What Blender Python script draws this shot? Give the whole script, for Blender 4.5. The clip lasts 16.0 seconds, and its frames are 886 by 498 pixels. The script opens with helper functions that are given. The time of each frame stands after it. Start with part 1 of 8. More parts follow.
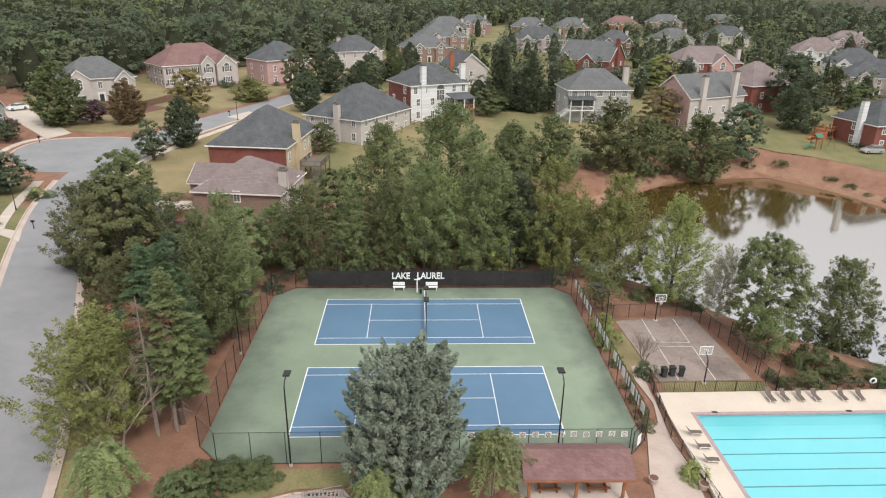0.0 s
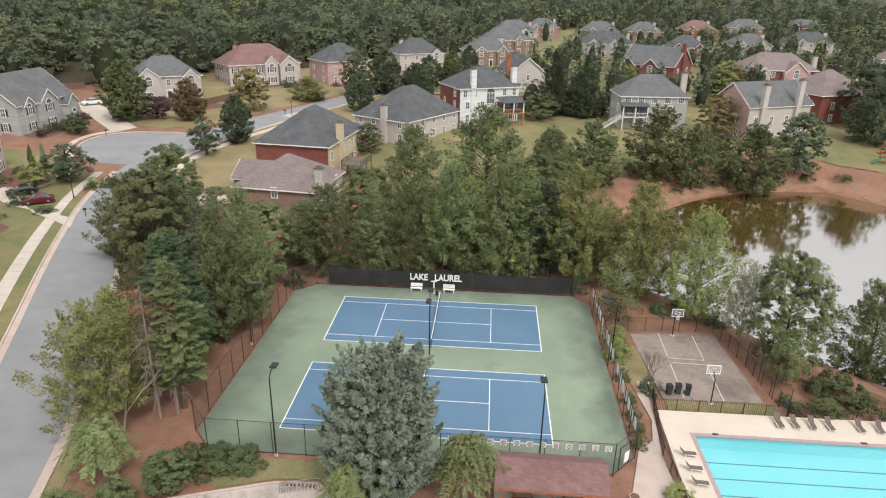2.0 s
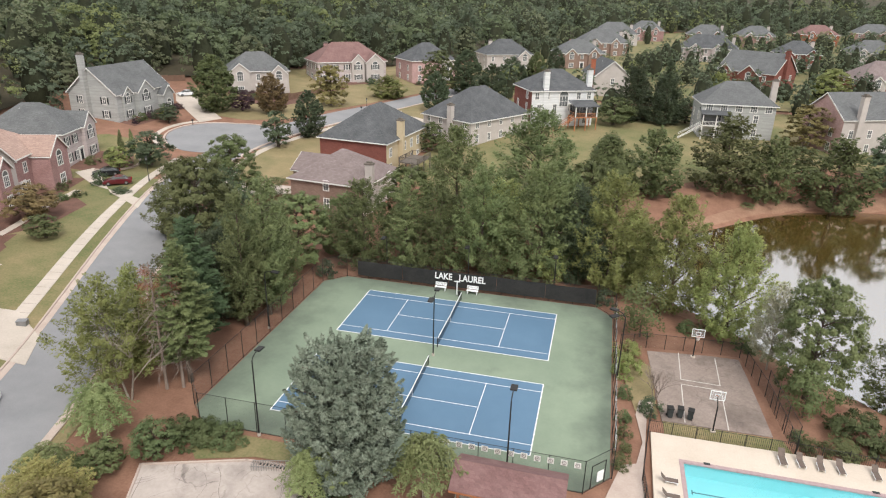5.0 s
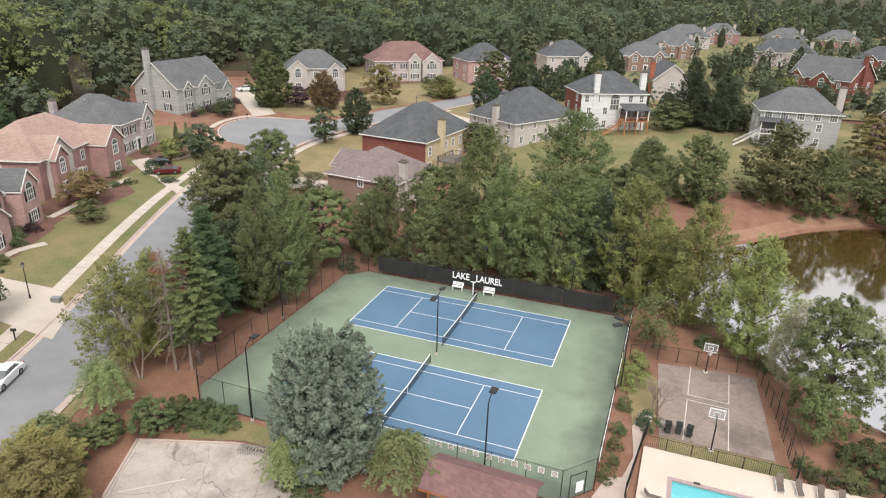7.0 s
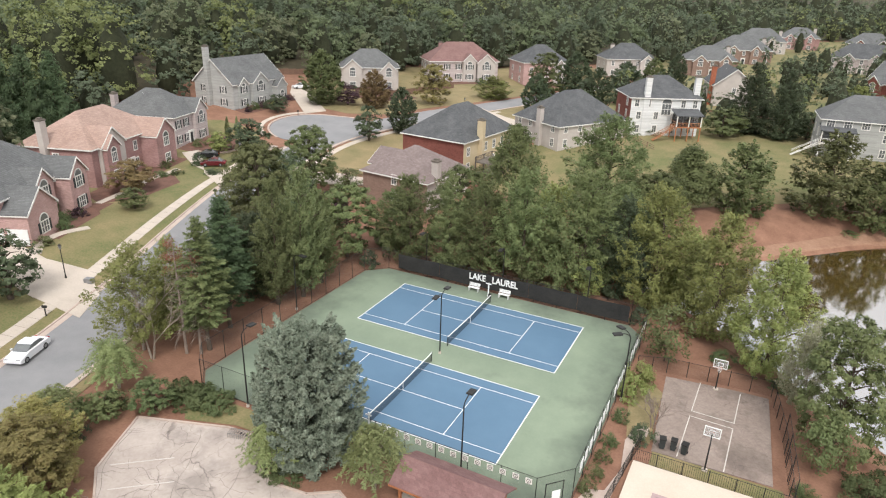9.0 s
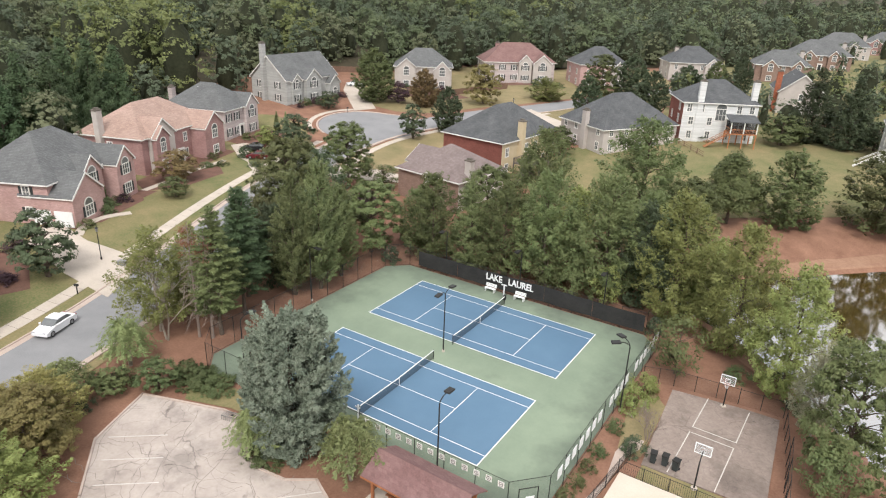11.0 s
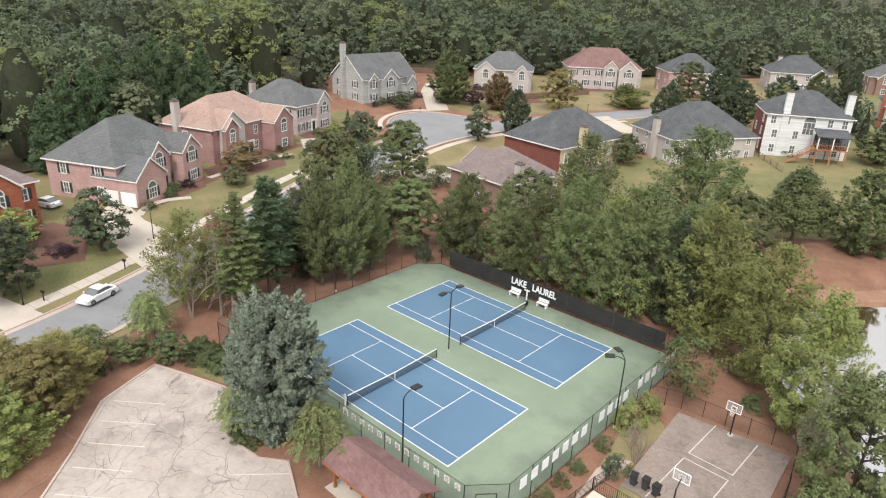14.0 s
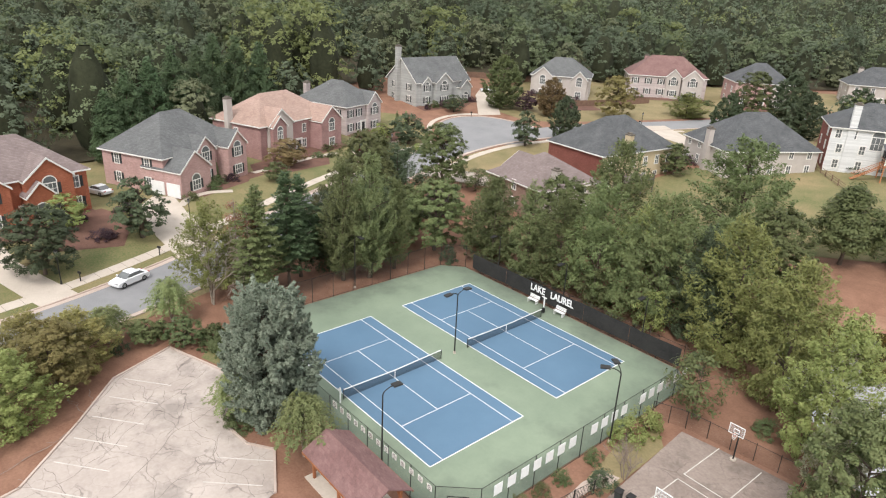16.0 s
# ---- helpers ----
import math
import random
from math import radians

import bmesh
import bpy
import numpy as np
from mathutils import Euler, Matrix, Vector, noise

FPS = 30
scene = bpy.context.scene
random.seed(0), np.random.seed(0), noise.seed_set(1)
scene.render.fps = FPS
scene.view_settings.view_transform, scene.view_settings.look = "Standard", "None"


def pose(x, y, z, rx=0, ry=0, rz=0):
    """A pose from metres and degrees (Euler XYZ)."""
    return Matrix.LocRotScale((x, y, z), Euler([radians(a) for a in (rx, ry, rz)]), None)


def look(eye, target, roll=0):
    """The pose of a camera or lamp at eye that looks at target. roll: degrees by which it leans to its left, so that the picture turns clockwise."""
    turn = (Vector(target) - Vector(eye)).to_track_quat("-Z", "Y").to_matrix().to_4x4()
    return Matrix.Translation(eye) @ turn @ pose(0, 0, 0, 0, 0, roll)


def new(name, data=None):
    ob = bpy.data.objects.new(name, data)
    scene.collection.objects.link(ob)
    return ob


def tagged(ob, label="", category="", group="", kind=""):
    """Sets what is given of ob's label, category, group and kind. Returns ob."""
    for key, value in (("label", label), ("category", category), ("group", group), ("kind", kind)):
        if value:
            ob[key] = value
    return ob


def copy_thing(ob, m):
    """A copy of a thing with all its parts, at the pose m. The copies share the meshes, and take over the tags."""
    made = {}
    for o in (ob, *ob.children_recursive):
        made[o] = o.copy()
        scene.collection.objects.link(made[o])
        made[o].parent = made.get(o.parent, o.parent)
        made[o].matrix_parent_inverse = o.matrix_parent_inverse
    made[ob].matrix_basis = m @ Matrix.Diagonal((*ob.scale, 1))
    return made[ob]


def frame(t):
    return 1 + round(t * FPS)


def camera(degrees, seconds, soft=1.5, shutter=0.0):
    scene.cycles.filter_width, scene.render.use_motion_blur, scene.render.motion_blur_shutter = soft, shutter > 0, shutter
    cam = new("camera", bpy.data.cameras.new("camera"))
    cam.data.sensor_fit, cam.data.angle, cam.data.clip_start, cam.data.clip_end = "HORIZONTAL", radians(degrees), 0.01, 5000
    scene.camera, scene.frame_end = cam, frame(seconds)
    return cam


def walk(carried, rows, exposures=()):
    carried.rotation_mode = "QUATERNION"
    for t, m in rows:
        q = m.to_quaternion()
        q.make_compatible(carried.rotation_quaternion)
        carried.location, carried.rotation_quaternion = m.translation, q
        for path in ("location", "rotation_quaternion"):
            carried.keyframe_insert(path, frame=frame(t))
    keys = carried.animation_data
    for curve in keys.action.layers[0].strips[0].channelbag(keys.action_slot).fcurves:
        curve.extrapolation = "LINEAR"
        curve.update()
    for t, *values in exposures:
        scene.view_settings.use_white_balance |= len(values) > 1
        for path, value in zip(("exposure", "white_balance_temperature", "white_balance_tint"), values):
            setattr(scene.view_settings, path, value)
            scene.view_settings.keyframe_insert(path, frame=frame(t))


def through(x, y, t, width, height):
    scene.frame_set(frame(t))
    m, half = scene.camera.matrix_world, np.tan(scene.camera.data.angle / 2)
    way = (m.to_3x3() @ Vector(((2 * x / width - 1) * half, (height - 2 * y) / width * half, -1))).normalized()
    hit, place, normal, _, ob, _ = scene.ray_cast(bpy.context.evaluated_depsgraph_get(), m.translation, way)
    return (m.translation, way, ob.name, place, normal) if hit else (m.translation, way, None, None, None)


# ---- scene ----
cam = camera(68.26, 16.0, soft=1.15)
# seconds, eye x y z, pitch, roll, yaw of a slow arc round the courts
PATH = [
    (0.0, -0.96, -59.49, 35.67, -21.71, -0.87, -2.14),
    (0.5, 0.65, -59.59, 35.73, -21.61, -0.88, -0.35),
    (1.0, 2.26, -59.64, 35.79, -21.55, -0.88, 1.38),
    (1.5, 3.85, -59.64, 35.85, -21.62, -0.93, 2.83),
    (2.0, 5.44, -59.59, 35.89, -21.59, -1.01, 4.44),
    (2.5, 7.02, -59.49, 35.94, -21.49, -1.05, 6.05),
    (3.0, 8.60, -59.34, 35.98, -21.49, -1.08, 7.66),
    (3.5, 10.16, -59.14, 36.02, -21.61, -1.12, 9.19),
    (4.0, 11.71, -58.90, 36.05, -21.71, -1.18, 10.88),
    (5.2, 15.38, -58.13, 36.10, -21.73, -1.30, 14.65),
    (6.5, 19.26, -57.02, 36.14, -21.84, -1.45, 19.17),
    (7.0, 20.72, -56.51, 36.14, -21.85, -1.52, 20.41),
    (7.5, 22.17, -55.97, 36.15, -21.93, -1.61, 21.50),
    (8.0, 23.59, -55.38, 36.14, -22.00, -1.59, 23.45),
    (8.5, 25.00, -54.76, 36.13, -21.96, -1.69, 25.20),
    (9.0, 26.39, -54.09, 36.12, -21.91, -1.72, 26.71),
    (10.2, 29.63, -52.35, 36.08, -22.04, -1.88, 30.52),
    (11.5, 32.99, -50.24, 36.00, -22.05, -2.01, 34.67),
    (12.0, 34.24, -49.36, 35.96, -22.10, -2.06, 36.33),
    (12.5, 35.46, -48.45, 35.92, -22.07, -2.14, 37.74),
    (13.0, 36.65, -47.51, 35.87, -21.99, -2.24, 39.47),
    (13.5, 37.82, -46.54, 35.82, -22.00, -2.24, 40.95),
    (14.0, 38.95, -45.54, 35.76, -21.99, -2.27, 42.45),
    (14.5, 40.06, -44.51, 35.70, -21.90, -2.32, 44.17),
    (15.0, 41.13, -43.45, 35.64, -21.82, -2.41, 45.84),
    (15.5, 42.17, -42.36, 35.57, -21.72, -2.50, 47.34),
    (16.0, 43.18, -41.25, 35.49, -21.76, -2.65, 49.03),
]
walk(cam, [(t, pose(x, y, z, 90 + pitch, roll, yaw)) for t, x, y, z, pitch, roll, yaw in PATH], exposures=((0, 0.31), (4, 0.37), (8, 0.46), (16, 0.53)))

# ---- daylight under a thin overcast ----
world = bpy.data.worlds.new("world")
scene.world = world
world.use_nodes = True
wn = world.node_tree
sky = wn.nodes.new("ShaderNodeTexSky")
sky.sky_type = 'NISHITA'
sky.sun_disc = False
sky.sun_elevation = radians(52)
sky.sun_rotation = radians(150)
sky.dust_density = 4.0
sky.air_density = 1.0
sky.ozone_density = 1.0
soft_sky = wn.nodes.new("ShaderNodeHueSaturation")
soft_sky.inputs["Saturation"].default_value = 0.16
wn.links.new(sky.outputs[0], soft_sky.inputs["Color"])
veil = wn.nodes.new("ShaderNodeMix")  # the thin cloud sheet over the clear sky
veil.data_type = 'RGBA'
veil.inputs["Factor"].default_value = 0.62
veil.inputs["B"].default_value = (8.6, 8.7, 9.1, 1)
wn.links.new(soft_sky.outputs[0], veil.inputs["A"])
wn.links.new(veil.outputs["Result"], wn.nodes["Background"].inputs[0])
wn.nodes["Background"].inputs[1].default_value = 0.14
sun_data = bpy.data.lights.new("sun", 'SUN')
sun_data.energy = 1.5
sun_data.angle = radians(14)
sun_data.color = (1.0, 0.96, 0.9)
sun = new("sun", sun_data)
sun.matrix_world = look((30, -55, 80), (0, 0, 0))


# ---- materials ----
def rgb(h):
    """Linear colour from a hex string of display colour."""
    v = [int(h[i:i + 2], 16) / 255 for i in (0, 2, 4)]
    return tuple(c / 12.92 if c <= 0.04045 else ((c + 0.055) / 1.055) ** 2.4 for c in v)


def mat(name, a, b, scale=1.0, rough=0.8, bump=0.2, fine=12.0, metal=0.0, spread=0.0, per_island=0.0, dist=0.02, spec=0.3, coarse=0.45):
    """Two-tone surface: a wide stain noise and a fine grain noise, with relief. spread: change from object to object."""
    m = bpy.data.materials.new(name)
    m.use_nodes = True
    n, l = m.node_tree.nodes, m.node_tree.links
    bsdf = n["Principled BSDF"]
    co = n.new("ShaderNodeNewGeometry")
    wide = n.new("ShaderNodeTexNoise")
    wide.inputs["Scale"].default_value = scale
    wide.inputs["Detail"].default_value = 6
    wide.inputs["Roughness"].default_value = 0.65
    grain = n.new("ShaderNodeTexNoise")
    grain.inputs["Scale"].default_value = scale * fine
    grain.inputs["Detail"].default_value = 3
    for t in (wide, grain):
        l.new(co.outputs["Position"], t.inputs["Vector"])
    add = n.new("ShaderNodeMath")
    add.operation = 'MULTIPLY_ADD'
    add.inputs[1].default_value = coarse
    l.new(grain.outputs["Fac"], add.inputs[0])
    half = n.new("ShaderNodeMath")
    half.operation = 'MULTIPLY_ADD'
    half.inputs[1].default_value = 0.9
    half.inputs[2].default_value = 0.05 - coarse / 2
    l.new(wide.outputs["Fac"], half.inputs[0])
    l.new(half.outputs[0], add.inputs[2])
    ramp = n.new("ShaderNodeMapRange")
    ramp.inputs["From Min"].default_value = 0.25
    ramp.inputs["From Max"].default_value = 0.75
    l.new(add.outputs[0], ramp.inputs["Value"])
    mix = n.new("ShaderNodeMix")
    mix.data_type = 'RGBA'
    mix.inputs["A"].default_value = (*a, 1)
    mix.inputs["B"].default_value = (*b, 1)
    l.new(ramp.outputs[0], mix.inputs["Factor"])
    out = mix.outputs["Result"]
    for amount, source in ((spread, "ob"), (per_island, "island")):
        if amount:
            hsv = n.new("ShaderNodeHueSaturation")
            if source == "ob":
                r = n.new("ShaderNodeObjectInfo").outputs["Random"]
            else:
                r = co.outputs["Random Per Island"]
            mr = n.new("ShaderNodeMapRange")
            mr.inputs["To Min"].default_value = 1 - amount
            mr.inputs["To Max"].default_value = 1 + amount
            l.new(r, mr.inputs["Value"])
            l.new(mr.outputs[0], hsv.inputs["Value"])
            hu = n.new("ShaderNodeMapRange")
            hu.inputs["To Min"].default_value = 0.5 - amount * 0.06
            hu.inputs["To Max"].default_value = 0.5 + amount * 0.06
            l.new(r, hu.inputs["Value"])
            l.new(hu.outputs[0], hsv.inputs["Hue"])
            l.new(out, hsv.inputs["Color"])
            out = hsv.outputs[0]
    l.new(out, bsdf.inputs["Base Color"])
    bsdf.inputs["Roughness"].default_value = rough
    bsdf.inputs["Metallic"].default_value = metal
    bsdf.inputs["Specular IOR Level"].default_value = spec
    if bump:
        bp = n.new("ShaderNodeBump")
        bp.inputs["Strength"].default_value = bump
        bp.inputs["Distance"].default_value = dist
        l.new(add.outputs[0], bp.inputs["Height"])
        l.new(bp.outputs[0], bsdf.inputs["Normal"])
    return m


def leaf_mat(name, a, b, through=0.2, spread=0.24, scale=0.35, single=0.15):
    """Foliage: colour changes leaf by leaf and tree by tree, some light passes through."""
    a, b = (tuple(0.98 * f * (0.9 * c + 0.1 * (0.3 * k[0] + 0.6 * k[1] + 0.1 * k[2])) for c, f in zip(k, (1.03, 1.0, 1.10))) for k in (a, b))
    m = mat(name, a, b, scale=scale, rough=0.6, bump=0, fine=6, spread=spread, per_island=single, spec=0.2)
    n, l = m.node_tree.nodes, m.node_tree.links
    bsdf, out = n["Principled BSDF"], n["Material Output"]
    tr = n.new("ShaderNodeBsdfTranslucent")
    l.new(bsdf.inputs["Base Color"].links[0].from_socket, tr.inputs["Color"])
    mx = n.new("ShaderNodeMixShader")
    mx.inputs[0].default_value = through
    l.new(bsdf.outputs[0], mx.inputs[1])
    l.new(tr.outputs[0], mx.inputs[2])
    l.new(mx.outputs[0], out.inputs["Surface"])
    return m


def courses(m, row, length, depth=0.3, dark=0.6):
    """Adds rows of shingles or bricks (row x length metres) to a material, by height and along the wall."""
    n, l = m.node_tree.nodes, m.node_tree.links
    bsdf = n["Principled BSDF"]
    tc = n.new("ShaderNodeTexCoord")
    sep = n.new("ShaderNodeSeparateXYZ")
    l.new(tc.outputs["Object"], sep.inputs[0])
    s = n.new("ShaderNodeMath")
    l.new(sep.outputs["X"], s.inputs[0])
    l.new(sep.outputs["Y"], s.inputs[1])
    cmb = n.new("ShaderNodeCombineXYZ")
    l.new(s.outputs[0], cmb.inputs["X"])
    l.new(sep.outputs["Z"], cmb.inputs["Y"])
    br = n.new("ShaderNodeTexBrick")
    br.inputs["Scale"].default_value = 1.0
    br.inputs["Brick Width"].default_value = length
    br.inputs["Row Height"].default_value = row
    br.inputs["Mortar Size"].default_value = row * 0.12
    br.inputs["Color1"].default_value = (1, 1, 1, 1)
    br.inputs["Color2"].default_value = (0.78, 0.78, 0.78, 1)
    br.inputs["Mortar"].default_value = (dark, dark, dark, 1)
    l.new(cmb.outputs[0], br.inputs["Vector"])
    mul = n.new("ShaderNodeMix")
    mul.data_type, mul.blend_type = 'RGBA', 'MULTIPLY'
    mul.inputs["Factor"].default_value = 1.0
    l.new(bsdf.inputs["Base Color"].links[0].from_socket, mul.inputs["A"])
    l.new(br.outputs["Color"], mul.inputs["B"])
    l.new(mul.outputs["Result"], bsdf.inputs["Base Color"])
    return m


def glass_mat(name, color):
    m = mat(name, color, tuple(c * 1.6 for c in color), scale=0.8, rough=0.06, bump=0, spec=0.8)
    return m


def mesh_mat(name, color, cover):
    """Woven wire or net: a thin cover of strands, open between."""
    m = bpy.data.materials.new(name)
    m.use_nodes = True
    n, l = m.node_tree.nodes, m.node_tree.links
    tr = n.new("ShaderNodeBsdfTransparent")
    mx = n.new("ShaderNodeMixShader")
    mx.inputs[0].default_value = cover
    n["Principled BSDF"].inputs["Base Color"].default_value = (*color, 1)
    n["Principled BSDF"].inputs["Roughness"].default_value = 0.7
    l.new(tr.outputs[0], mx.inputs[1])
    l.new(n["Principled BSDF"].outputs[0], mx.inputs[2])
    l.new(mx.outputs[0], n["Material Output"].inputs["Surface"])
    return m


def water_mat(name, deep, tint, clear, ripple, rough=0.03, ior=1.33):
    """Water: a clear tinted body with a gloss that grows towards the grazing angle."""
    m = bpy.data.materials.new(name)
    m.use_nodes = True
    n, l = m.node_tree.nodes, m.node_tree.links
    n["Principled BSDF"].inputs["Base Color"].default_value = (*deep, 1)
    n["Principled BSDF"].inputs["Roughness"].default_value = 0.6
    n["Principled BSDF"].inputs["Specular IOR Level"].default_value = 0.0
    tr = n.new("ShaderNodeBsdfTransparent")
    tr.inputs[0].default_value = (*tint, 1)
    body = n.new("ShaderNodeMixShader")
    body.inputs[0].default_value = clear
    l.new(n["Principled BSDF"].outputs[0], body.inputs[1])
    l.new(tr.outputs[0], body.inputs[2])
    gl = n.new("ShaderNodeBsdfGlossy")
    gl.inputs["Roughness"].default_value = rough
    fr = n.new("ShaderNodeFresnel")
    fr.inputs[0].default_value = ior
    co = n.new("ShaderNodeNewGeometry")
    nz = n.new("ShaderNodeTexNoise")
    nz.inputs["Scale"].default_value = 2.2
    nz.inputs["Detail"].default_value = 3
    l.new(co.outputs["Position"], nz.inputs["Vector"])
    bp = n.new("ShaderNodeBump")
    bp.inputs["Strength"].default_value = ripple
    bp.inputs["Distance"].default_value = 0.05
    l.new(nz.outputs["Fac"], bp.inputs["Height"])
    l.new(bp.outputs[0], gl.inputs["Normal"])
    l.new(bp.outputs[0], fr.inputs["Normal"])
    mx = n.new("ShaderNodeMixShader")
    l.new(fr.outputs[0], mx.inputs[0])
    l.new(body.outputs[0], mx.inputs[1])
    l.new(gl.outputs[0], mx.inputs[2])
    l.new(mx.outputs[0], n["Material Output"].inputs["Surface"])
    return m


def edge_litter(m, half_x, half_y, wide, color):
    """Leaf dirt that gathers in ragged patches along the fences of the courts."""
    n, l = m.node_tree.nodes, m.node_tree.links
    co = n.new("ShaderNodeNewGeometry")
    sep = n.new("ShaderNodeSeparateXYZ")
    l.new(co.outputs["Position"], sep.inputs[0])
    far = []
    for axis, half in (("X", half_x), ("Y", half_y)):
        ab = n.new("ShaderNodeMath")
        ab.operation = 'ABSOLUTE'
        l.new(sep.outputs[axis], ab.inputs[0])
        mr = n.new("ShaderNodeMapRange")
        mr.inputs["From Min"].default_value, mr.inputs["From Max"].default_value = half - wide, half
        l.new(ab.outputs[0], mr.inputs["Value"])
        far.append(mr)
    mx = n.new("ShaderNodeMath")
    mx.operation = 'MAXIMUM'
    l.new(far[0].outputs[0], mx.inputs[0])
    l.new(far[1].outputs[0], mx.inputs[1])
    nz = n.new("ShaderNodeTexNoise")
    nz.inputs["Scale"].default_value, nz.inputs["Detail"].default_value, nz.inputs["Roughness"].default_value = 0.22, 7, 0.62
    l.new(co.outputs["Position"], nz.inputs["Vector"])
    ad = n.new("ShaderNodeMath")
    ad.operation = 'MULTIPLY_ADD'
    ad.inputs[1].default_value = 0.42
    l.new(mx.outputs[0], ad.inputs[0])
    l.new(nz.outputs["Fac"], ad.inputs[2])
    st = n.new("ShaderNodeMapRange")
    st.inputs["From Min"].default_value, st.inputs["From Max"].default_value, st.inputs["To Max"].default_value = 0.62, 1.0, 0.75
    l.new(ad.outputs[0], st.inputs["Value"])
    mix = n.new("ShaderNodeMix")
    mix.data_type = 'RGBA'
    mix.inputs["B"].default_value = (*color, 1)
    l.new(st.outputs[0], mix.inputs["Factor"])
    l.new(n["Principled BSDF"].inputs["Base Color"].links[0].from_socket, mix.inputs["A"])
    l.new(mix.outputs["Result"], n["Principled BSDF"].inputs["Base Color"])
    return m


def crazed(m, scale, width, dark):
    """Branching cracks and broad grey stains in old concrete."""
    n, l = m.node_tree.nodes, m.node_tree.links
    co = n.new("ShaderNodeNewGeometry")
    nz = n.new("ShaderNodeTexNoise")
    nz.inputs["Scale"].default_value, nz.inputs["Detail"].default_value = 0.5, 5
    l.new(co.outputs["Position"], nz.inputs["Vector"])
    shift = n.new("ShaderNodeVectorMath")
    shift.operation = 'MULTIPLY_ADD'
    shift.inputs[1].default_value = (2.4, 2.4, 0)
    l.new(nz.outputs["Color"], shift.inputs[0])
    l.new(co.outputs["Position"], shift.inputs[2])
    out = n["Principled BSDF"].inputs["Base Color"].links[0].from_socket
    for sc, wd, dk in ((scale, width, dark), (scale * 2.3, width * 0.7, 0.4 + 0.6 * dark)):
        vo = n.new("ShaderNodeTexVoronoi")
        vo.feature = 'DISTANCE_TO_EDGE'
        vo.inputs["Scale"].default_value = sc
        l.new(shift.outputs[0], vo.inputs["Vector"])
        mr = n.new("ShaderNodeMapRange")
        mr.inputs["From Min"].default_value, mr.inputs["From Max"].default_value = wd * sc * 0.35, wd * sc
        mr.inputs["To Min"].default_value, mr.inputs["To Max"].default_value = dk, 1.0
        l.new(vo.outputs["Distance"], mr.inputs["Value"])
        mul = n.new("ShaderNodeMix")
        mul.data_type, mul.blend_type = 'RGBA', 'MULTIPLY'
        broken = n.new("ShaderNodeMapRange")
        broken.inputs["From Min"].default_value, broken.inputs["From Max"].default_value = 0.42, 0.6
        l.new(nz.outputs["Fac"], broken.inputs["Value"])
        l.new(broken.outputs[0], mul.inputs["Factor"])
        l.new(out, mul.inputs["A"])
        l.new(mr.outputs[0], mul.inputs["B"])
        out = mul.outputs["Result"]
    st = n.new("ShaderNodeTexNoise")
    st.inputs["Scale"].default_value, st.inputs["Detail"].default_value, st.inputs["Roughness"].default_value = 0.16, 8, 0.66
    l.new(co.outputs["Position"], st.inputs["Vector"])
    sr = n.new("ShaderNodeMapRange")
    sr.inputs["From Min"].default_value, sr.inputs["From Max"].default_value, sr.inputs["To Min"].default_value = 0.36, 0.5, 0.66
    l.new(st.outputs["Fac"], sr.inputs["Value"])
    mul = n.new("ShaderNodeMix")
    mul.data_type, mul.blend_type = 'RGBA', 'MULTIPLY'
    mul.inputs["Factor"].default_value = 1.0
    l.new(out, mul.inputs["A"])
    l.new(sr.outputs[0], mul.inputs["B"])
    l.new(mul.outputs["Result"], n["Principled BSDF"].inputs["Base Color"])
    return m


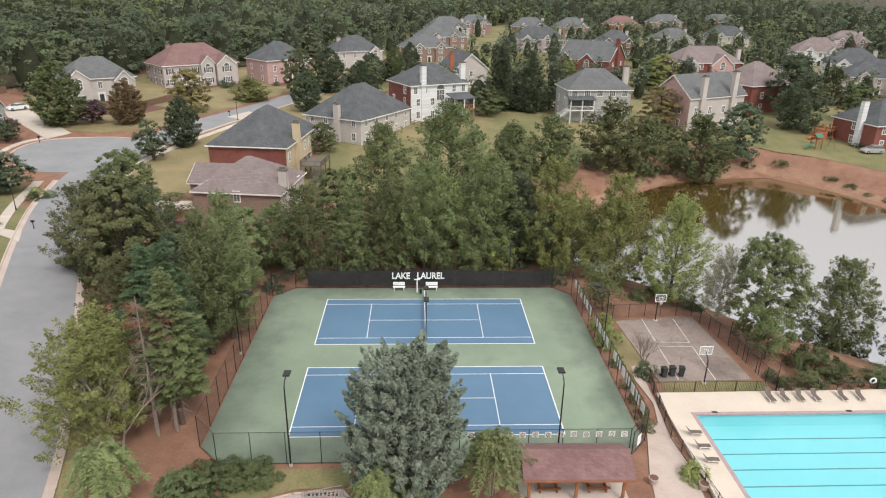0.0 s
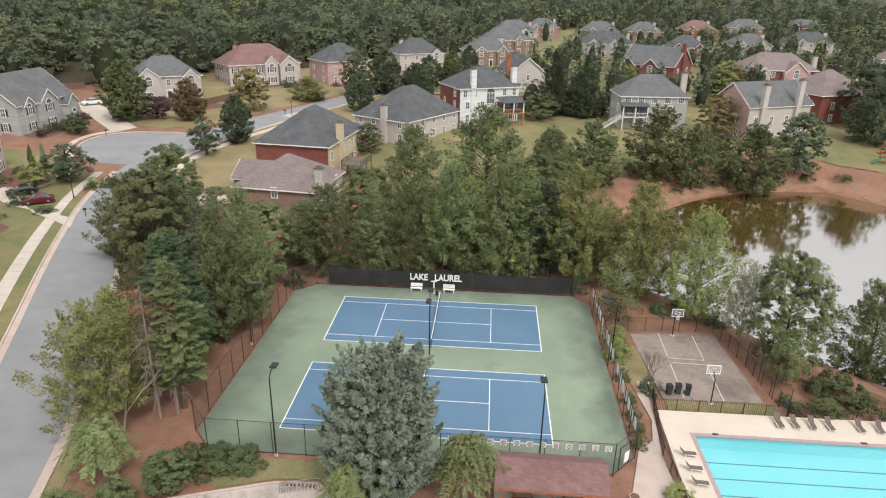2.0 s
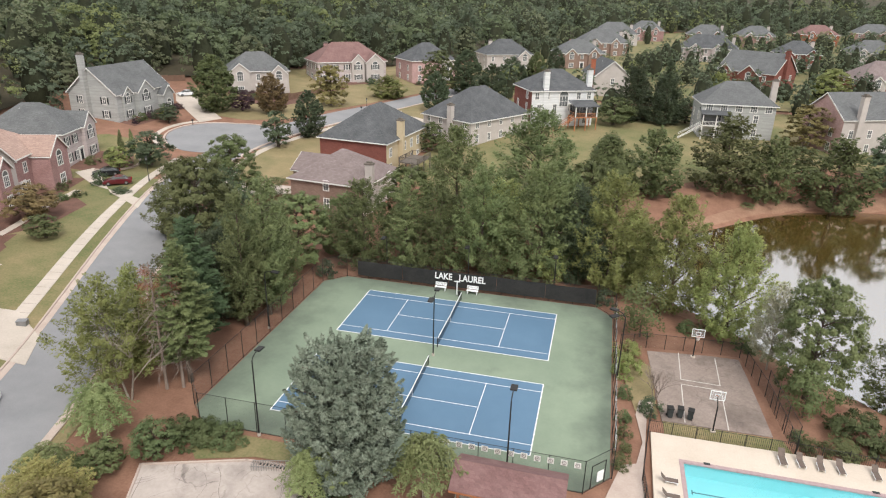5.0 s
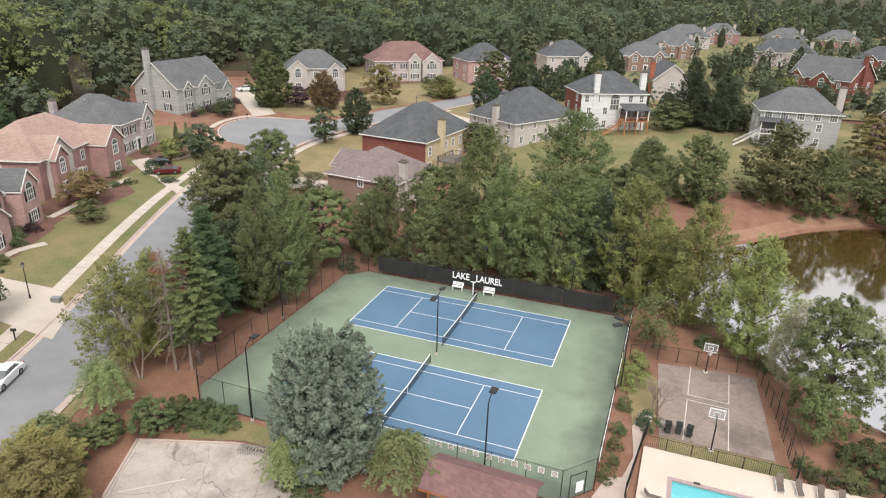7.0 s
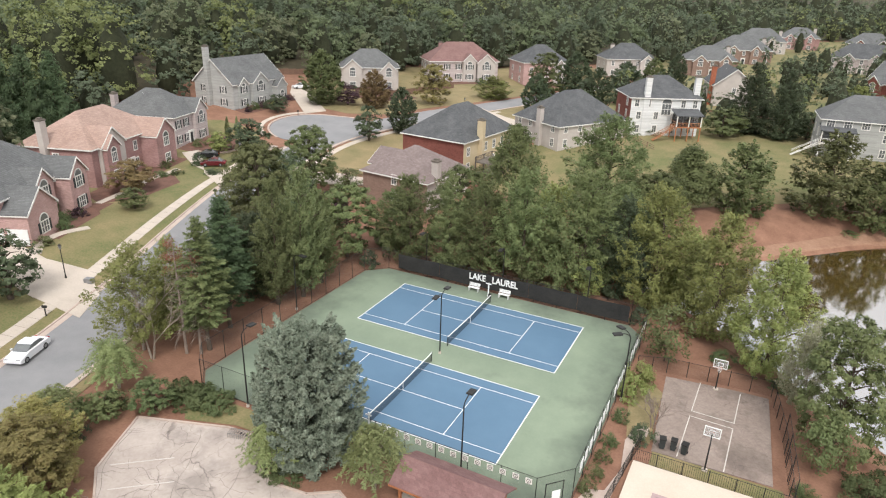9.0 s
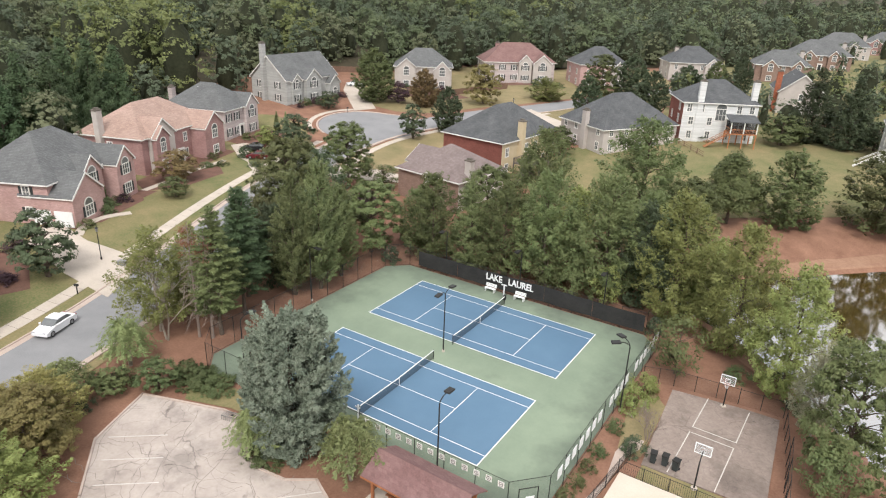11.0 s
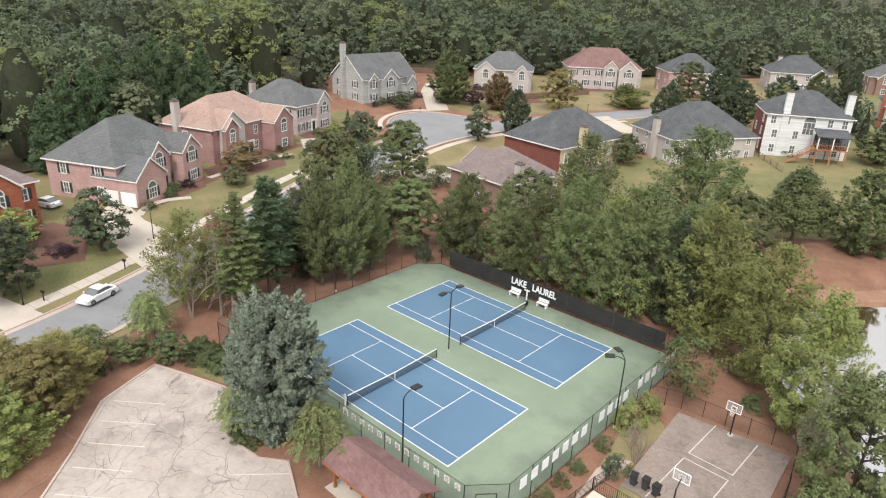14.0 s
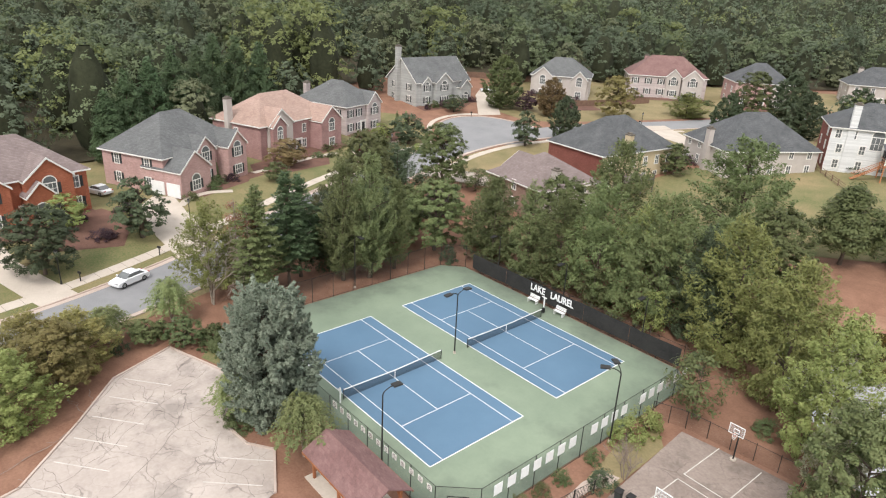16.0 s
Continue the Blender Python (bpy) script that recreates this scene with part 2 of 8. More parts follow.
M = {
    "straw": mat("pine_straw", (0.17, 0.085, 0.055), (0.30, 0.165, 0.11), 0.35, 0.95, 0.6, 14, dist=0.06),
    "bank": mat("clay_bank", (0.22, 0.115, 0.075), (0.34, 0.21, 0.14), 0.3, 0.95, 0.6, 10, dist=0.08),
    "lawn": mat("lawn", (0.085, 0.115, 0.038), (0.285, 0.215, 0.115), 0.11, 0.95, 0.5, 40, dist=0.05),
    "dry_lawn": mat("dry_lawn", (0.145, 0.135, 0.06), (0.31, 0.235, 0.13), 0.14, 0.95, 0.5, 40, dist=0.05),
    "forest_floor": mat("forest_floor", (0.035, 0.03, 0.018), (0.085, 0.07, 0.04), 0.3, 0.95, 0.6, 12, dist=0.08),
    "mulch": mat("mulch", (0.10, 0.055, 0.04), (0.19, 0.10, 0.075), 0.6, 0.95, 0.6, 12, dist=0.06),
    "asphalt": mat("asphalt", (0.20, 0.20, 0.205), (0.28, 0.275, 0.275), 0.18, 0.9, 0.25, 60),
    "concrete": mat("concrete", (0.42, 0.36, 0.30), (0.56, 0.49, 0.42), 0.3, 0.9, 0.25, 20),
    "gutter": mat("gutter_concrete", (0.40, 0.31, 0.26), (0.52, 0.43, 0.37), 0.4, 0.9, 0.25, 20),
    "lot": crazed(mat("lot_concrete", (0.33, 0.275, 0.24), (0.54, 0.47, 0.42), 0.13, 0.9, 0.3, 30, coarse=0.25), 0.21, 0.07, 0.62),
    "ball_court": crazed(mat("ball_court_concrete", (0.20, 0.155, 0.132), (0.345, 0.28, 0.24), 0.25, 0.9, 0.3, 20), 0.3, 0.06, 0.75),
    "crack": mat("crack_filler", (0.19, 0.162, 0.142), (0.32, 0.276, 0.245), 0.8, 0.9, 0.2),
    "pool_deck": mat("pool_deck", (0.52, 0.435, 0.35), (0.63, 0.545, 0.455), 0.25, 0.85, 0.2, 30),
    "court_blue": mat("court_blue", (0.086, 0.158, 0.240), (0.120, 0.205, 0.295), 0.12, 0.75, 0.05, 50, coarse=0.12),
    "court_green": edge_litter(mat("court_green", (0.16, 0.205, 0.148), (0.26, 0.315, 0.225), 0.09, 0.8, 0.05, 40, coarse=0.15), 18.6, 16.5, 5.5, (0.10, 0.118, 0.094)),
    "worn_line": mat("worn_line_paint", (0.42, 0.38, 0.34), (0.66, 0.62, 0.57), 0.9, 0.8, 0.1),
    "line": mat("white_line_paint", (0.70, 0.70, 0.70), (0.82, 0.82, 0.82), 1.5, 0.7, 0.1),
    "steel_grey": mat("grey_steel", (0.16, 0.15, 0.14), (0.26, 0.25, 0.235), 2.0, 0.5, 0.1, metal=0.5),
    "black_metal": mat("black_metal", (0.018, 0.018, 0.018), (0.035, 0.033, 0.03), 2.0, 0.5, 0.1, metal=0.2),
    "grey_metal": mat("grey_metal", (0.22, 0.22, 0.22), (0.32, 0.32, 0.32), 2.0, 0.45, 0.1, metal=0.5),
    "chain": mesh_mat("chain_link", (0.05, 0.045, 0.04), 0.17),
    "net": mesh_mat("tennis_net", (0.02, 0.02, 0.025), 0.55),
    "clear_board": mesh_mat("clear_acrylic", (0.55, 0.55, 0.55), 0.2),
    "screen": mat("windscreen_fabric", (0.018, 0.018, 0.018), (0.04, 0.038, 0.036), 0.7, 0.85, 0.5, 10, dist=0.05),
    "white": mat("white_paint", (0.70, 0.70, 0.69), (0.82, 0.82, 0.81), 1.2, 0.6, 0.1),
    "trim": mat("white_trim", (0.66, 0.64, 0.60), (0.78, 0.76, 0.72), 0.9, 0.6, 0.1),
    "glass": glass_mat("window_glass", (0.10, 0.105, 0.105)),
    "brick_red": courses(mat("brick_red", (0.19, 0.065, 0.05), (0.29, 0.11, 0.085), 0.5, 0.9, 0.2, 14), 0.15, 0.4),
    "brick_orange": courses(mat("brick_orange", (0.34, 0.105, 0.055), (0.46, 0.165, 0.095), 0.5, 0.9, 0.2, 14), 0.15, 0.4),
    "brick_pink": courses(mat("brick_pink", (0.46, 0.285, 0.26), (0.58, 0.39, 0.36), 0.5, 0.9, 0.2, 14), 0.15, 0.4, dark=0.8),
    "brick_mauve": courses(mat("brick_mauve", (0.33, 0.185, 0.17), (0.46, 0.285, 0.265), 0.5, 0.9, 0.2, 14), 0.15, 0.4, dark=0.75),
    "stucco_tan": mat("stucco_tan", (0.48, 0.39, 0.25), (0.58, 0.48, 0.33), 0.5, 0.9, 0.15),
    "brick_brown": courses(mat("brick_brown", (0.24, 0.155, 0.12), (0.34, 0.235, 0.19), 0.5, 0.9, 0.2, 14), 0.15, 0.4, dark=0.75),
    "stucco_cream": mat("stucco_cream", (0.41, 0.365, 0.33), (0.52, 0.47, 0.435), 0.5, 0.9, 0.15),
    "siding_white": courses(mat("siding_white", (0.66, 0.66, 0.65), (0.76, 0.76, 0.75), 0.5, 0.75, 0.1), 0.2, 6.0, dark=0.82),
    "siding_grey": courses(mat("siding_grey", (0.38, 0.38, 0.36), (0.47, 0.47, 0.45), 0.5, 0.8, 0.1), 0.2, 6.0, dark=0.82),
    "siding_pale": courses(mat("siding_pale", (0.47, 0.395, 0.375), (0.57, 0.49, 0.47), 0.5, 0.8, 0.1), 0.2, 6.0, dark=0.85),
    "roof_grey": courses(mat("roof_grey", (0.112, 0.114, 0.114), (0.18, 0.182, 0.18), 0.4, 0.95, 0.3, 14), 0.16, 0.5, dark=0.7),
    "roof_dark": courses(mat("roof_dark", (0.072, 0.075, 0.078), (0.140, 0.143, 0.146), 0.4, 0.95, 0.3, 14), 0.16, 0.5, dark=0.7),
    "roof_brown": courses(mat("roof_brown", (0.19, 0.147, 0.138), (0.28, 0.224, 0.212), 0.4, 0.95, 0.3, 14), 0.16, 0.5, dark=0.72),
    "roof_tan": courses(mat("roof_tan", (0.34, 0.228, 0.185), (0.45, 0.32, 0.265), 0.4, 0.95, 0.3, 14), 0.16, 0.5, dark=0.75),
    "roof_red": courses(mat("roof_red", (0.185, 0.105, 0.095), (0.265, 0.160, 0.146), 0.4, 0.95, 0.3, 14), 0.16, 0.5, dark=0.75),
    "roof_maroon": courses(mat("roof_maroon", (0.16, 0.085, 0.08), (0.25, 0.15, 0.14), 0.5, 0.95, 0.3, 14), 0.14, 0.4, dark=0.86),
    "wood_red": mat("stained_wood", (0.24, 0.085, 0.035), (0.36, 0.15, 0.07), 1.5, 0.7, 0.2),
    "wood_brown": mat("brown_fence_wood", (0.14, 0.085, 0.06), (0.22, 0.14, 0.10), 1.2, 0.9, 0.3),
    "wood_grey": mat("weathered_wood", (0.10, 0.085, 0.07), (0.18, 0.155, 0.13), 1.2, 0.9, 0.3),
    "shutter": mat("shutter_paint", (0.025, 0.03, 0.03), (0.05, 0.055, 0.055), 1.5, 0.6, 0.1),
    "bark": mat("bark", (0.075, 0.055, 0.04), (0.15, 0.115, 0.09), 1.2, 0.95, 0.8, 8, dist=0.05),
    # near-black green of the inner crown hulls, shade put into the colour
    "inner_shade": mat("crown_inner_shade", (0.022, 0.026, 0.014), (0.05, 0.055, 0.028), 1.4, 0.95, 0.8, 6, dist=0.2),
    "bark_pale": mat("pale_bark", (0.24, 0.20, 0.16), (0.40, 0.35, 0.29), 1.0, 0.95, 0.5, 8, dist=0.04),
    "pool_shell": mat("pool_plaster", (0.46, 0.74, 0.76), (0.54, 0.80, 0.82), 0.3, 0.7, 0.0),
    "pool_tile": mat("pool_edge_tile", (0.30, 0.20, 0.20), (0.44, 0.33, 0.32), 3.0, 0.4, 0.1),
    "lane": mat("lane_tile", (0.13, 0.20, 0.22), (0.18, 0.26, 0.28), 2.0, 0.5, 0.0),
    "pool_water": water_mat("pool_water", (0.32, 0.62, 0.66), (0.68, 0.95, 0.97), 0.88, 0.05),
    "pond_water": water_mat("pond_water", (0.115, 0.074, 0.019), (0.3, 0.22, 0.1), 0.0, 0.10, 0.05, 12.0),
    "rubber": mat("rubber", (0.012, 0.012, 0.012), (0.03, 0.03, 0.03), 2.0, 0.8, 0.1),
    "car_white": mat("white_car_paint", (0.74, 0.75, 0.76), (0.8, 0.8, 0.81), 0.4, 0.18, 0.0, spec=0.6),
    "car_red": mat("maroon_car_paint", (0.10, 0.012, 0.018), (0.13, 0.018, 0.022), 0.4, 0.18, 0.0, spec=0.6),
    "car_silver": mat("silver_car_paint", (0.42, 0.42, 0.41), (0.5, 0.5, 0.49), 0.4, 0.22, 0.0, metal=0.3, spec=0.6),
    "car_dark": mat("black_car_paint", (0.012, 0.012, 0.014), (0.02, 0.02, 0.022), 0.4, 0.15, 0.0, spec=0.6),
    "lamp_red": mat("tail_lamp", (0.25, 0.01, 0.01), (0.35, 0.02, 0.02), 2.0, 0.2, 0.0),
    "sling": mat("lounger_sling", (0.10, 0.075, 0.06), (0.17, 0.13, 0.11), 2.0, 0.8, 0.1),
    "orange": mat("orange_plastic", (0.45, 0.10, 0.05), (0.55, 0.15, 0.08), 1.5, 0.5, 0.1),
    "green_plastic": mat("green_plastic", (0.03, 0.14, 0.08), (0.05, 0.2, 0.11), 1.5, 0.5, 0.1),
    "wood_orange": mat("orange_stained_timber", (0.36, 0.14, 0.06), (0.48, 0.21, 0.10), 1.5, 0.7, 0.2),
    "leaf_oak": leaf_mat("oak_leaves", (0.082, 0.110, 0.034), (0.160, 0.190, 0.060)),
    "leaf_dark": leaf_mat("dark_leaves", (0.058, 0.084, 0.038), (0.104, 0.136, 0.060)),
    "leaf_light": leaf_mat("light_leaves", (0.162, 0.200, 0.046), (0.285, 0.322, 0.082)),
    "leaf_back": leaf_mat("green_leaves", (0.094, 0.128, 0.040), (0.192, 0.226, 0.072)),
    "leaf_leyland": leaf_mat("screen_conifer_needles", (0.060, 0.104, 0.040), (0.120, 0.180, 0.072), 0.3, 0.2),
    "leaf_rust": leaf_mat("dead_needles", (0.20, 0.075, 0.040), (0.32, 0.13, 0.07), 0.3, 0.0),
    "leaf_yellow": leaf_mat("turning_leaves", (0.165, 0.158, 0.042), (0.290, 0.245, 0.070)),
    "leaf_orange": leaf_mat("orange_leaves", (0.14, 0.10, 0.038), (0.22, 0.15, 0.055)),
    "leaf_olive": leaf_mat("olive_leaves", (0.088, 0.105, 0.034), (0.150, 0.158, 0.052)),
    "leaf_conifer": leaf_mat("conifer_needles", (0.112, 0.152, 0.050), (0.225, 0.265, 0.090)),
    "leaf_wood_a": leaf_mat("wood_leaves_dark", (0.086, 0.118, 0.064), (0.140, 0.178, 0.092), 0.3, 0.0, 0.1, 0.08),
    "leaf_wood_b": leaf_mat("wood_leaves_mid", (0.114, 0.154, 0.066), (0.180, 0.226, 0.098), 0.3, 0.0, 0.1, 0.08),
    "leaf_wood_c": leaf_mat("wood_leaves_light", (0.150, 0.190, 0.056), (0.245, 0.278, 0.084), 0.3, 0.0, 0.1, 0.08),
    "leaf_wood_d": leaf_mat("wood_leaves_olive", (0.126, 0.150, 0.070), (0.200, 0.222, 0.104), 0.3, 0.0, 0.1, 0.08),
    "leaf_blue": leaf_mat("blue_cypress_needles", (0.074, 0.104, 0.060), (0.262, 0.312, 0.205), 0.04, 0.0, 0.8),
    "leaf_crape": leaf_mat("crape_myrtle_leaves", (0.125, 0.175, 0.052), (0.29, 0.34, 0.115)),
    "leaf_shrub": leaf_mat("shrub_leaves", (0.072, 0.106, 0.034), (0.138, 0.172, 0.058)),
    "leaf_purple": leaf_mat("purple_leaves", (0.050, 0.028, 0.034), (0.085, 0.048, 0.052)),
    "leaf_forest": leaf_mat("forest_leaves", (0.040, 0.060, 0.028), (0.120, 0.130, 0.045), 0.3, 0.0, 0.09),
    "twig": mat("bare_twigs", (0.20, 0.155, 0.13), (0.30, 0.24, 0.20), 1.0, 0.9, 0.2),
    "flower": leaf_mat("pale_leaves", (0.17, 0.18, 0.085), (0.32, 0.30, 0.18)),
}


# ---- mesh helpers ----
def box(bm, x, y, z, sx, sy, sz, m=None):
    """A box, centred on x y, that stands on z."""
    vs = [bm.verts.new((x + i * sx / 2, y + j * sy / 2, z + k * sz)) for k in (0, 1) for i, j in ((-1, -1), (1, -1), (1, 1), (-1, 1))]
    if m is not None:
        for v in vs:
            v.co = m @ v.co
    for f in ((3, 2, 1, 0), (4, 5, 6, 7), (0, 1, 5, 4), (1, 2, 6, 5), (2, 3, 7, 6), (3, 0, 4, 7)):
        bm.faces.new([vs[i] for i in f])
    return bm


def tube(bm, p, q, r0, r1, seg=8, caps=True):
    p, q = Vector(p), Vector(q)
    up = (q - p).normalized()
    side = up.orthogonal().normalized()
    other = up.cross(side)
    a = [bm.verts.new(p + (side * math.cos(t) + other * math.sin(t)) * r0) for t in (2 * math.pi * i / seg for i in range(seg))]
    b = [bm.verts.new(q + (side * math.cos(t) + other * math.sin(t)) * r1) for t in (2 * math.pi * i / seg for i in range(seg))]
    for i in range(seg):
        bm.faces.new((a[i], a[(i + 1) % seg], b[(i + 1) % seg], b[i]))
    if caps:
        bm.faces.new(list(reversed(a)))
        bm.faces.new(b)
    return bm


def prism(bm, pts, z0, z1):
    """An upright prism over a plan outline that runs counter-clockwise."""
    a = [bm.verts.new((x, y, z0)) for x, y in pts]
    b = [bm.verts.new((x, y, z1)) for x, y in pts]
    k = len(pts)
    for i in range(k):
        bm.faces.new((a[i], a[(i + 1) % k], b[(i + 1) % k], b[i]))
    bm.faces.new(list(reversed(a)))
    bm.faces.new(b)
    return bm


def data_of(bm, name, material=None, smooth=False):
    me = bpy.data.meshes.new(name)
    if not isinstance(bm, bmesh.types.BMesh):
        me = bm
    else:
        bm.to_mesh(me)
        bm.free()
    if material is not None and not me.materials:
        me.materials.append(M[material] if isinstance(material, str) else material)
    if smooth:
        me.shade_smooth()
    return me


def part(name, bm, material, parent=None, label="", smooth=False, m=None):
    """Links a bmesh or a finished mesh as one object under a thing or a part."""
    ob = new(name, data_of(bm, name, material, smooth))
    if parent is not None:
        ob.parent = parent
    if m is not None:
        ob.matrix_local = m
    if label:
        tagged(ob, label)
    return ob


def thing(name, m, label, category, group="", kind=""):
    ob = new(name)
    ob.empty_display_size = 0.3
    ob.matrix_world = m
    return tagged(ob, label, category, group, kind)


def struct(name, bm, material, label, category="ground", smooth=False):
    ob = new(name, data_of(bm, name, material, smooth))
    return tagged(ob, label, category, "", "structure")


B = bmesh.new


# ---- the lie of the land ----
def ramp01(e0, e1, x):
    t = min(1.0, max(0.0, (x - e0) / (e1 - e0)))
    return t * t * (3 - 2 * t)


POND = [(11, 29), (19, 26.5), (25, 22.5), (31, 17), (36.5, 9.5), (43, 3), (50, -3), (61, -8), (76, -10), (93, -4), (104, 10), (103, 28),
        (94, 43), (86, 53), (82, 64), (74, 74), (62, 72.5), (51, 69), (43, 63), (36, 56), (27, 47), (17, 38)]


def pond_gap(x, y):
    """Distance from the shore: minus inside the pond."""
    inside, best = False, 1e9
    for (ax, ay), (bx, by) in zip(POND, POND[1:] + POND[:1]):
        if (ay > y) != (by > y) and x < (bx - ax) * (y - ay) / (by - ay) + ax:
            inside = not inside
        dx, dy = bx - ax, by - ay
        t = min(1, max(0, ((x - ax) * dx + (y - ay) * dy) / (dx * dx + dy * dy)))
        best = min(best, math.hypot(x - ax - t * dx, y - ay - t * dy))
    return -best if inside else best


def land(x, y):
    """Height of the ground: level round the courts, rising west and north to the houses, a pond to the north-east."""
    w, n = 3 * ramp01(-30, -60, x), 5.4 * ramp01(25, 110, y)
    z = math.hypot(w, n) + 0.1 * min(60, max(0, -70 - x)) * ramp01(-10, 50, y) + 0.045 * min(500, max(0, -105 - x)) + 0.027 * min(600, max(0, y - 110)) + 0.05 * min(400, max(0, y - 440))
    if -5 < x < 125 and -30 < y < 95:
        g = pond_gap(x, y)
        shore = -0.55
        if g < 0:
            z = shore - min(1.6, -g * 0.5)
        elif g < 8:
            z = shore + (z - shore) * ramp01(-1.0, 8, g)
    return z


def steps(edges):
    """Grid lines: (from, to, step) stretches."""
    out = []
    for a, b, s in edges:
        out += list(np.arange(a, b - 1e-6, s))
    return out + [edges[-1][1]]


GX = steps([(-2600, -800, 300), (-800, -300, 50), (-300, -124, 11), (-124, 132, 2), (132, 330, 11), (330, 800, 47), (800, 2600, 300)])
GY = steps([(-1500, -300, 200), (-300, -80, 20), (-80, 140, 2), (140, 440, 10), (440, 900, 46), (900, 3600, 300)])
gv = [(x, y, land(x, y) + (0 if abs(x) < 22 and abs(y) < 26 else 0.05 * noise.noise((x * 0.21, y * 0.21, 3.1)) if pond_gap(x, y) > 0 and -80 < y < 140 and abs(x) < 124 else 0)
       - (0.06 if abs(x) < 21 and abs(y) < 19 else 0) - (2.2 if 23 < x < 49 and -27 < y < -9 else 0)) for y in GY for x in GX]
nx = len(GX)
gf = [(j * nx + i, j * nx + i + 1, (j + 1) * nx + i + 1, (j + 1) * nx + i) for j in range(len(GY) - 1) for i in range(nx - 1)]
me = bpy.data.meshes.new("ground")
me.from_pydata(gv, [], gf)
struct("ground", me, "straw", "rolling ground of reddish pine straw and clay", smooth=True)


def drape(name, outline, material, label, lift=0.06, thick=0.0, category="ground", cut=2.0, kind="structure"):
    """A sheet over the land with the given plan outline, cut along the ground's own grid lines."""
    bm = B()
    bm.faces.new([bm.verts.new((x, y, 0)) for x, y in outline])
    xs, ys = [p[0] for p in outline], [p[1] for p in outline]
    for axis, lo, hi in ((0, min(xs), max(xs)), (1, min(ys), max(ys))):
        c = math.ceil(lo / cut) * cut
        while c < hi:
            at, no = [0, 0, 0], [0, 0, 0]
            at[axis], no[axis] = c, 1
            bmesh.ops.bisect_plane(bm, geom=bm.verts[:] + bm.edges[:] + bm.faces[:], plane_co=at, plane_no=no)
            c += cut
    bmesh.ops.triangulate(bm, faces=bm.faces[:])
    bmesh.ops.recalc_face_normals(bm, faces=bm.faces[:])
    for v in bm.verts:
        v.co.z = land(v.co.x, v.co.y) + lift
    if bm.faces and sum(f.normal.z for f in bm.faces) < 0:
        bmesh.ops.reverse_faces(bm, faces=bm.faces[:])
    if thick:
        rim = [e for e in bm.edges if len(e.link_faces) == 1]
        low = bmesh.ops.extrude_edge_only(bm, edges=rim)["geom"]
        for v in low:
            if isinstance(v, bmesh.types.BMVert):
                v.co.z -= thick
    ob = new(name, data_of(bm, name, material, False))
    return tagged(ob, label, category, "", kind)


def dense(line, step=1.5):
    """A smooth line through the plan points (Catmull-Rom)."""
    pts = [Vector((*p, 0)) for p in line]
    pts = [pts[0] * 2 - pts[1]] + pts + [pts[-1] * 2 - pts[-2]]
    out = []
    for i in range(1, len(pts) - 2):
        a, b, c, d = pts[i - 1:i + 3]
        k = max(1, int((c - b).length / step))
        for j in range(k):
            t = j / k
            out.append(0.5 * (2 * b + (c - a) * t + (2 * a - 5 * b + 4 * c - d) * t * t + (3 * b - a - 3 * c + d) * t ** 3))
    return out + [pts[-2]]


def strip(name, line, lo, hi, material, label, lift=0.07, thick=0.15, category="road", step=1.5):
    """A ribbon along a line, from lo to hi metres to its right, laid on the land."""
    pts = dense(line, step)
    bm, rows = B(), []
    k = max(2, int((hi - lo) / 2.0) + 1)
    for i, p in enumerate(pts):
        d = (pts[min(i + 1, len(pts) - 1)] - pts[max(i - 1, 0)]).normalized()
        r = Vector((d.y, -d.x, 0))
        row = []
        for j in range(k):
            q = p + r * (lo + (hi - lo) * j / (k - 1))
            row.append((q.x, q.y, land(q.x, q.y) + lift))
        rows.append(row)
    top = [[bm.verts.new(c) for c in row] for row in rows]
    for a, b in zip(top, top[1:]):
        for j in range(k - 1):
            bm.faces.new((a[j], a[j + 1], b[j + 1], b[j]))
    for j in (0, k - 1):
        low = [bm.verts.new((c[j][0], c[j][1], c[j][2] - thick)) for c in rows]
        for i in range(len(rows) - 1):
            q = (top[i][j], top[i + 1][j], low[i + 1], low[i])
            bm.faces.new(q if j == 0 else q[::-1])
    ob = new(name, data_of(bm, name, material))
    return tagged(ob, label, category, "", "structure")


ROAD = [(-24, -80), (-27.2, -48), (-29.5, -33), (-32.3, -22), (-36, -11), (-40.5, 0), (-46, 13), (-52, 28), (-57, 42), (-60, 55), (-60, 67), (-56.5, 80), (-51, 94), (-44, 112),
        (-35, 135), (-22, 165), (-5, 195), (12, 225), (28, 262), (40, 300), (52, 345)]
drape("lawn_west", [(-41, -80), (-35.5, -34), (-41, -15), (-50, 6), (-61, 33), (-66, 50), (-78, 60), (-88, 60), (-105, 45), (-100, 10), (-84, -30), (-78, -80)], "lawn", "mown lawn of the front yards, green and a little dry", 0.05)
drape("lawn_northwest", [(-96, 98), (-84, 84), (-70, 85), (-60, 89), (-52, 108), (-44, 128), (-30, 165), (-14, 195), (-30, 215), (-62, 190), (-100, 140)], "dry_lawn", "dry yellowish lawn of the front yards", 0.05)
drape("lawn_bend", [(-52, 40), (-55, 55), (-55, 66), (-51, 80), (-46, 93), (-39, 112), (-30, 135), (-20, 152), (-12, 120), (-18, 100), (-24, 82), (-40, 56), (-45, 44)], "dry_lawn", "dry brown and yellow lawn inside the bend of the road", 0.05)
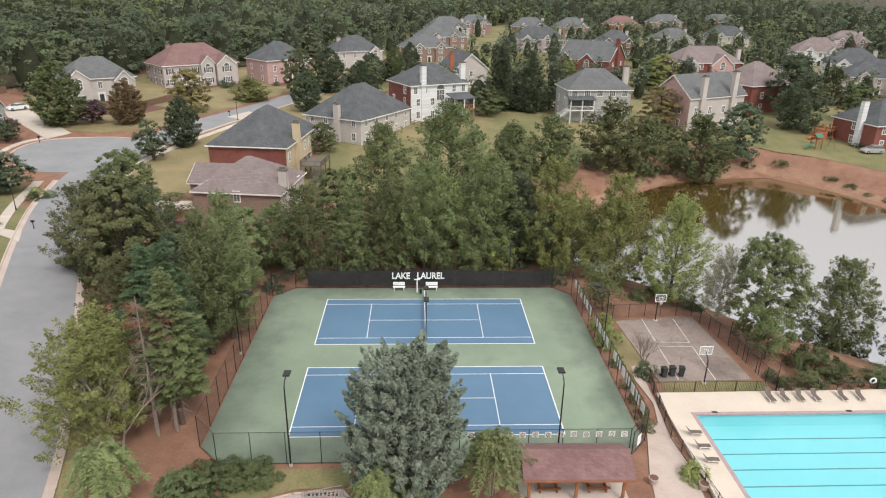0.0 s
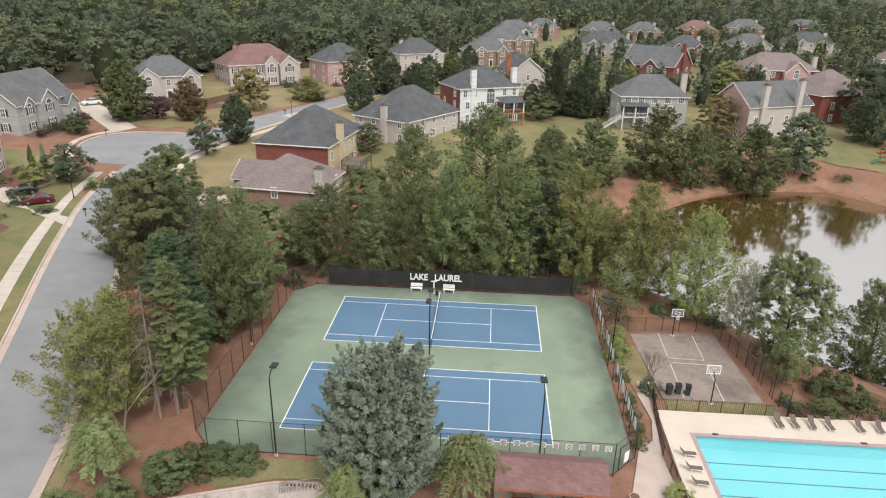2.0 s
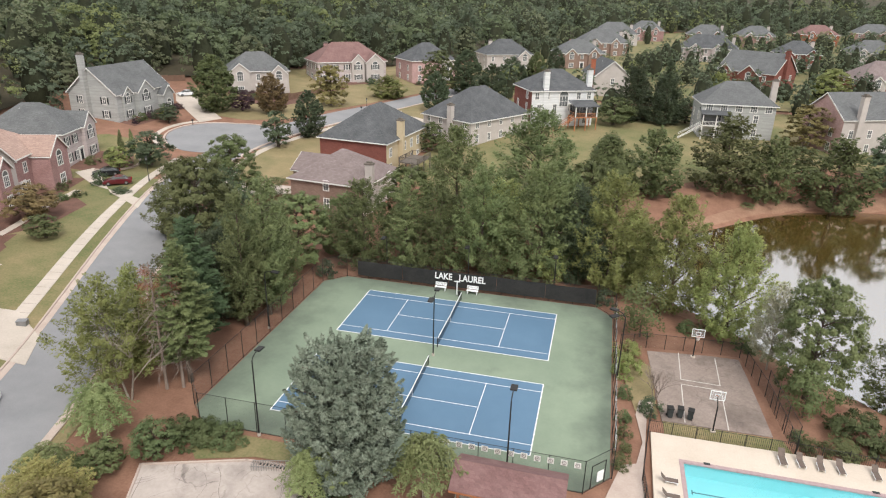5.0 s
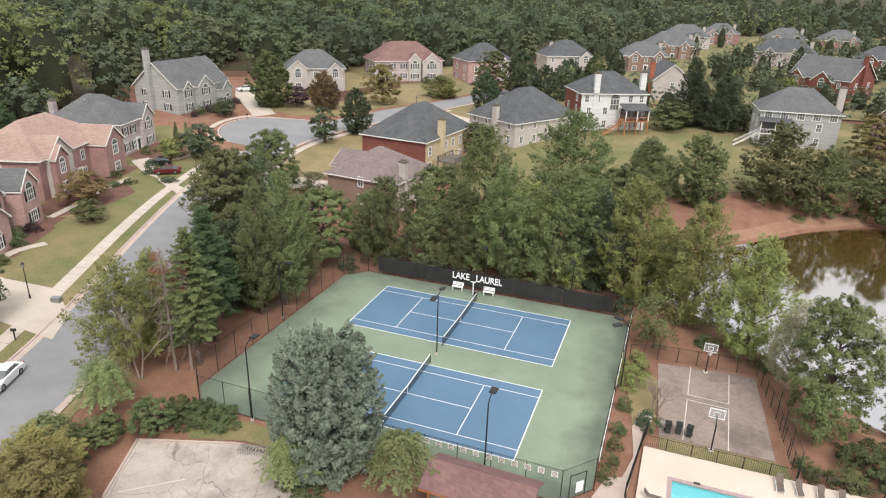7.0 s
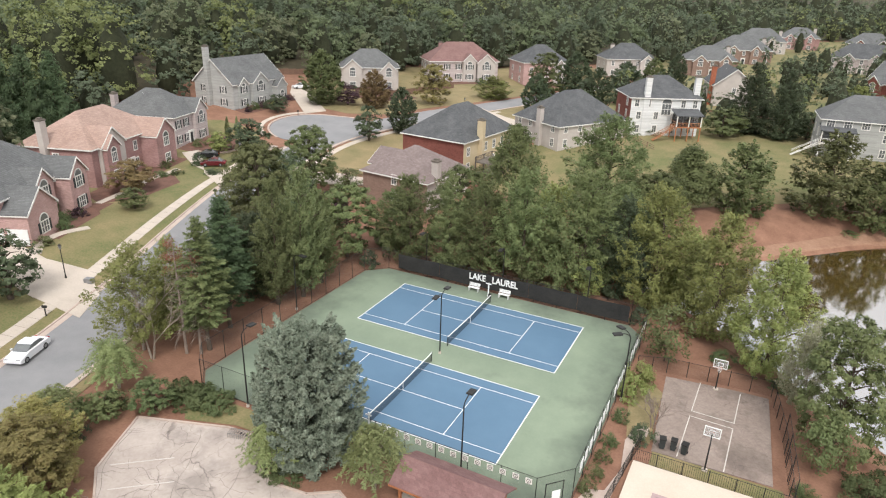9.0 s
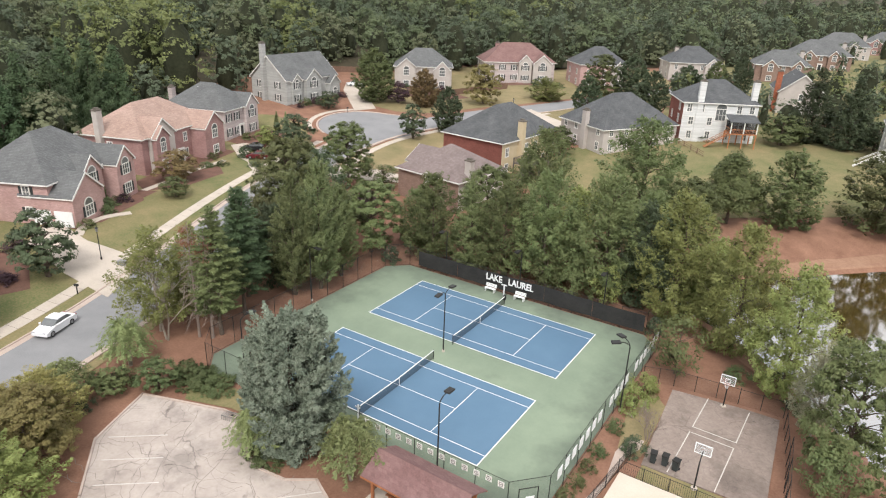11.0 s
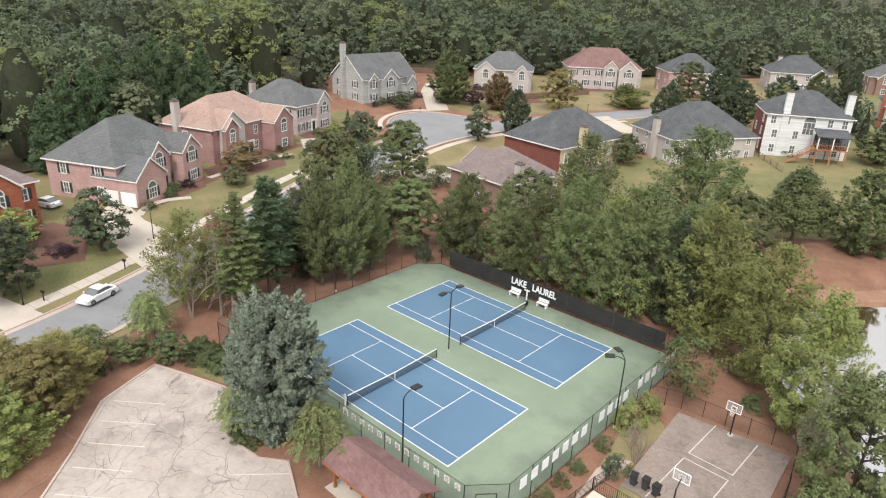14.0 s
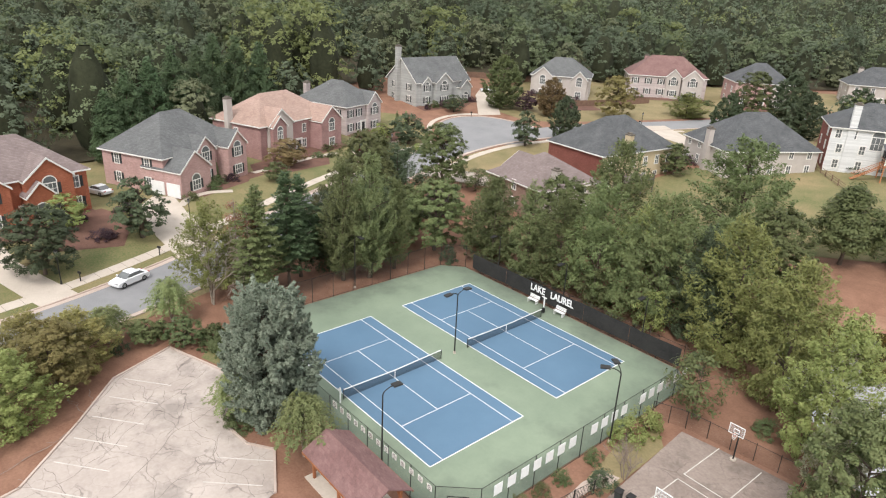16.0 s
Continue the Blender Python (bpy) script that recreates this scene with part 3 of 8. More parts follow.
drape("lawn_north", [(-12, 120), (-8, 96), (-20, 82), (-24, 58), (-6, 50), (10, 56), (26, 66), (44, 77), (58, 84), (74, 82), (90, 70), (100, 60), (124, 56), (131, 130), (60, 139), (-16, 139)], "lawn", "mown back lawn behind the houses", 0.05)
drape("lawn_far", [(-30, 142), (131, 142), (240, 130), (300, 250), (280, 470), (60, 405), (-5, 330), (-30, 240), (-8, 200), (-20, 165)], "lawn", "dry green lawns between the far houses", 0.3, 0.0, "ground", 10.0)
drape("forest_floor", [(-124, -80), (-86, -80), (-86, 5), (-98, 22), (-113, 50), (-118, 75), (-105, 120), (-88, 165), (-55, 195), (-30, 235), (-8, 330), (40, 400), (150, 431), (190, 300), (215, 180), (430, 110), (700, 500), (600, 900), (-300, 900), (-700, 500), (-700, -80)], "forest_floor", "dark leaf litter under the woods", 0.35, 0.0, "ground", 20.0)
drape("lawn_east", [(104, 38), (130, 20), (131, 56), (120, 56), (98, 61), (92, 57), (96, 47)], "lawn", "mown lawn beside the pond", 0.05)
drape("lawn_court", [(-16.5, -17.3), (-6, -17.3), (-6.3, -19.4), (-10, -19.6), (-14.5, -21.1), (-16, -19.5)], "lawn", "small patch of lawn between fence and car park", 0.05)
drape("lawn_goal", [(23, -7.3), (33.5, -7.2), (33, -5.4), (23, -5.4)], "lawn", "narrow strip of lawn behind the basketball court", 0.06)
drape("lawn_side", [(20.6, -4.5), (22.6, -4.5), (22.3, 4), (20.4, 6), (19.6, 1)], "dry_lawn", "thin dry grass beside the basketball court", 0.05)
strip("lawn_verge", ROAD[1:9], -6.3, -4.75, "lawn", "grass verge between kerb and sidewalk", 0.06, 0.0, "lawn")
strip("lawn_verge_east", ROAD[1:6], 4.75, 6.0, "dry_lawn", "narrow dry grass verge along the kerb", 0.06, 0.0, "lawn")

road = strip("road", ROAD, -3.9, 3.9, "asphalt", "pale grey worn asphalt street", 0.07, 0.2)
drape("road_bulb", [(-66.5 + 12.5 * math.cos(a), 70 + 11.5 * math.sin(a)) for a in (i * math.pi / 14 for i in range(28))], "asphalt", "pale grey asphalt turning circle", 0.075, 0.2, "road")
for side in (-1, 1):
    lo, hi = sorted((side * 3.9, side * 4.55))
    strip("gutter", ROAD[:10] if side < 0 else ROAD, lo, hi, "gutter", "pinkish concrete gutter along the street", 0.085, 0.2, "gutter")
    lo, hi = sorted((side * 4.55, side * 4.75))
    strip("kerb", ROAD[:10] if side < 0 else ROAD, lo, hi, "gutter", "low concrete kerb along the street", 0.19, 0.3, "kerb")
arc = [(-66.5 + 12.8 * math.cos(a), 70 + 11.8 * math.sin(a)) for a in (radians(d) for d in range(250, 40, -15))]
strip("kerb_bulb", arc, -0.2, 0.2, "gutter", "pinkish concrete kerb round the turning circle", 0.16, 0.3, "kerb")
arc2 = [(-66.5 + 15.3 * math.cos(a), 70 + 14.3 * math.sin(a)) for a in (radians(d) for d in range(240, 140, -12))]
strip("sidewalk_bulb", arc2, 0.2, 1.3, "concrete", "pale concrete sidewalk round the turning circle", 0.1, 0.2, "sidewalk")
strip("sidewalk", ROAD[:10], -7.9, -6.3, "concrete", "pale concrete sidewalk with joints", 0.1, 0.2, "sidewalk")
strip("sidewalk_inner", ROAD[8:14], 5.6, 7.0, "concrete", "pale concrete sidewalk along the bend", 0.1, 0.2, "sidewalk")

# driveways and garden paths
drape("driveway_a", [(-40.5, -9.5), (-38, -14), (-46, -14.5), (-56, -13.5), (-60, -10), (-58, -7.5), (-52, -8), (-46, -6.5)], "concrete", "pale concrete driveway", 0.12, 0.1, "driveway")
drape("driveway_b", [(-56.5, 29), (-55, 25.5), (-64, 30.5), (-72, 38), (-76, 41), (-77, 37.5), (-70, 33.5)], "concrete", "pale concrete driveway", 0.12, 0.1, "driveway")
drape("driveway_c", [(-75, 83), (-77.5, 77.5), (-85, 84), (-92, 90), (-97, 97), (-92, 99), (-87, 93)], "concrete", "pale concrete driveway beside the grey house", 0.12, 0.1, "driveway")
drape("driveway_d", [(-36, -27), (-34.5, -31), (-46, -35), (-60, -37), (-60, -33), (-46, -31)], "concrete", "pale concrete driveway", 0.12, 0.1, "driveway")
drape("driveway_e", [(-47.5, 103), (-44, 111), (-34, 104), (-27, 100), (-28, 96), (-38, 99)], "concrete", "pale concrete driveway", 0.12, 0.1, "driveway")
drape("driveway_f", [(-53, 41), (-50, 36), (-44, 41), (-38, 46), (-39, 49), (-46, 47)], "concrete", "pale concrete driveway", 0.12, 0.1, "driveway")
strip("garden_path", [(-70, 30), (-68.5, 22), (-66, 14.5), (-64.5, 9)], -0.6, 0.6, "concrete", "curved concrete garden path", 0.12, 0.1, "path", 1.0)
strip("garden_path", [(-56.5, 1.5), (-57.5, -2), (-56.5, -5.5), (-54, -8)], -0.6, 0.6, "concrete", "curved concrete garden path", 0.12, 0.1, "path", 1.0)
for k, o in enumerate(([(-63, 24), (-68, 27), (-73, 19), (-70, 11), (-64, 9), (-61.5, 15)], [(-76, 52), (-71.5, 46), (-74.5, 40), (-79, 42), (-80, 50)], [(-60, -4), (-56, -3.5), (-60, 6), (-65, 9), (-66, 6)],
                       [(-47, -27), (-45, -19), (-52, -15.5), (-58, -18), (-57, -26)], [(-88, 72), (-84.5, 79), (-88, 86), (-91, 86), (-91, 70)], [(-80, 100), (-70, 100), (-64, 112), (-72, 116), (-82, 108)])):
    drape("flower_bed", o, "mulch", "mulched bed with shrubs in front of a house", 0.08, 0.0, "flower bed")

# pond
bm = B()
bm.faces.new([bm.verts.new((x + (x - 58) * 0.03, y + (y - 32) * 0.03, -0.8)) for x, y in POND])
struct("pond_water", bm, "pond_water", "still brown pond that mirrors the pale sky", "water")
shore = [(x, y) for x, y in POND]
pts = dense(shore + shore[:1], 2.0)
bm = B()
ring = []
for i, p in enumerate(pts):
    d = (pts[(i + 1) % len(pts)] - pts[i - 1]).normalized()
    r = Vector((d.y, -d.x, 0))
    row = []
    for off, dz in ((-1.0, -0.1), (0.4, 0.12), (2.6, 0.06)):
        q = p + r * (off + 0.35 * noise.noise((p.x * 0.3, p.y * 0.3, off)))
        row.append(bm.verts.new((q.x, q.y, land(q.x, q.y) + dz)))
    ring.append(row)
for a, b in zip(ring, ring[1:]):
    for j in range(2):
        bm.faces.new((a[j], a[j + 1], b[j + 1], b[j]))
struct("pond_bank", bm, "bank", "bare reddish clay bank round the pond", "bank")


# ---- tennis courts ----
GAP, LONG, WIDE, SERVICE, ALLEY = 2.31, 11.885, 10.97, 6.40, 1.37
PAD = [(-18.8, -14.4), (-16.8, -16.5), (16.3, -16.5), (18.4, -14.2), (18.4, 14.4), (16.4, 16.5), (-16.2, 16.5), (-18.6, 14.2)]
struct("court_surround", prism(B(), PAD, -0.3, 0.0), "court_green", "worn pale green acrylic surround of two tennis courts", "court floor")
for s in (1, -1):
    y0, y1 = sorted((s * GAP, s * (GAP + WIDE)))
    ym, inner = (y0 + y1) / 2, sorted((s * (GAP + ALLEY), s * (GAP + WIDE - ALLEY)))
    court = struct("court", box(B(), 0, ym, 0.0, 2 * LONG, WIDE, 0.006), "court_blue", "blue acrylic tennis court with white lines", "tennis court")
    for x, y, lx, ly in ((0, y0, 2 * LONG + 0.09, 0.09), (0, y1, 2 * LONG + 0.09, 0.09), (-LONG, ym, 0.1, WIDE), (LONG, ym, 0.1, WIDE), (0, inner[0], 2 * LONG, 0.07), (0, inner[1], 2 * LONG, 0.07),
                         (-SERVICE, ym, 0.07, inner[1] - inner[0]), (SERVICE, ym, 0.07, inner[1] - inner[0]), (0, ym, 2 * SERVICE, 0.07)):
        part("line", box(B(), x, y, 0.006, lx, ly, 0.004 + 0.001 * (lx > ly)), "line", court, "white painted court line")
    net = thing("tennis_net", pose(0, ym, 0), "black tennis net with a white band on black posts", "tennis net", "tennis nets")
    half = WIDE / 2 + 0.45
    for k in (-1, 1):
        bm = tube(B(), (0, k * half, 0), (0, k * half, 1.12), 0.045, 0.045)
        part("post", bm, "black_metal", net)
    bm = B()
    rows = 12
    for i in range(rows):
        a, b = -half + 2 * half * i / rows, -half + 2 * half * (i + 1) / rows
        ha, hb = (0.914 + 0.156 * (abs(v) / half) for v in (a, b))
        bm.faces.new([bm.verts.new(c) for c in ((0, a, 0.04), (0, b, 0.04), (0, b, hb), (0, a, ha))])
    part("netting", bm, "net", net)
    bm, last = B(), None
    for i in range(rows + 1):
        a = -half + 2 * half * i / rows
        ha = 0.914 + 0.156 * abs(a) / half
        now = [bm.verts.new((x, a, ha + z)) for x, z in ((-0.035, -0.06), (0.035, -0.06), (0.035, 0.02), (-0.035, 0.02))]
        if last:
            for j in range(4):
                bm.faces.new((last[j], last[(j + 1) % 4], now[(j + 1) % 4], now[j]))
        last = now
    bmesh.ops.recalc_face_normals(bm, faces=bm.faces[:])
    part("band", bm, "white", net, "white canvas net band")
    part("strap", box(B(), 0, 0, 0.0, 0.03, 0.07, 0.92), "white", net, "white centre strap")


def fence(line, height, spacing, label, mesh="chain", picket=False, category="fence", rails=(1.0,), name="fence", post_r=0.035):
    """A fence along straight runs of plan points: posts, rails and mesh."""
    x0, y0 = line[0]
    f = thing(name, pose(x0, y0, land(x0, y0)), label, category, "fences")
    base = land(x0, y0)
    for (ax, ay), (bx, by) in zip(line, line[1:]):
        run = math.hypot(bx - ax, by - ay)
        k = max(1, round(run / spacing))
        za, zb = land(ax, ay) - base, land(bx, by) - base
        for i in range(k + (1 if (bx, by) == line[-1] else 0)):
            t = i / k
            px_, py_ = ax + (bx - ax) * t - x0, ay + (by - ay) * t - y0
            zz = land(px_ + x0, py_ + y0) - base
            bm = tube(B(), (px_, py_, zz - 0.2), (px_, py_, zz + height), post_r, post_r, 6)
            part("post", bm, "black_metal", f)
        for r in rails:
            bm = tube(B(), (ax - x0, ay - y0, za + height * r - 0.03), (bx - x0, by - y0, zb + height * r - 0.03), 0.022, 0.022, 5)
            part("rail", bm, "black_metal", f)
        bm = B()
        if picket:
            m = int(run / 0.16)
            for i in range(m):
                t = (i + 0.5) / m
                box(bm, ax + (bx - ax) * t - x0, ay + (by - ay) * t - y0, za + (zb - za) * t + 0.06, 0.02, 0.02, height - 0.1)
            tagged(part("pickets", bm, "black_metal", f), kind="stuff")
        else:
            bm.faces.new([bm.verts.new(c) for c in ((ax - x0, ay - y0, za + 0.03), (bx - x0, by - y0, zb + 0.03), (bx - x0, by - y0, zb + height - 0.03), (ax - x0, ay - y0, za + height - 0.03))])
            part("mesh", bm, mesh, f, "black chain-link mesh")
    return f


FH = 3.1
fence([(-16.9, -16.65), (16.35, -16.65)], FH, 2.85, "tall black chain-link fence along the court", rails=(1.0, 0.02))
fence([(16.35, -16.65), (18.55, -14.25), (18.55, 14.5), (16.5, 16.65)], FH, 2.9, "tall black chain-link fence hung with white signs", rails=(1.0, 0.02))
fence([(16.5, 16.65), (-16.3, 16.65)], 2.75, 3.0, "tall black chain-link fence with a dark windscreen", rails=(1.0, 0.02))
fence([(-16.3, 16.65), (-18.75, 14.25), (-18.95, -14.4), (-16.9, -16.65)], FH, 2.9, "tall black chain-link fence beside the pines", rails=(1.0, 0.02))
# rough diagonal bar at the gate corner
gate = thing("court_gate", pose(17.45, -15.45, 0, 0, 0, 47), "black chain-link gate with a white notice", "gate")
for x in (-0.75, 0.75):
    part("post", box(B(), x, 0.06, 0, 0.06, 0.06, 2.2), "black_metal", gate)
part("rail", box(B(), 0, 0.06, 2.14, 1.44, 0.05, 0.05), "black_metal", gate)
part("notice", box(B(), 0.1, -0.07, 0.5, 0.7, 0.02, 1.0), "white", gate, "white notice board")

# windscreen with the lettering
scr = thing("windscreen", pose(0.9, 16.5, 0), "dark fabric windscreen tied to the back fence", "windscreen")
for n_ in range(5):  # five lengths of cloth, each sagging between its ties
    bm, cols, k = B(), [], 14
    for i in range(k + 1):
        x = -15.6 + 6.2 * n_ + 6.17 * i / k
        sag = 0.10 * math.sin(math.pi * i / k) * (0.4 + 0.6 * abs(noise.noise((n_ * 3.1, 2, 0))))
        cols.append([bm.verts.new((x, 0.09 * noise.noise((x * 0.9, j * 0.7, n_)), 0.42 + 2.05 * j / 5 - (sag + 0.1 * abs(noise.noise((x * 0.8, 7, 0))) if j in (0, 5) else sag * 0.4))) for j in range(6)])
    for a, b in zip(cols, cols[1:]):
        for j in range(5):
            bm.faces.new((a[j], b[j], b[j + 1], a[j + 1]))
    part("cloth_panel", bm, "screen", scr, smooth=True)


def letters(text, size, depth):
    cu = bpy.data.curves.new("letters", 'FONT')
    cu.body, cu.size, cu.extrude, cu.offset = text, size, depth, size * 0.022
    cu.align_x = 'CENTER'
    ob = bpy.data.objects.new("letters", cu)
    scene.collection.objects.link(ob)
    me = bpy.data.meshes.new_from_object(ob.evaluated_get(bpy.context.evaluated_depsgraph_get()))
    bpy.data.objects.remove(ob)
    me.materials.clear()
    return me


sign = thing("sign_lettering", pose(-0.95, 16.28, 1.42), "white capital letters LAKE LAUREL on the windscreen", "sign")
for word, x, sz in (("LAKE", -2.0, 1.22), ("LAUREL", 1.75, 1.22)):
    part("word", letters(word, sz, 0.03), "white", sign, "white block capitals " + word, m=pose(x, 0, 0, 90, 0, 0) @ Matrix.Diagonal((0.82, 1, 1, 1)))


def bench(x, y, rz):
    b = thing("bench", pose(x, y, 0, 0, 0, rz), "white plastic bench at the back fence", "bench", "court benches")
    for i in range(3):
        part("seat_slat", box(B(), 0, -0.16 + 0.16 * i, 0.44, 1.5, 0.14, 0.04), "white", b)
    for i in range(3):
        part("back_slat", box(B(), 0, 0.28 + 0.03 * i, 0.55 + 0.15 * i, 1.5, 0.03, 0.13), "white", b)
    for s in (-0.6, 0.6):
        part("leg", box(B(), s, 0, 0, 0.08, 0.5, 0.44), "white", b)


bench(-3.2, 15.9, 0)
bench(0.95, 15.9, 0)
post = thing("score_post", pose(-0.9, 15.2, 0), "white score post with a dark box beside the net", "score post")
part("pole", box(B(), 0, 0, 0, 0.14, 0.1, 1.9), "white", post)
part("crossbar", box(B(), 0, -0.06, 1.75, 0.75, 0.04, 0.14), "white", post)
part("box", box(B(), 0.45, -0.6, 0.2, 0.3, 0.3, 0.55), "black_metal", post, "small black box")
post = thing("score_post", pose(0.25, -14.2, 0), "white score post at the near net", "score post")
part("pole", box(B(), 0, 0, 0, 0.12, 0.1, 1.6), "white", post)
part("crossbar", box(B(), 0, -0.06, 1.3, 0.6, 0.04, 0.14), "white", post)

# round emblems along the near fence, plain boards along the side fence
def emblem_board():
    e = thing("emblem_board", pose(0, 0, 0), "white square board with a dark ring emblem", "fence sign", "emblem boards")
    part("board", box(B(), 0, 0, -0.36, 0.72, 0.03, 0.72), "trim", e)
    bm = B()
    for i in range(20):
        a, b = 2 * math.pi * i / 20, 2 * math.pi * (i + 1) / 20
        for r0, r1 in ((0.17, 0.26), (0.0, 0.08)):
            q = [bm.verts.new((r * math.cos(t), -0.02, r * math.sin(t))) for r, t in ((r0, a), (r1, a), (r1, b), (r0, b))]
            bm.faces.new(q if r0 else q[1:])
    part("emblem", bm, "steel_grey", e, "dark ring emblem")
    for s in (-1, 1):
        part("lettering", box(B(), 0, -0.021, 0.30 * s - 0.02, 0.4, 0.006, 0.04), "grey_metal", e, "bar of small lettering")
    return e


e = emblem_board()
e.matrix_world = pose(3.4, -16.71, 2.62) @ Matrix.Diagonal((0.84, 1, 0.84, 1))
for i in range(1, 13):
    copy_thing(e, pose(3.4 + 1.03 * i, -16.71, 2.62 + 0.02 * (i % 3 - 1), 0, 1.5 * (i % 3 - 1), 0) @ Matrix.Diagonal((0.84, 1, 0.84, 1)))
for i in range(19):
    y = -12.6 + 1.42 * i
    if i in (7, 12):
        continue
    s = thing("fence_board", pose(18.62, y, 1.75), "plain white board on the side fence", "fence sign", "side fence boards")
    part("board", box(B(), 0, 0, 0, 0.03, 0.85, 0.95), "white", s)


def floodlight(x, y, rz, height, heads, label):
    """Court light: a dark pole, bent arms and flat lamp heads."""
    p = thing("court_light", pose(x, y, land(x, y), 0, 0, rz), label, "lamp post", "court lights")
    part("pole", tube(B(), (0, 0, 0), (0, 0, height - 0.5), 0.075, 0.055), "black_metal", p)
    part("base", tube(B(), (0, 0, 0), (0, 0, 0.25), 0.16, 0.14), "concrete", p, "concrete footing")
    for s in heads:
        bm, last = B(), Vector((0, 0, height - 0.55))
        for i in range(1, 6):
            a = i / 5 * math.pi / 2
            q = Vector((s[0] * 0.9 * (1 - math.cos(a)), s[1] * 0.9 * (1 - math.cos(a)), height - 0.55 + 0.5 * math.sin(a)))
            tube(bm, last, q, 0.045, 0.045, 6)
            last = q
        part("arm", bm, "black_metal", p)
        ang = math.degrees(math.atan2(s[1], s[0]))
        bm = box(B(), 0, 0, 0, 0.85, 0.55, 0.16)
        bmesh.ops.bevel(bm, geom=bm.edges[:], offset=0.04, segments=1, affect='EDGES')
        head = part("lamp_head", bm, "black_metal", p, "flat dark lamp head", m=pose(last.x + s[0] * 0.4, last.y + s[1] * 0.4, last.z - 0.1, 0, 4, ang))
        part("lens", box(B(), 0, 0, -0.015, 0.6, 0.4, 0.012), "grey_metal", head, "frosted lens")


one, two = [(0, 1)], [(0.8, 0.6), (-0.8, 0.6)]
floodlight(-11, -16.95, 0, 7.9, one, "black court light on a tall bent pole")
floodlight(10.4, -16.95, 0, 8.0, one, "black court light on a tall bent pole")
floodlight(0, 0, 0, 7.2, [(0, 1), (0, -1)], "black court light with two heads between the courts")
floodlight(18.95, 0.9, 90, 7.3, [(-0.55, 0.83), (0.55, 0.83)], "black court light with two heads beside the fence")
for x in (-11, 0, 11):
    floodlight(x, 17.6, 180, 6.2, one, "black court light behind the windscreen")
floodlight(-19.3, 0.5, -90, 7.2, one, "black court light under the pines")

# ---- car park ----
LOT = [(-18.2, -22.9), (-15.6, -29.0), (-10.4, -33.3), (-4.7, -38.6), (1.0, -60), (34, -60), (22, -46), (13, -36), (9.2, -30), (7.0, -24.2), (5.8, -23.6), (2.6, -22.0), (0.6, -23.4), (-2.2, -23.7), (-4.3, -22.9), (-6.6, -19.9), (-10.3, -20.2)]
drape("car_park", LOT, "lot", "pale cracked concrete car park with stall lines", 0.09, 0.0, "car park")
def kerb_line(pts, name="kerb_edge"):
    bm = B()
    for (ax, ay), (bx, by) in zip(pts, pts[1:]):
        ln = math.hypot(bx - ax, by - ay)
        m = pose((ax + bx) / 2, (ay + by) / 2, 0, 0, 0, math.degrees(math.atan2(by - ay, bx - ax)))
        box(bm, 0, 0, 0.0, ln + 0.1, 0.18, 0.2, m)
    struct(name, bm, "gutter", "low concrete kerb round the car park", "kerb")
kerb_line(LOT[:5])
kerb_line([LOT[0]] + LOT[:8:-1])
rnd = random.Random(5)
bm = B()
def crack(a, b, width, wander):
    a, b = Vector((*a, 0)), Vector((*b, 0))
    k = max(3, int((b - a).length / 0.5))
    side = Vector((-(b - a).y, (b - a).x, 0)).normalized()
    seed = rnd.random() * 50
    last = None
    for i in range(k + 1):
        t = i / k
        p = a.lerp(b, t) + side * wander * (noise.noise((t * 4, seed, 0)) + 0.4 * noise.noise((t * 13, seed, 2)))
        w = width * (0.5 + rnd.random() * 0.8)
        now = [bm.verts.new((p.x + side.x * w * s, p.y + side.y * w * s, land(p.x, p.y) + 0.096)) for s in (-0.5, 0.5)]
        if last:
            bm.faces.new((last[0], last[1], now[1], now[0]))
        last = now
for a, b in (((-17, -24), (3, -58)), ((-12, -21.5), (6, -55)), ((-7.5, -21), (9, -45)), ((-2, -24.5), (14, -50)), ((-15, -28), (6.5, -25.5)), ((-11, -32), (8, -29.5)), ((-6, -37), (11, -34)), ((-14, -22), (-6, -34))):
    crack(a, b, 0.055, 2.2)
for i in range(26):
    x, y = rnd.uniform(-13, 8), rnd.uniform(-36, -22)
    if -24 > y or -16 < x < -7:
        crack((x, y), (x + rnd.uniform(-5, 5), y + rnd.uniform(-4, 4)), 0.04, 0.8)
struct("pavement_cracks", bm, "crack", "dark wandering cracks in the concrete", "cracks")
bm = B()
for start, step, run, count in (((-15.0, -28.2), (2.15, -1.95), (3.7, 3.0), 9), ((0.7, -26.0), (2.0, -1.95), (3.1, 3.3), 6)):
    for i in range(count):
        x, y = start[0] + step[0] * i + run[0] / 2, start[1] + step[1] * i + run[1] / 2
        box(bm, 0, 0, 0, math.hypot(*run), 0.1, 0.004, pose(x, y, 0.094, 0, 0, math.degrees(math.atan2(run[1], run[0]))))
struct("stall_lines", bm, "worn_line", "worn white stall lines", "road marking")
drain = thing("drain_grate", pose(-8.0, -20.2, 0.1, 0, 0, 0), "dark metal grate at the kerb", "drain")
part("frame", box(B(), 0, 0, 0, 2.4, 0.7, 0.03), "gutter", drain)
for i in range(8):
    part("bar", box(B(), -1.05 + 0.3 * i, 0, 0.03, 0.14, 0.5, 0.02), "black_metal", drain)

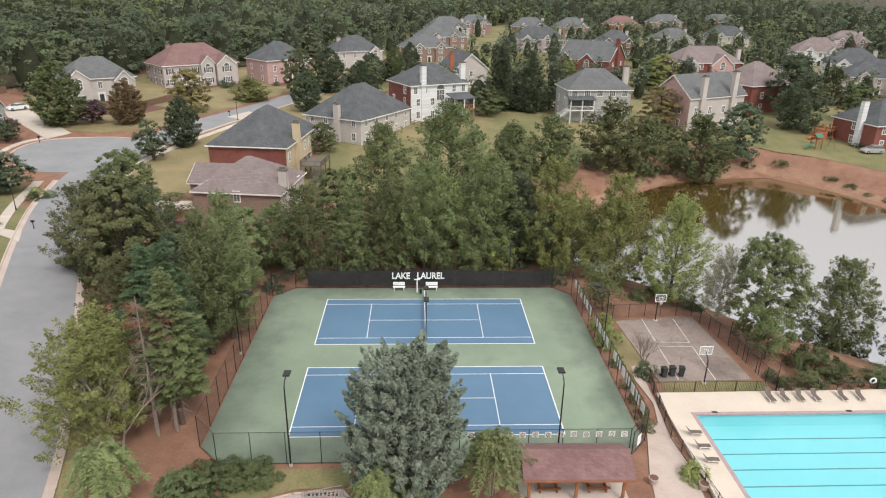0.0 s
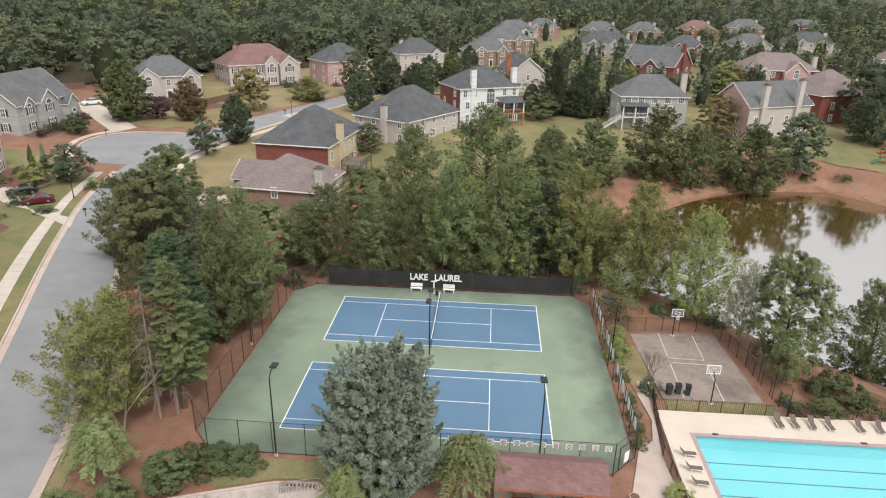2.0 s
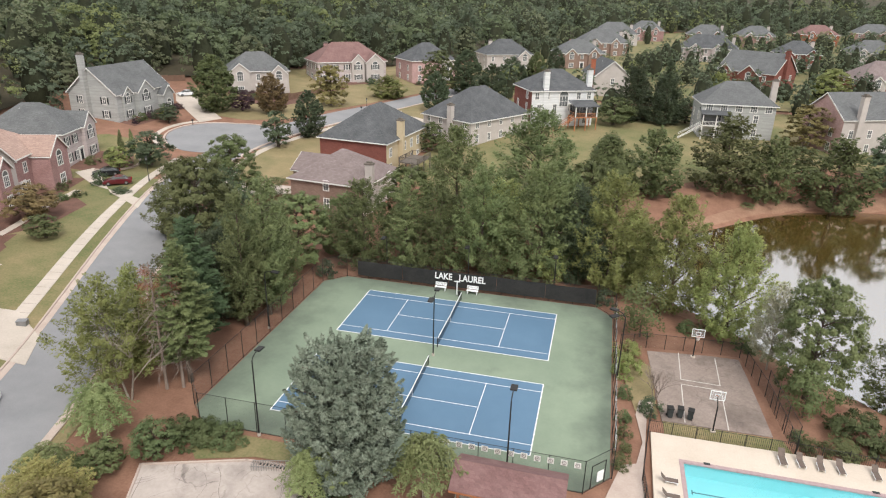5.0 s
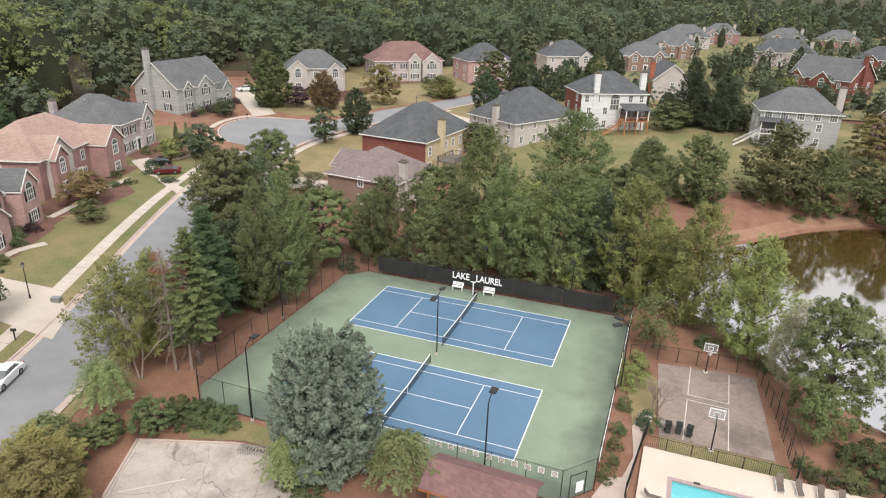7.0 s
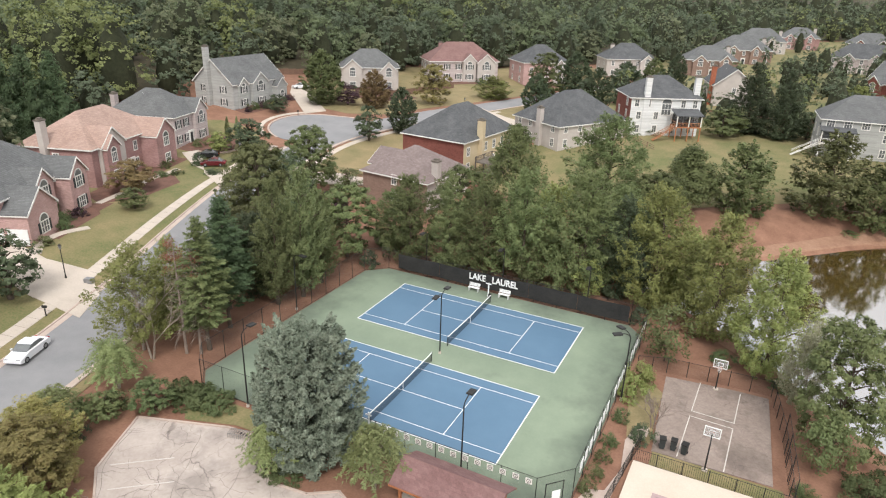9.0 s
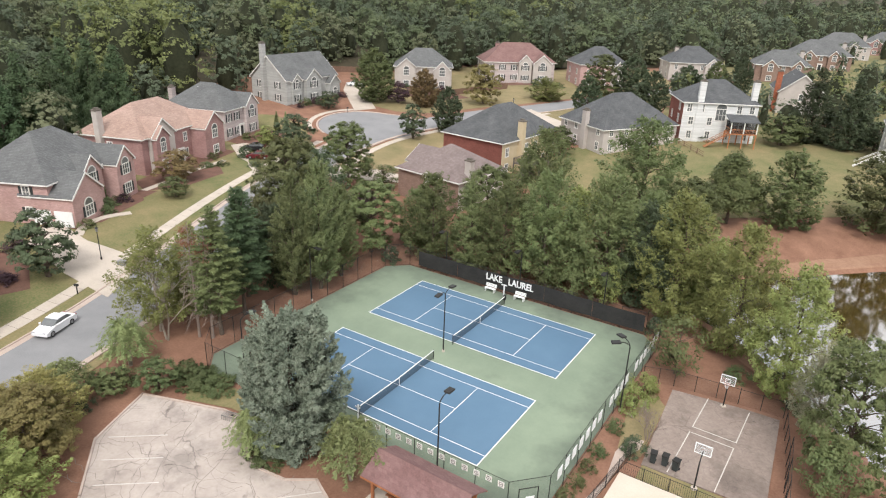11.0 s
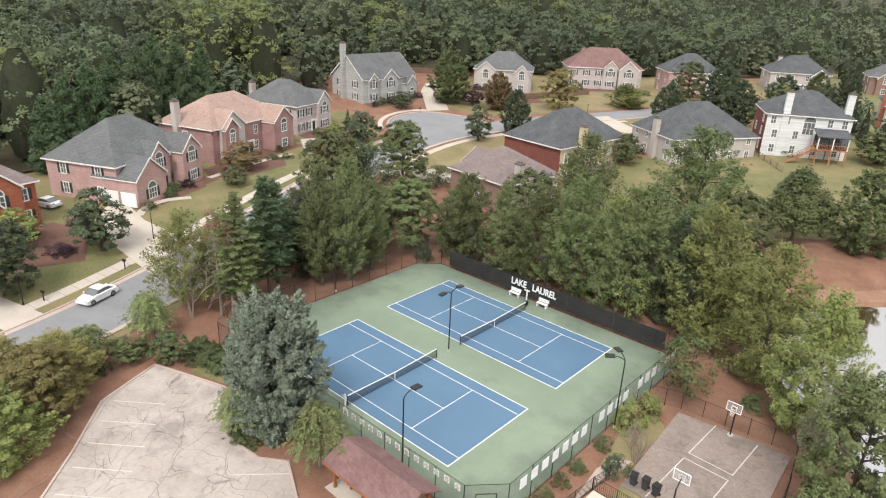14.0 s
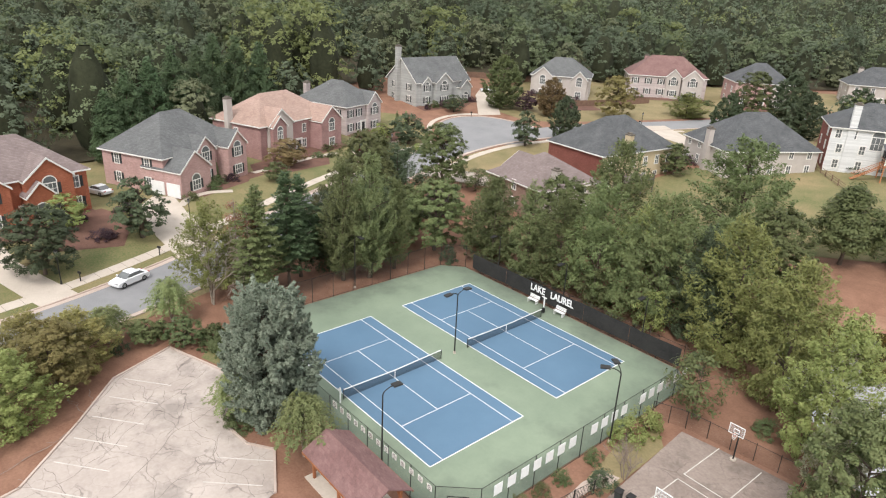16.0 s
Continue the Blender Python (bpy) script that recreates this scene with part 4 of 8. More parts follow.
# ---- picnic shelter ----
sh = thing("picnic_shelter", pose(11.0, -19.75, 0, 0, 0, -1.0), "timber picnic shelter with a maroon shingle roof", "shelter")
for x in (-3.55, 0, 3.55):
    for y in (-1.45, 1.45):
        p = part("post", box(B(), x, y, 0, 0.2, 0.2, 2.35), "wood_red", sh)
        bm = B()
        for s in (-1, 1):
            if abs(x + s * 0.3) < 3.6:
                tube(bm, (x + s * 0.1, y, 1.75), (x + s * 0.6, y, 2.3), 0.06, 0.06, 6)
        part("brace", bm, "wood_red", p)
for y in (-1.45, 1.45):
    part("beam", box(B(), 0, y, 2.35, 7.5, 0.18, 0.24), "wood_red", sh)
for s in (-1, 1):
    bm = B()
    vs = [bm.verts.new(c) for c in ((-4.15, s * 2.1, 2.42), (4.15, s * 2.1, 2.42), (4.15, 0, 3.55), (-4.15, 0, 3.55))]
    f = bm.faces.new(vs if s < 0 else vs[::-1])
    g = bmesh.ops.extrude_face_region(bm, geom=[f])["geom"]
    for v in g:
        if isinstance(v, bmesh.types.BMVert):
            v.co.z += 0.1
    bmesh.ops.recalc_face_normals(bm, faces=bm.faces[:])
    part("roof_slope", bm, "roof_maroon", sh, "maroon shingle roof slope")
    part("fascia", box(B(), 0, s * 2.12, 2.34, 8.3, 0.05, 0.14), "wood_red", sh)
part("floor", box(B(), 0, 0, -0.05, 8.2, 4.0, 0.14), "concrete", sh)
for x in (-1.9, 1.9):
    tb = thing("picnic_table", pose(11.0 + x, -19.8, 0.09), "brown timber picnic table under the shelter", "table", "picnic tables")
    part("tabletop", box(B(), 0, 0, 0.72, 1.8, 0.75, 0.05), "wood_red", tb)
    for s in (-1, 1):
        part("seat", box(B(), 0, s * 0.68, 0.42, 1.8, 0.25, 0.05), "wood_red", tb)
        part("leg_frame", box(B(), s * 0.65, 0, 0, 0.09, 1.4, 0.42), "wood_red", tb)
        part("leg", box(B(), s * 0.65, 0, 0.42, 0.09, 0.5, 0.3), "wood_red", tb)

# ---- walks, basketball court, pool ----
drape("walk", [(19.3, -12.5), (20.5, -12.0), (21.1, -9.0), (20.6, -5.0), (21.0, -2.6), (22.2, -2.2), (22.2, -3.6), (21.6, -5.0), (21.0, -14), (21.2, -18.5), (20.6, -24), (13.5, -24.2), (13, -22.4), (17.0, -21.8), (17.6, -18.4)], "gutter", "curving concrete walk between courts and pool", 0.07, 0.05, "path")
bb = drape("basketball_court", [(22.1, 7.2), (31.6, 8.3), (32.3, -5.2), (22.9, -5.4)], "ball_court", "worn concrete basketball court with white lines", 0.1, 0.15, "basketball court", 4.0)
bm = B()
bbm = pose(27.0, 1.3, 0.118, 0, 0, -2.0)
for x, y, sx, sy in ((-1.85, 3.6, 0.09, 5.4), (1.85, 3.6, 0.09, 5.4), (0, 0.9, 3.8, 0.09), (0, 0.0, 3.8, 0.09), (-1.85, -3.3, 0.09, 6.4), (1.85, -3.3, 0.09, 6.4)):
    box(bm, x, y, 0, sx, sy, 0.005, bbm)
struct("basketball_lines", bm, "worn_line", "faded white lines of the basketball court", "court marking")


def hoop(x, y, rz):
    h = thing("basketball_hoop", pose(x, y, 0.1, 0, 0, rz) @ Matrix.Diagonal((0.85, 0.9, 0.98, 1)), "black basketball stand with a clear board and net", "basketball hoop", "basketball hoops")
    part("pole", tube(B(), (0, 0, 0), (0, 0, 2.7), 0.08, 0.07), "black_metal", h)
    part("arm", tube(B(), (0, 0, 2.65), (0, 0.75, 3.2), 0.06, 0.05), "black_metal", h)
    bm = B()
    for bx, bz, sx, sz in ((0, 2.87, 1.5, 0.06), (0, 3.76, 1.5, 0.06), (-0.72, 2.93, 0.06, 0.83), (0.72, 2.93, 0.06, 0.83)):
        box(bm, bx, 0.8, bz, sx, 0.05, sz)
    board = part("backboard", bm, "white", h, "white frame of the backboard")
    bm = B()
    for bx, bz, sx, sz in ((0, 3.08, 0.56, 0.045), (0, 3.44, 0.56, 0.045), (-0.26, 3.12, 0.045, 0.32), (0.26, 3.12, 0.045, 0.32)):
        box(bm, bx, 0.83, bz, sx, 0.02, sz)
    part("target_square", bm, "white", board)
    part("pane", box(B(), 0, 0.8, 2.93, 1.38, 0.02, 0.83), "clear_board", board, "clear acrylic pane")
    bm = B()
    for i in range(14):
        a, b = 2 * math.pi * i / 14, 2 * math.pi * (i + 1) / 14
        tube(bm, (0.23 * math.cos(a), 1.1 + 0.23 * math.sin(a), 3.05), (0.23 * math.cos(b), 1.1 + 0.23 * math.sin(b), 3.05), 0.012, 0.012, 5)
    part("rim", bm, "orange", h, "orange rim")
    bm = B()
    for i in range(12):
        a = 2 * math.pi * i / 12
        tube(bm, (0.23 * math.cos(a), 1.1 + 0.23 * math.sin(a), 3.05), (0.13 * math.cos(a + 0.4), 1.1 + 0.13 * math.sin(a + 0.4), 2.62), 0.012, 0.012, 4)
    part("net", bm, "white", h, "white cord net")
    part("base", tube(B(), (0, 0, 0), (0, 0, 0.12), 0.3, 0.3, 10), "concrete", h)


hoop(26.8, 7.2, 180)
hoop(27.2, -5.8, 0)
fence([(19.2, 7.0), (22, 8.0), (31.8, 9.0), (32.9, 1.5), (33.6, -7.4)], 1.8, 1.9, "black chain-link fence round the basketball court", rails=(1.0,))
fence([(32.9, 1.5), (33.6, -7.2)], 3.0, 3.0, "tall black chain-link back-stop beside the basketball court", rails=(1.0,))
fence([(21.9, -5.3), (21.6, -7.4), (20.9, -14), (21.6, -24), (22.5, -34)], 1.35, 2.0, "low black picket fence round the pool", picket=True, rails=(0.97, 0.1), post_r=0.04)
fence([(21.6, -7.35), (33.6, -7.3), (62, -6.9)], 1.35, 2.0, "low black picket fence round the pool", picket=True, rails=(0.97, 0.1), post_r=0.04)

PX0, PX1, PY0, PY1 = 23.9, 48.0, -26.0, -10.75
bm = B()
for o in ([(21.4, -34), (PX0, -34), (PX0, -7.6), (21.8, -7.6)], [(PX0, PY1), (60, PY1), (60, -7.2), (PX0, -7.6)], [(PX0, -34), (60, -34), (60, PY0), (PX0, PY0)], [(PX1, PY0), (60, PY0), (60, PY1), (PX1, PY1)]):
    prism(bm, o, -0.2, 0.3)
struct("pool_deck", bm, "pool_deck", "pale cream concrete pool deck", "pool deck")
bm = B()
w = 0.35
for x, y, sx, sy in (((PX0 + PX1) / 2, PY1 - w / 2, PX1 - PX0, w), ((PX0 + PX1) / 2, PY0 + w / 2, PX1 - PX0, w), (PX0 + w / 2, (PY0 + PY1) / 2, w, PY1 - PY0 - 2 * w), (PX1 - w / 2, (PY0 + PY1) / 2, w, PY1 - PY0 - 2 * w)):
    box(bm, x, y, 0.18, sx, sy, 0.14)
struct("pool_coping", bm, "pool_tile", "reddish coping tiles round the pool", "coping")
bm = B()
q = [(PX0 + 0.1, PY0 + 0.1), (PX1 - 0.1, PY0 + 0.1), (PX1 - 0.1, PY1 - 0.1), (PX0 + 0.1, PY1 - 0.1)]
top = [bm.verts.new((x, y, 0.2)) for x, y in q]
low = [bm.verts.new((x, y, -1.2)) for x, y in q]
bm.faces.new(low)
for i in range(4):
    bm.faces.new((top[i], top[(i + 1) % 4], low[(i + 1) % 4], low[i]))
struct("pool_shell", bm, "pool_shell", "pale blue plaster basin of the pool", "pool")
bm = B()
bm.faces.new([bm.verts.new((x, y, 0.13)) for x, y in q])
struct("pool_water", bm, "pool_water", "clear turquoise pool water", "water")
for i in range(7):
    y = -12.75 - 1.98 * i
    ln = struct("lane_line", box(B(), (PX0 + PX1) / 2, y, -1.196, PX1 - PX0 - 2.2, 0.13, 0.006), "lane", "dark lane line on the pool floor", "lane line")
    part("lane_end", box(B(), PX0 + 1.1, y, -1.195, 0.12, 0.5, 0.006), "lane", ln)
for x in (26.1, 38.6):
    sk = thing("pool_ladder", pose(x, PY1 - 0.05, 0.3), "small dark fitting at the pool edge", "pool fitting", "pool fittings")
    part("plate", box(B(), 0, 0, 0, 0.5, 0.25, 0.05), "shutter", sk)


def lounger(m, group):
    l = thing("sun_lounger", m, "brown sling sun lounger with a pale frame", "lounger", group)
    part("seat", box(B(), 0, -0.25, 0.33, 0.62, 1.25, 0.035), "sling", l, "brown woven sling")
    part("backrest", box(B(), 0, 0.0, 0, 0.62, 0.75, 0.035, pose(0, 0.38, 0.35, 48, 0, 0) @ pose(0, 0.37, 0)), "sling", l, "brown woven sling")
    for s in (-1, 1):
        part("side_rail", box(B(), s * 0.33, -0.25, 0.30, 0.04, 1.3, 0.05), "white", l, "pale frame rail")
        for y in (-0.8, 0.3):
            part("leg", box(B(), s * 0.33, y, 0, 0.04, 0.04, 0.31), "white", l)
    return l


l0 = lounger(pose(32.2, -8.75, 0.3) @ Matrix.Diagonal((0.88, 0.88, 0.88, 1)), "loungers by the pool")
for x, r in ((33.6, 3), (35.1, -4), (36.6, 2), (39.2, 0), (40.9, -6), (44.4, 4), (46.2, 0), (47.5, -3), (49.5, 5)):
    copy_thing(l0, pose(x, -8.75, 0.3, 0, 0, r) @ Matrix.Diagonal((0.88, 0.88, 0.88, 1)))
for y in (-13.9, -15.7, -17.4):
    copy_thing(l0, pose(22.9, y, 0.3, 0, 0, 88) @ Matrix.Diagonal((0.88, 0.88, 0.88, 1)))
ring = thing("life_ring", pose(43.2, -7.05, 1.05, 90, 0, 0), "white life ring on the pool fence", "life ring")
bm = B()
vs = [[bm.verts.new(((0.28 + 0.08 * math.cos(v)) * math.cos(u), (0.28 + 0.08 * math.cos(v)) * math.sin(u), 0.08 * math.sin(v))) for v in (math.pi * j / 4 for j in range(8))] for u in (math.pi * i / 9 for i in range(18))]
for i in range(18):
    for j in range(8):
        bm.faces.new((vs[i][j], vs[(i + 1) % 18][j], vs[(i + 1) % 18][(j + 1) % 8], vs[i][(j + 1) % 8]))
part("ring", bm, "white", ring)
for x, y, r in ((23.6, -4.6, 8), (24.5, -4.4, 0), (25.4, -4.5, -12)):
    b = thing("trash_bin", pose(x, y, 0.11, 0, 0, r), "black wheeled trash bin beside the court", "bin", "trash bins")
    bm = B()
    vs = [(-0.25, -0.28), (0.25, -0.28), (0.25, 0.28), (-0.25, 0.28)]
    lo = [bm.verts.new((u * 0.8, v * 0.8, 0.06)) for u, v in vs]
    hi = [bm.verts.new((u, v, 0.98)) for u, v in vs]
    for i in range(4):
        bm.faces.new((lo[i], lo[(i + 1) % 4], hi[(i + 1) % 4], hi[i]))
    bm.faces.new(lo[::-1])
    bm.faces.new(hi)
    part("body", bm, "shutter", b)
    part("lid", box(B(), 0, 0, 0.98, 0.56, 0.64, 0.07), "black_metal", b, "black lid")
    for s in (-1, 1):
        part("wheel", tube(B(), (s * 0.26, 0.24, 0.11), (s * 0.2, 0.24, 0.11), 0.11, 0.11, 10), "rubber", b)
for x, y in ((17.5, -19.5), (21.2, -20.2), (20.6, -24.4), (17.5, -24.6)):
    pt = thing("planter_pot", pose(x, y, land(x, y) + 0.06), "round pale planter pot beside the walk", "planter", "planter pots")
    part("pot", tube(B(), (0, 0, 0), (0, 0, 0.55), 0.28, 0.42, 14), "gutter", pt)
    part("soil", tube(B(), (0, 0, 0.55), (0, 0, 0.57), 0.34, 0.34, 14), "mulch", pt)


# ---- houses ----
CACHE = {}
FRONTS = []


def win_meshes(w, h, arched, shutters):
    key = (round(w, 2), round(h, 2), arched, shutters)
    if key not in CACHE:
        t = 0.15
        bars = 1 if w < 1.3 else 2
        xs = [-w / 2 - t / 2, -w / 2 + t / 2]
        for i in range(1, bars + 1):
            c = -w / 2 + w * i / (bars + 1)
            xs += [c - 0.03, c + 0.03]
        xs += [w / 2 - t / 2, w / 2 + t / 2]
        zs = [-h / 2 - t, -h / 2, -0.03, 0.03, h / 2, h / 2 + t]
        f = B()
        vs = [[f.verts.new((x, -0.09, z)) for x in xs] for z in zs]
        for j in range(len(zs) - 1):
            for i in range(len(xs) - 1):
                if i % 2 == 0 or j % 2 == 0:
                    f.faces.new((vs[j][i], vs[j][i + 1], vs[j + 1][i + 1], vs[j + 1][i]))
        g0 = bmesh.ops.extrude_face_region(f, geom=f.faces[:])["geom"]
        for v in g0:
            if isinstance(v, bmesh.types.BMVert):
                v.co.y += 0.12
        bmesh.ops.recalc_face_normals(f, faces=f.faces[:])
        g = box(B(), 0, -0.012, -h / 2, w, 0.05, h)
        arch = fan = None
        if arched:
            k, r = 10, w / 2
            arch, fan = B(), B()
            rings = [[arch.verts.new((rr * math.cos(math.pi * i / k), y, h / 2 + t + rr * math.sin(math.pi * i / k))) for rr, y in ((r, 0.02), (r, -0.08), (r + t, -0.08), (r + t, 0.02))] for i in range(k + 1)]
            for p, q in zip(rings, rings[1:]):
                for j in range(3):
                    arch.faces.new((p[j], p[j + 1], q[j + 1], q[j]))
            fan.faces.new([fan.verts.new((r * math.cos(math.pi * i / k), -0.037, h / 2 + t + r * math.sin(math.pi * i / k))) for i in range(k + 1)][::-1])
            arch, fan = data_of(arch, "arch", "trim"), data_of(fan, "pane", "glass")
        s = None
        if shutters:
            s = data_of(box(B(), 0, -0.035, -h / 2, 0.4, 0.06, h), "shutter", shutters)
        CACHE[key] = (data_of(f, "frame", "trim"), data_of(g, "pane", "glass"), s, arch, fan)
    return CACHE[key]


def on_face(face, w, d, u, z):
    """A pose on a wall of a w x d body; its -y looks out."""
    return {"F": pose(u, -d / 2, z), "B": pose(-u, d / 2, z, 0, 0, 180), "R": pose(w / 2, u, z, 0, 0, 90), "L": pose(-w / 2, -u, z, 0, 0, -90)}[face]


def window(parent, m, w=1.0, h=1.6, arched=False, shutters=None):
    f, g, s, arch, fan = win_meshes(w, h, arched, shutters)
    fr = part("window", f, None, parent, "white framed window", m=m)
    part("pane", g, None, fr)
    if arch:
        part("arch", arch, None, fr, "white arched window head")
        part("pane", fan, None, fr)
    if s:
        for k in (-1, 1):
            part("shutter", s, None, fr, "dark shutter", m=pose(k * (w / 2 + 0.33), 0, 0))


def slab(bm, a, b, c, d, t):
    """A roof plane through four corners, t thick upwards."""
    lo = [bm.verts.new(p) for p in (a, b, c, d)]
    hi = [bm.verts.new((p[0], p[1], p[2] + t)) for p in (a, b, c, d)]
    for i in range(4):
        bm.faces.new((lo[i], lo[(i + 1) % 4], hi[(i + 1) % 4], hi[i]))
    bm.faces.new(lo[::-1])
    bm.faces.new(hi)


def gable_roof(h, ox, oy, w, d, z, pitch, over, roof, wall, axis="y", front_wall=True, back=None):
    """Gable over a w x d plan at ox oy; the ridge runs along axis. Its gable ends are wall, with white rakes."""
    span, run = (w, d) if axis == "y" else (d, w)
    rise = span / 2 * pitch
    s, lo = span / 2 + over, z - over * pitch
    turn = pose(ox, oy, 0, 0, 0, 0 if axis == "y" else 90)
    for k in (-1, 1):
        bm = B()
        y0, y1 = -run / 2 - over, run / 2 + (over if back is None else back)
        slab(bm, (k * s, y0, lo), (k * s, y1, lo), (0, y1, z + rise), (0, y0, z + rise), 0.14)
        bmesh.ops.recalc_face_normals(bm, faces=bm.faces[:])
        part("roof_slope", bm, roof, h, m=turn)
        bm = B()
        for yy in ((y0 - 0.03,) if back is not None else (y0 - 0.03, y1 + 0.03)):
            slab(bm, (k * s, yy - 0.04, lo - 0.17), (k * s, yy + 0.04, lo - 0.17), (0, yy + 0.04, z + rise - 0.17), (0, yy - 0.04, z + rise - 0.17), 0.3)
        box(bm, k * (s - 0.02), (y0 + y1) / 2, lo - 0.16, 0.08, y1 - y0, 0.18)
        bmesh.ops.recalc_face_normals(bm, faces=bm.faces[:])
        part("rake_board", bm, "trim", h, "white rake board", m=turn)
    for yy in ((-run / 2 + 0.06,) if back is not None else (-run / 2 + 0.06, run / 2 - 0.06)):
        bm = B()
        a = [bm.verts.new((x, yy - 0.06, zz)) for x, zz in ((-span / 2, z), (span / 2, z), (0, z + rise))]
        b = [bm.verts.new((x, yy + 0.06, zz)) for x, zz in ((-span / 2, z), (span / 2, z), (0, z + rise))]
        bm.faces.new(a)
        bm.faces.new(b[::-1])
        for i in range(3):
            bm.faces.new((a[i], b[i], b[(i + 1) % 3], a[(i + 1) % 3]))
        bmesh.ops.recalc_face_normals(bm, faces=bm.faces[:])
        part("gable_wall", bm, wall, h, m=turn)
    return rise


def hip_roof(h, w, d, z, pitch, over, roof, flat=0.0):
    a, b = w / 2 + over, d / 2 + over
    m = min(a, b) * (1 - flat)
    z0, top = z - 0.05, z - 0.05 + m * pitch
    bm = B()
    e = [bm.verts.new(c) for c in ((-a, -b, z0), (a, -b, z0), (a, b, z0), (-a, b, z0))]
    r = [bm.verts.new(c) for c in ((-a + m, -b + m, top), (a - m, -b + m, top), (a - m, b - m, top), (-a + m, b - m, top))]
    for i in range(4):
        bm.faces.new((e[i], e[(i + 1) % 4], r[(i + 1) % 4], r[i]))
    if flat:
        bm.faces.new(r)
    bm.faces.new(e[::-1])
    bmesh.ops.remove_doubles(bm, verts=bm.verts[:], dist=0.02)
    part("roof", bm, roof, h)
    bm = B()
    for x, y, sx, sy in ((0, -b, 2 * a + 0.06, 0.06), (0, b, 2 * a + 0.06, 0.06), (-a, 0, 0.06, 2 * b - 0.06), (a, 0, 0.06, 2 * b - 0.06)):
        box(bm, x, y, z0 - 0.2, sx, sy, 0.21)
    part("fascia", bm, "trim", h, "white fascia board")
    return m * pitch


def house(x, y, yaw, w, d, tall, label, wall="brick_red", roof="roof_grey", form="hip", pitch=0.75, flat=0.0, faces=None, gables=(), chimneys=(), wins=None, shutters=None, door="F",
          garage=(), side_wall=None, sink=0.0, corner=None, axis="x"):
    """A detached house. x y: its centre, or with corner=(i, j) that corner of the plan. Front looks along -y of the house."""
    r = pose(0, 0, 0, 0, 0, yaw)
    if corner:
        off = r @ Vector((corner[0] * w / 2, corner[1] * d / 2, 0))
        x, y = x - off.x, y - off.y
    base = min(land(x + (r @ Vector((i * w / 2, j * d / 2, 0))).x, y + (r @ Vector((i * w / 2, j * d / 2, 0))).y) for i in (-1, 1) for j in (-1, 1))
    h = thing("house", pose(x, y, base - sink, 0, 0, yaw), label, "house", "houses")
    FRONTS.append((x, y, yaw, w, d, door))
    tall = tall + sink
    part("wall", box(B(), 0, 0, -0.3, w, d, tall + 0.3), wall, h)
    for face, m_ in (faces or {}).items():
        fw = w if face in "FB" else d
        part("wall", box(B(), 0, 0, -0.3, fw + (0.02 if face in "FB" else 0), 0.06, tall + 0.3), m_, h, m=on_face(face, w, d, 0, 0))
    if form == "hip":
        hip_roof(h, w, d, tall, pitch, 0.45, roof, flat)
    else:
        gable_roof(h, 0, 0, w, d, tall, pitch, 0.4, roof, side_wall or wall, axis)
    for gx, gw, gp, gt, gm in gables:
        part("wing", box(B(), gx, -d / 2 - gp / 2 + 0.3, -0.3, gw, gp + 0.6, gt + 0.3), gm, h)
        gd = gp + 0.6
        gable_roof(h, gx, -d / 2 - gp / 2 + 0.3, gw, gd, gt, 1.0 if gw < 5 else 0.85, 0.25, roof, gm, "y", True, back=min(d * 0.45, gw / 2 + 0.8))
        n = 2 if gt > 5 else 1
        for k in range(n):
            window(h, pose(gx, -d / 2 - gp - 0.0, 1.6 + 2.9 * k + (0.2 if k else 0)), min(1.7, gw * 0.38), 1.5, arched=(k == n - 1), shutters=shutters)
    n_st = 2 if tall - sink > 4.5 else 1
    wins = wins or {"F": 4, "B": 4, "L": 2, "R": 2}
    for face, count in wins.items():
        fw = w if face in "FB" else d
        for st in range(n_st + (1 if sink > 2 else 0)):
            for k in range(count):
                u = -fw / 2 + fw * (k + 0.5) / count
                if face == "F" and (any(abs(u - g[0]) < g[1] / 2 + 0.7 for g in gables) or (st == 0 and any(abs(u - gg) < 2.2 for gg in garage))):
                    continue
                if any(c[4] == face and abs(u - c[5]) < 1.3 for c in chimneys):
                    continue
                window(h, on_face(face, w + (0.06 if face in (faces or {}) else 0), d + (0.06 if face in (faces or {}) else 0), u, 1.65 + 2.95 * st + (0.1 if st else 0)), 1.05, 1.55, shutters=shutters)
    for cx, cy, ch, cm, *_ in chimneys:
        c = part("chimney", box(B(), cx, cy, -0.3, 1.3, 1.0, ch + sink + 0.3), cm, h)
        bm = box(B(), cx, cy, ch + sink, 1.5, 1.2, 0.22)
        box(bm, cx, cy, ch + sink + 0.22, 0.8, 0.6, 0.3)
        part("cap", bm, "wood_grey", c, "dark chimney cap")
    for gx in garage:
        bm = box(B(), gx, -d / 2 - 0.04, 0.02, 2.7, 0.08, 2.2)
        for i in range(3):
            box(bm, gx, -d / 2 - 0.085, 0.55 * (i + 1), 2.7, 0.02, 0.04)
        part("garage_door", bm, "white", h, "white panelled garage door")
    if door == "F" and not garage:
        dr = part("door", box(B(), 0.0, -d / 2 - 0.05, 0.1, 1.05, 0.1, 2.2), "shutter", h, "dark panelled front door")
        bm = B()
        for s in (-1, 1):
            box(bm, s * 0.72, -d / 2 - 0.12, 0.0, 0.25, 0.2, 2.5)
        box(bm, 0, -d / 2 - 0.12, 2.5, 1.9, 0.24, 0.35)
        part("surround", bm, "trim", dr, "white door surround")
        part("step", box(B(), 0, -d / 2 - 0.7, -0.3, 2.0, 1.2, 0.4), "brick_mauve", h, "brick doorstep")
    return h


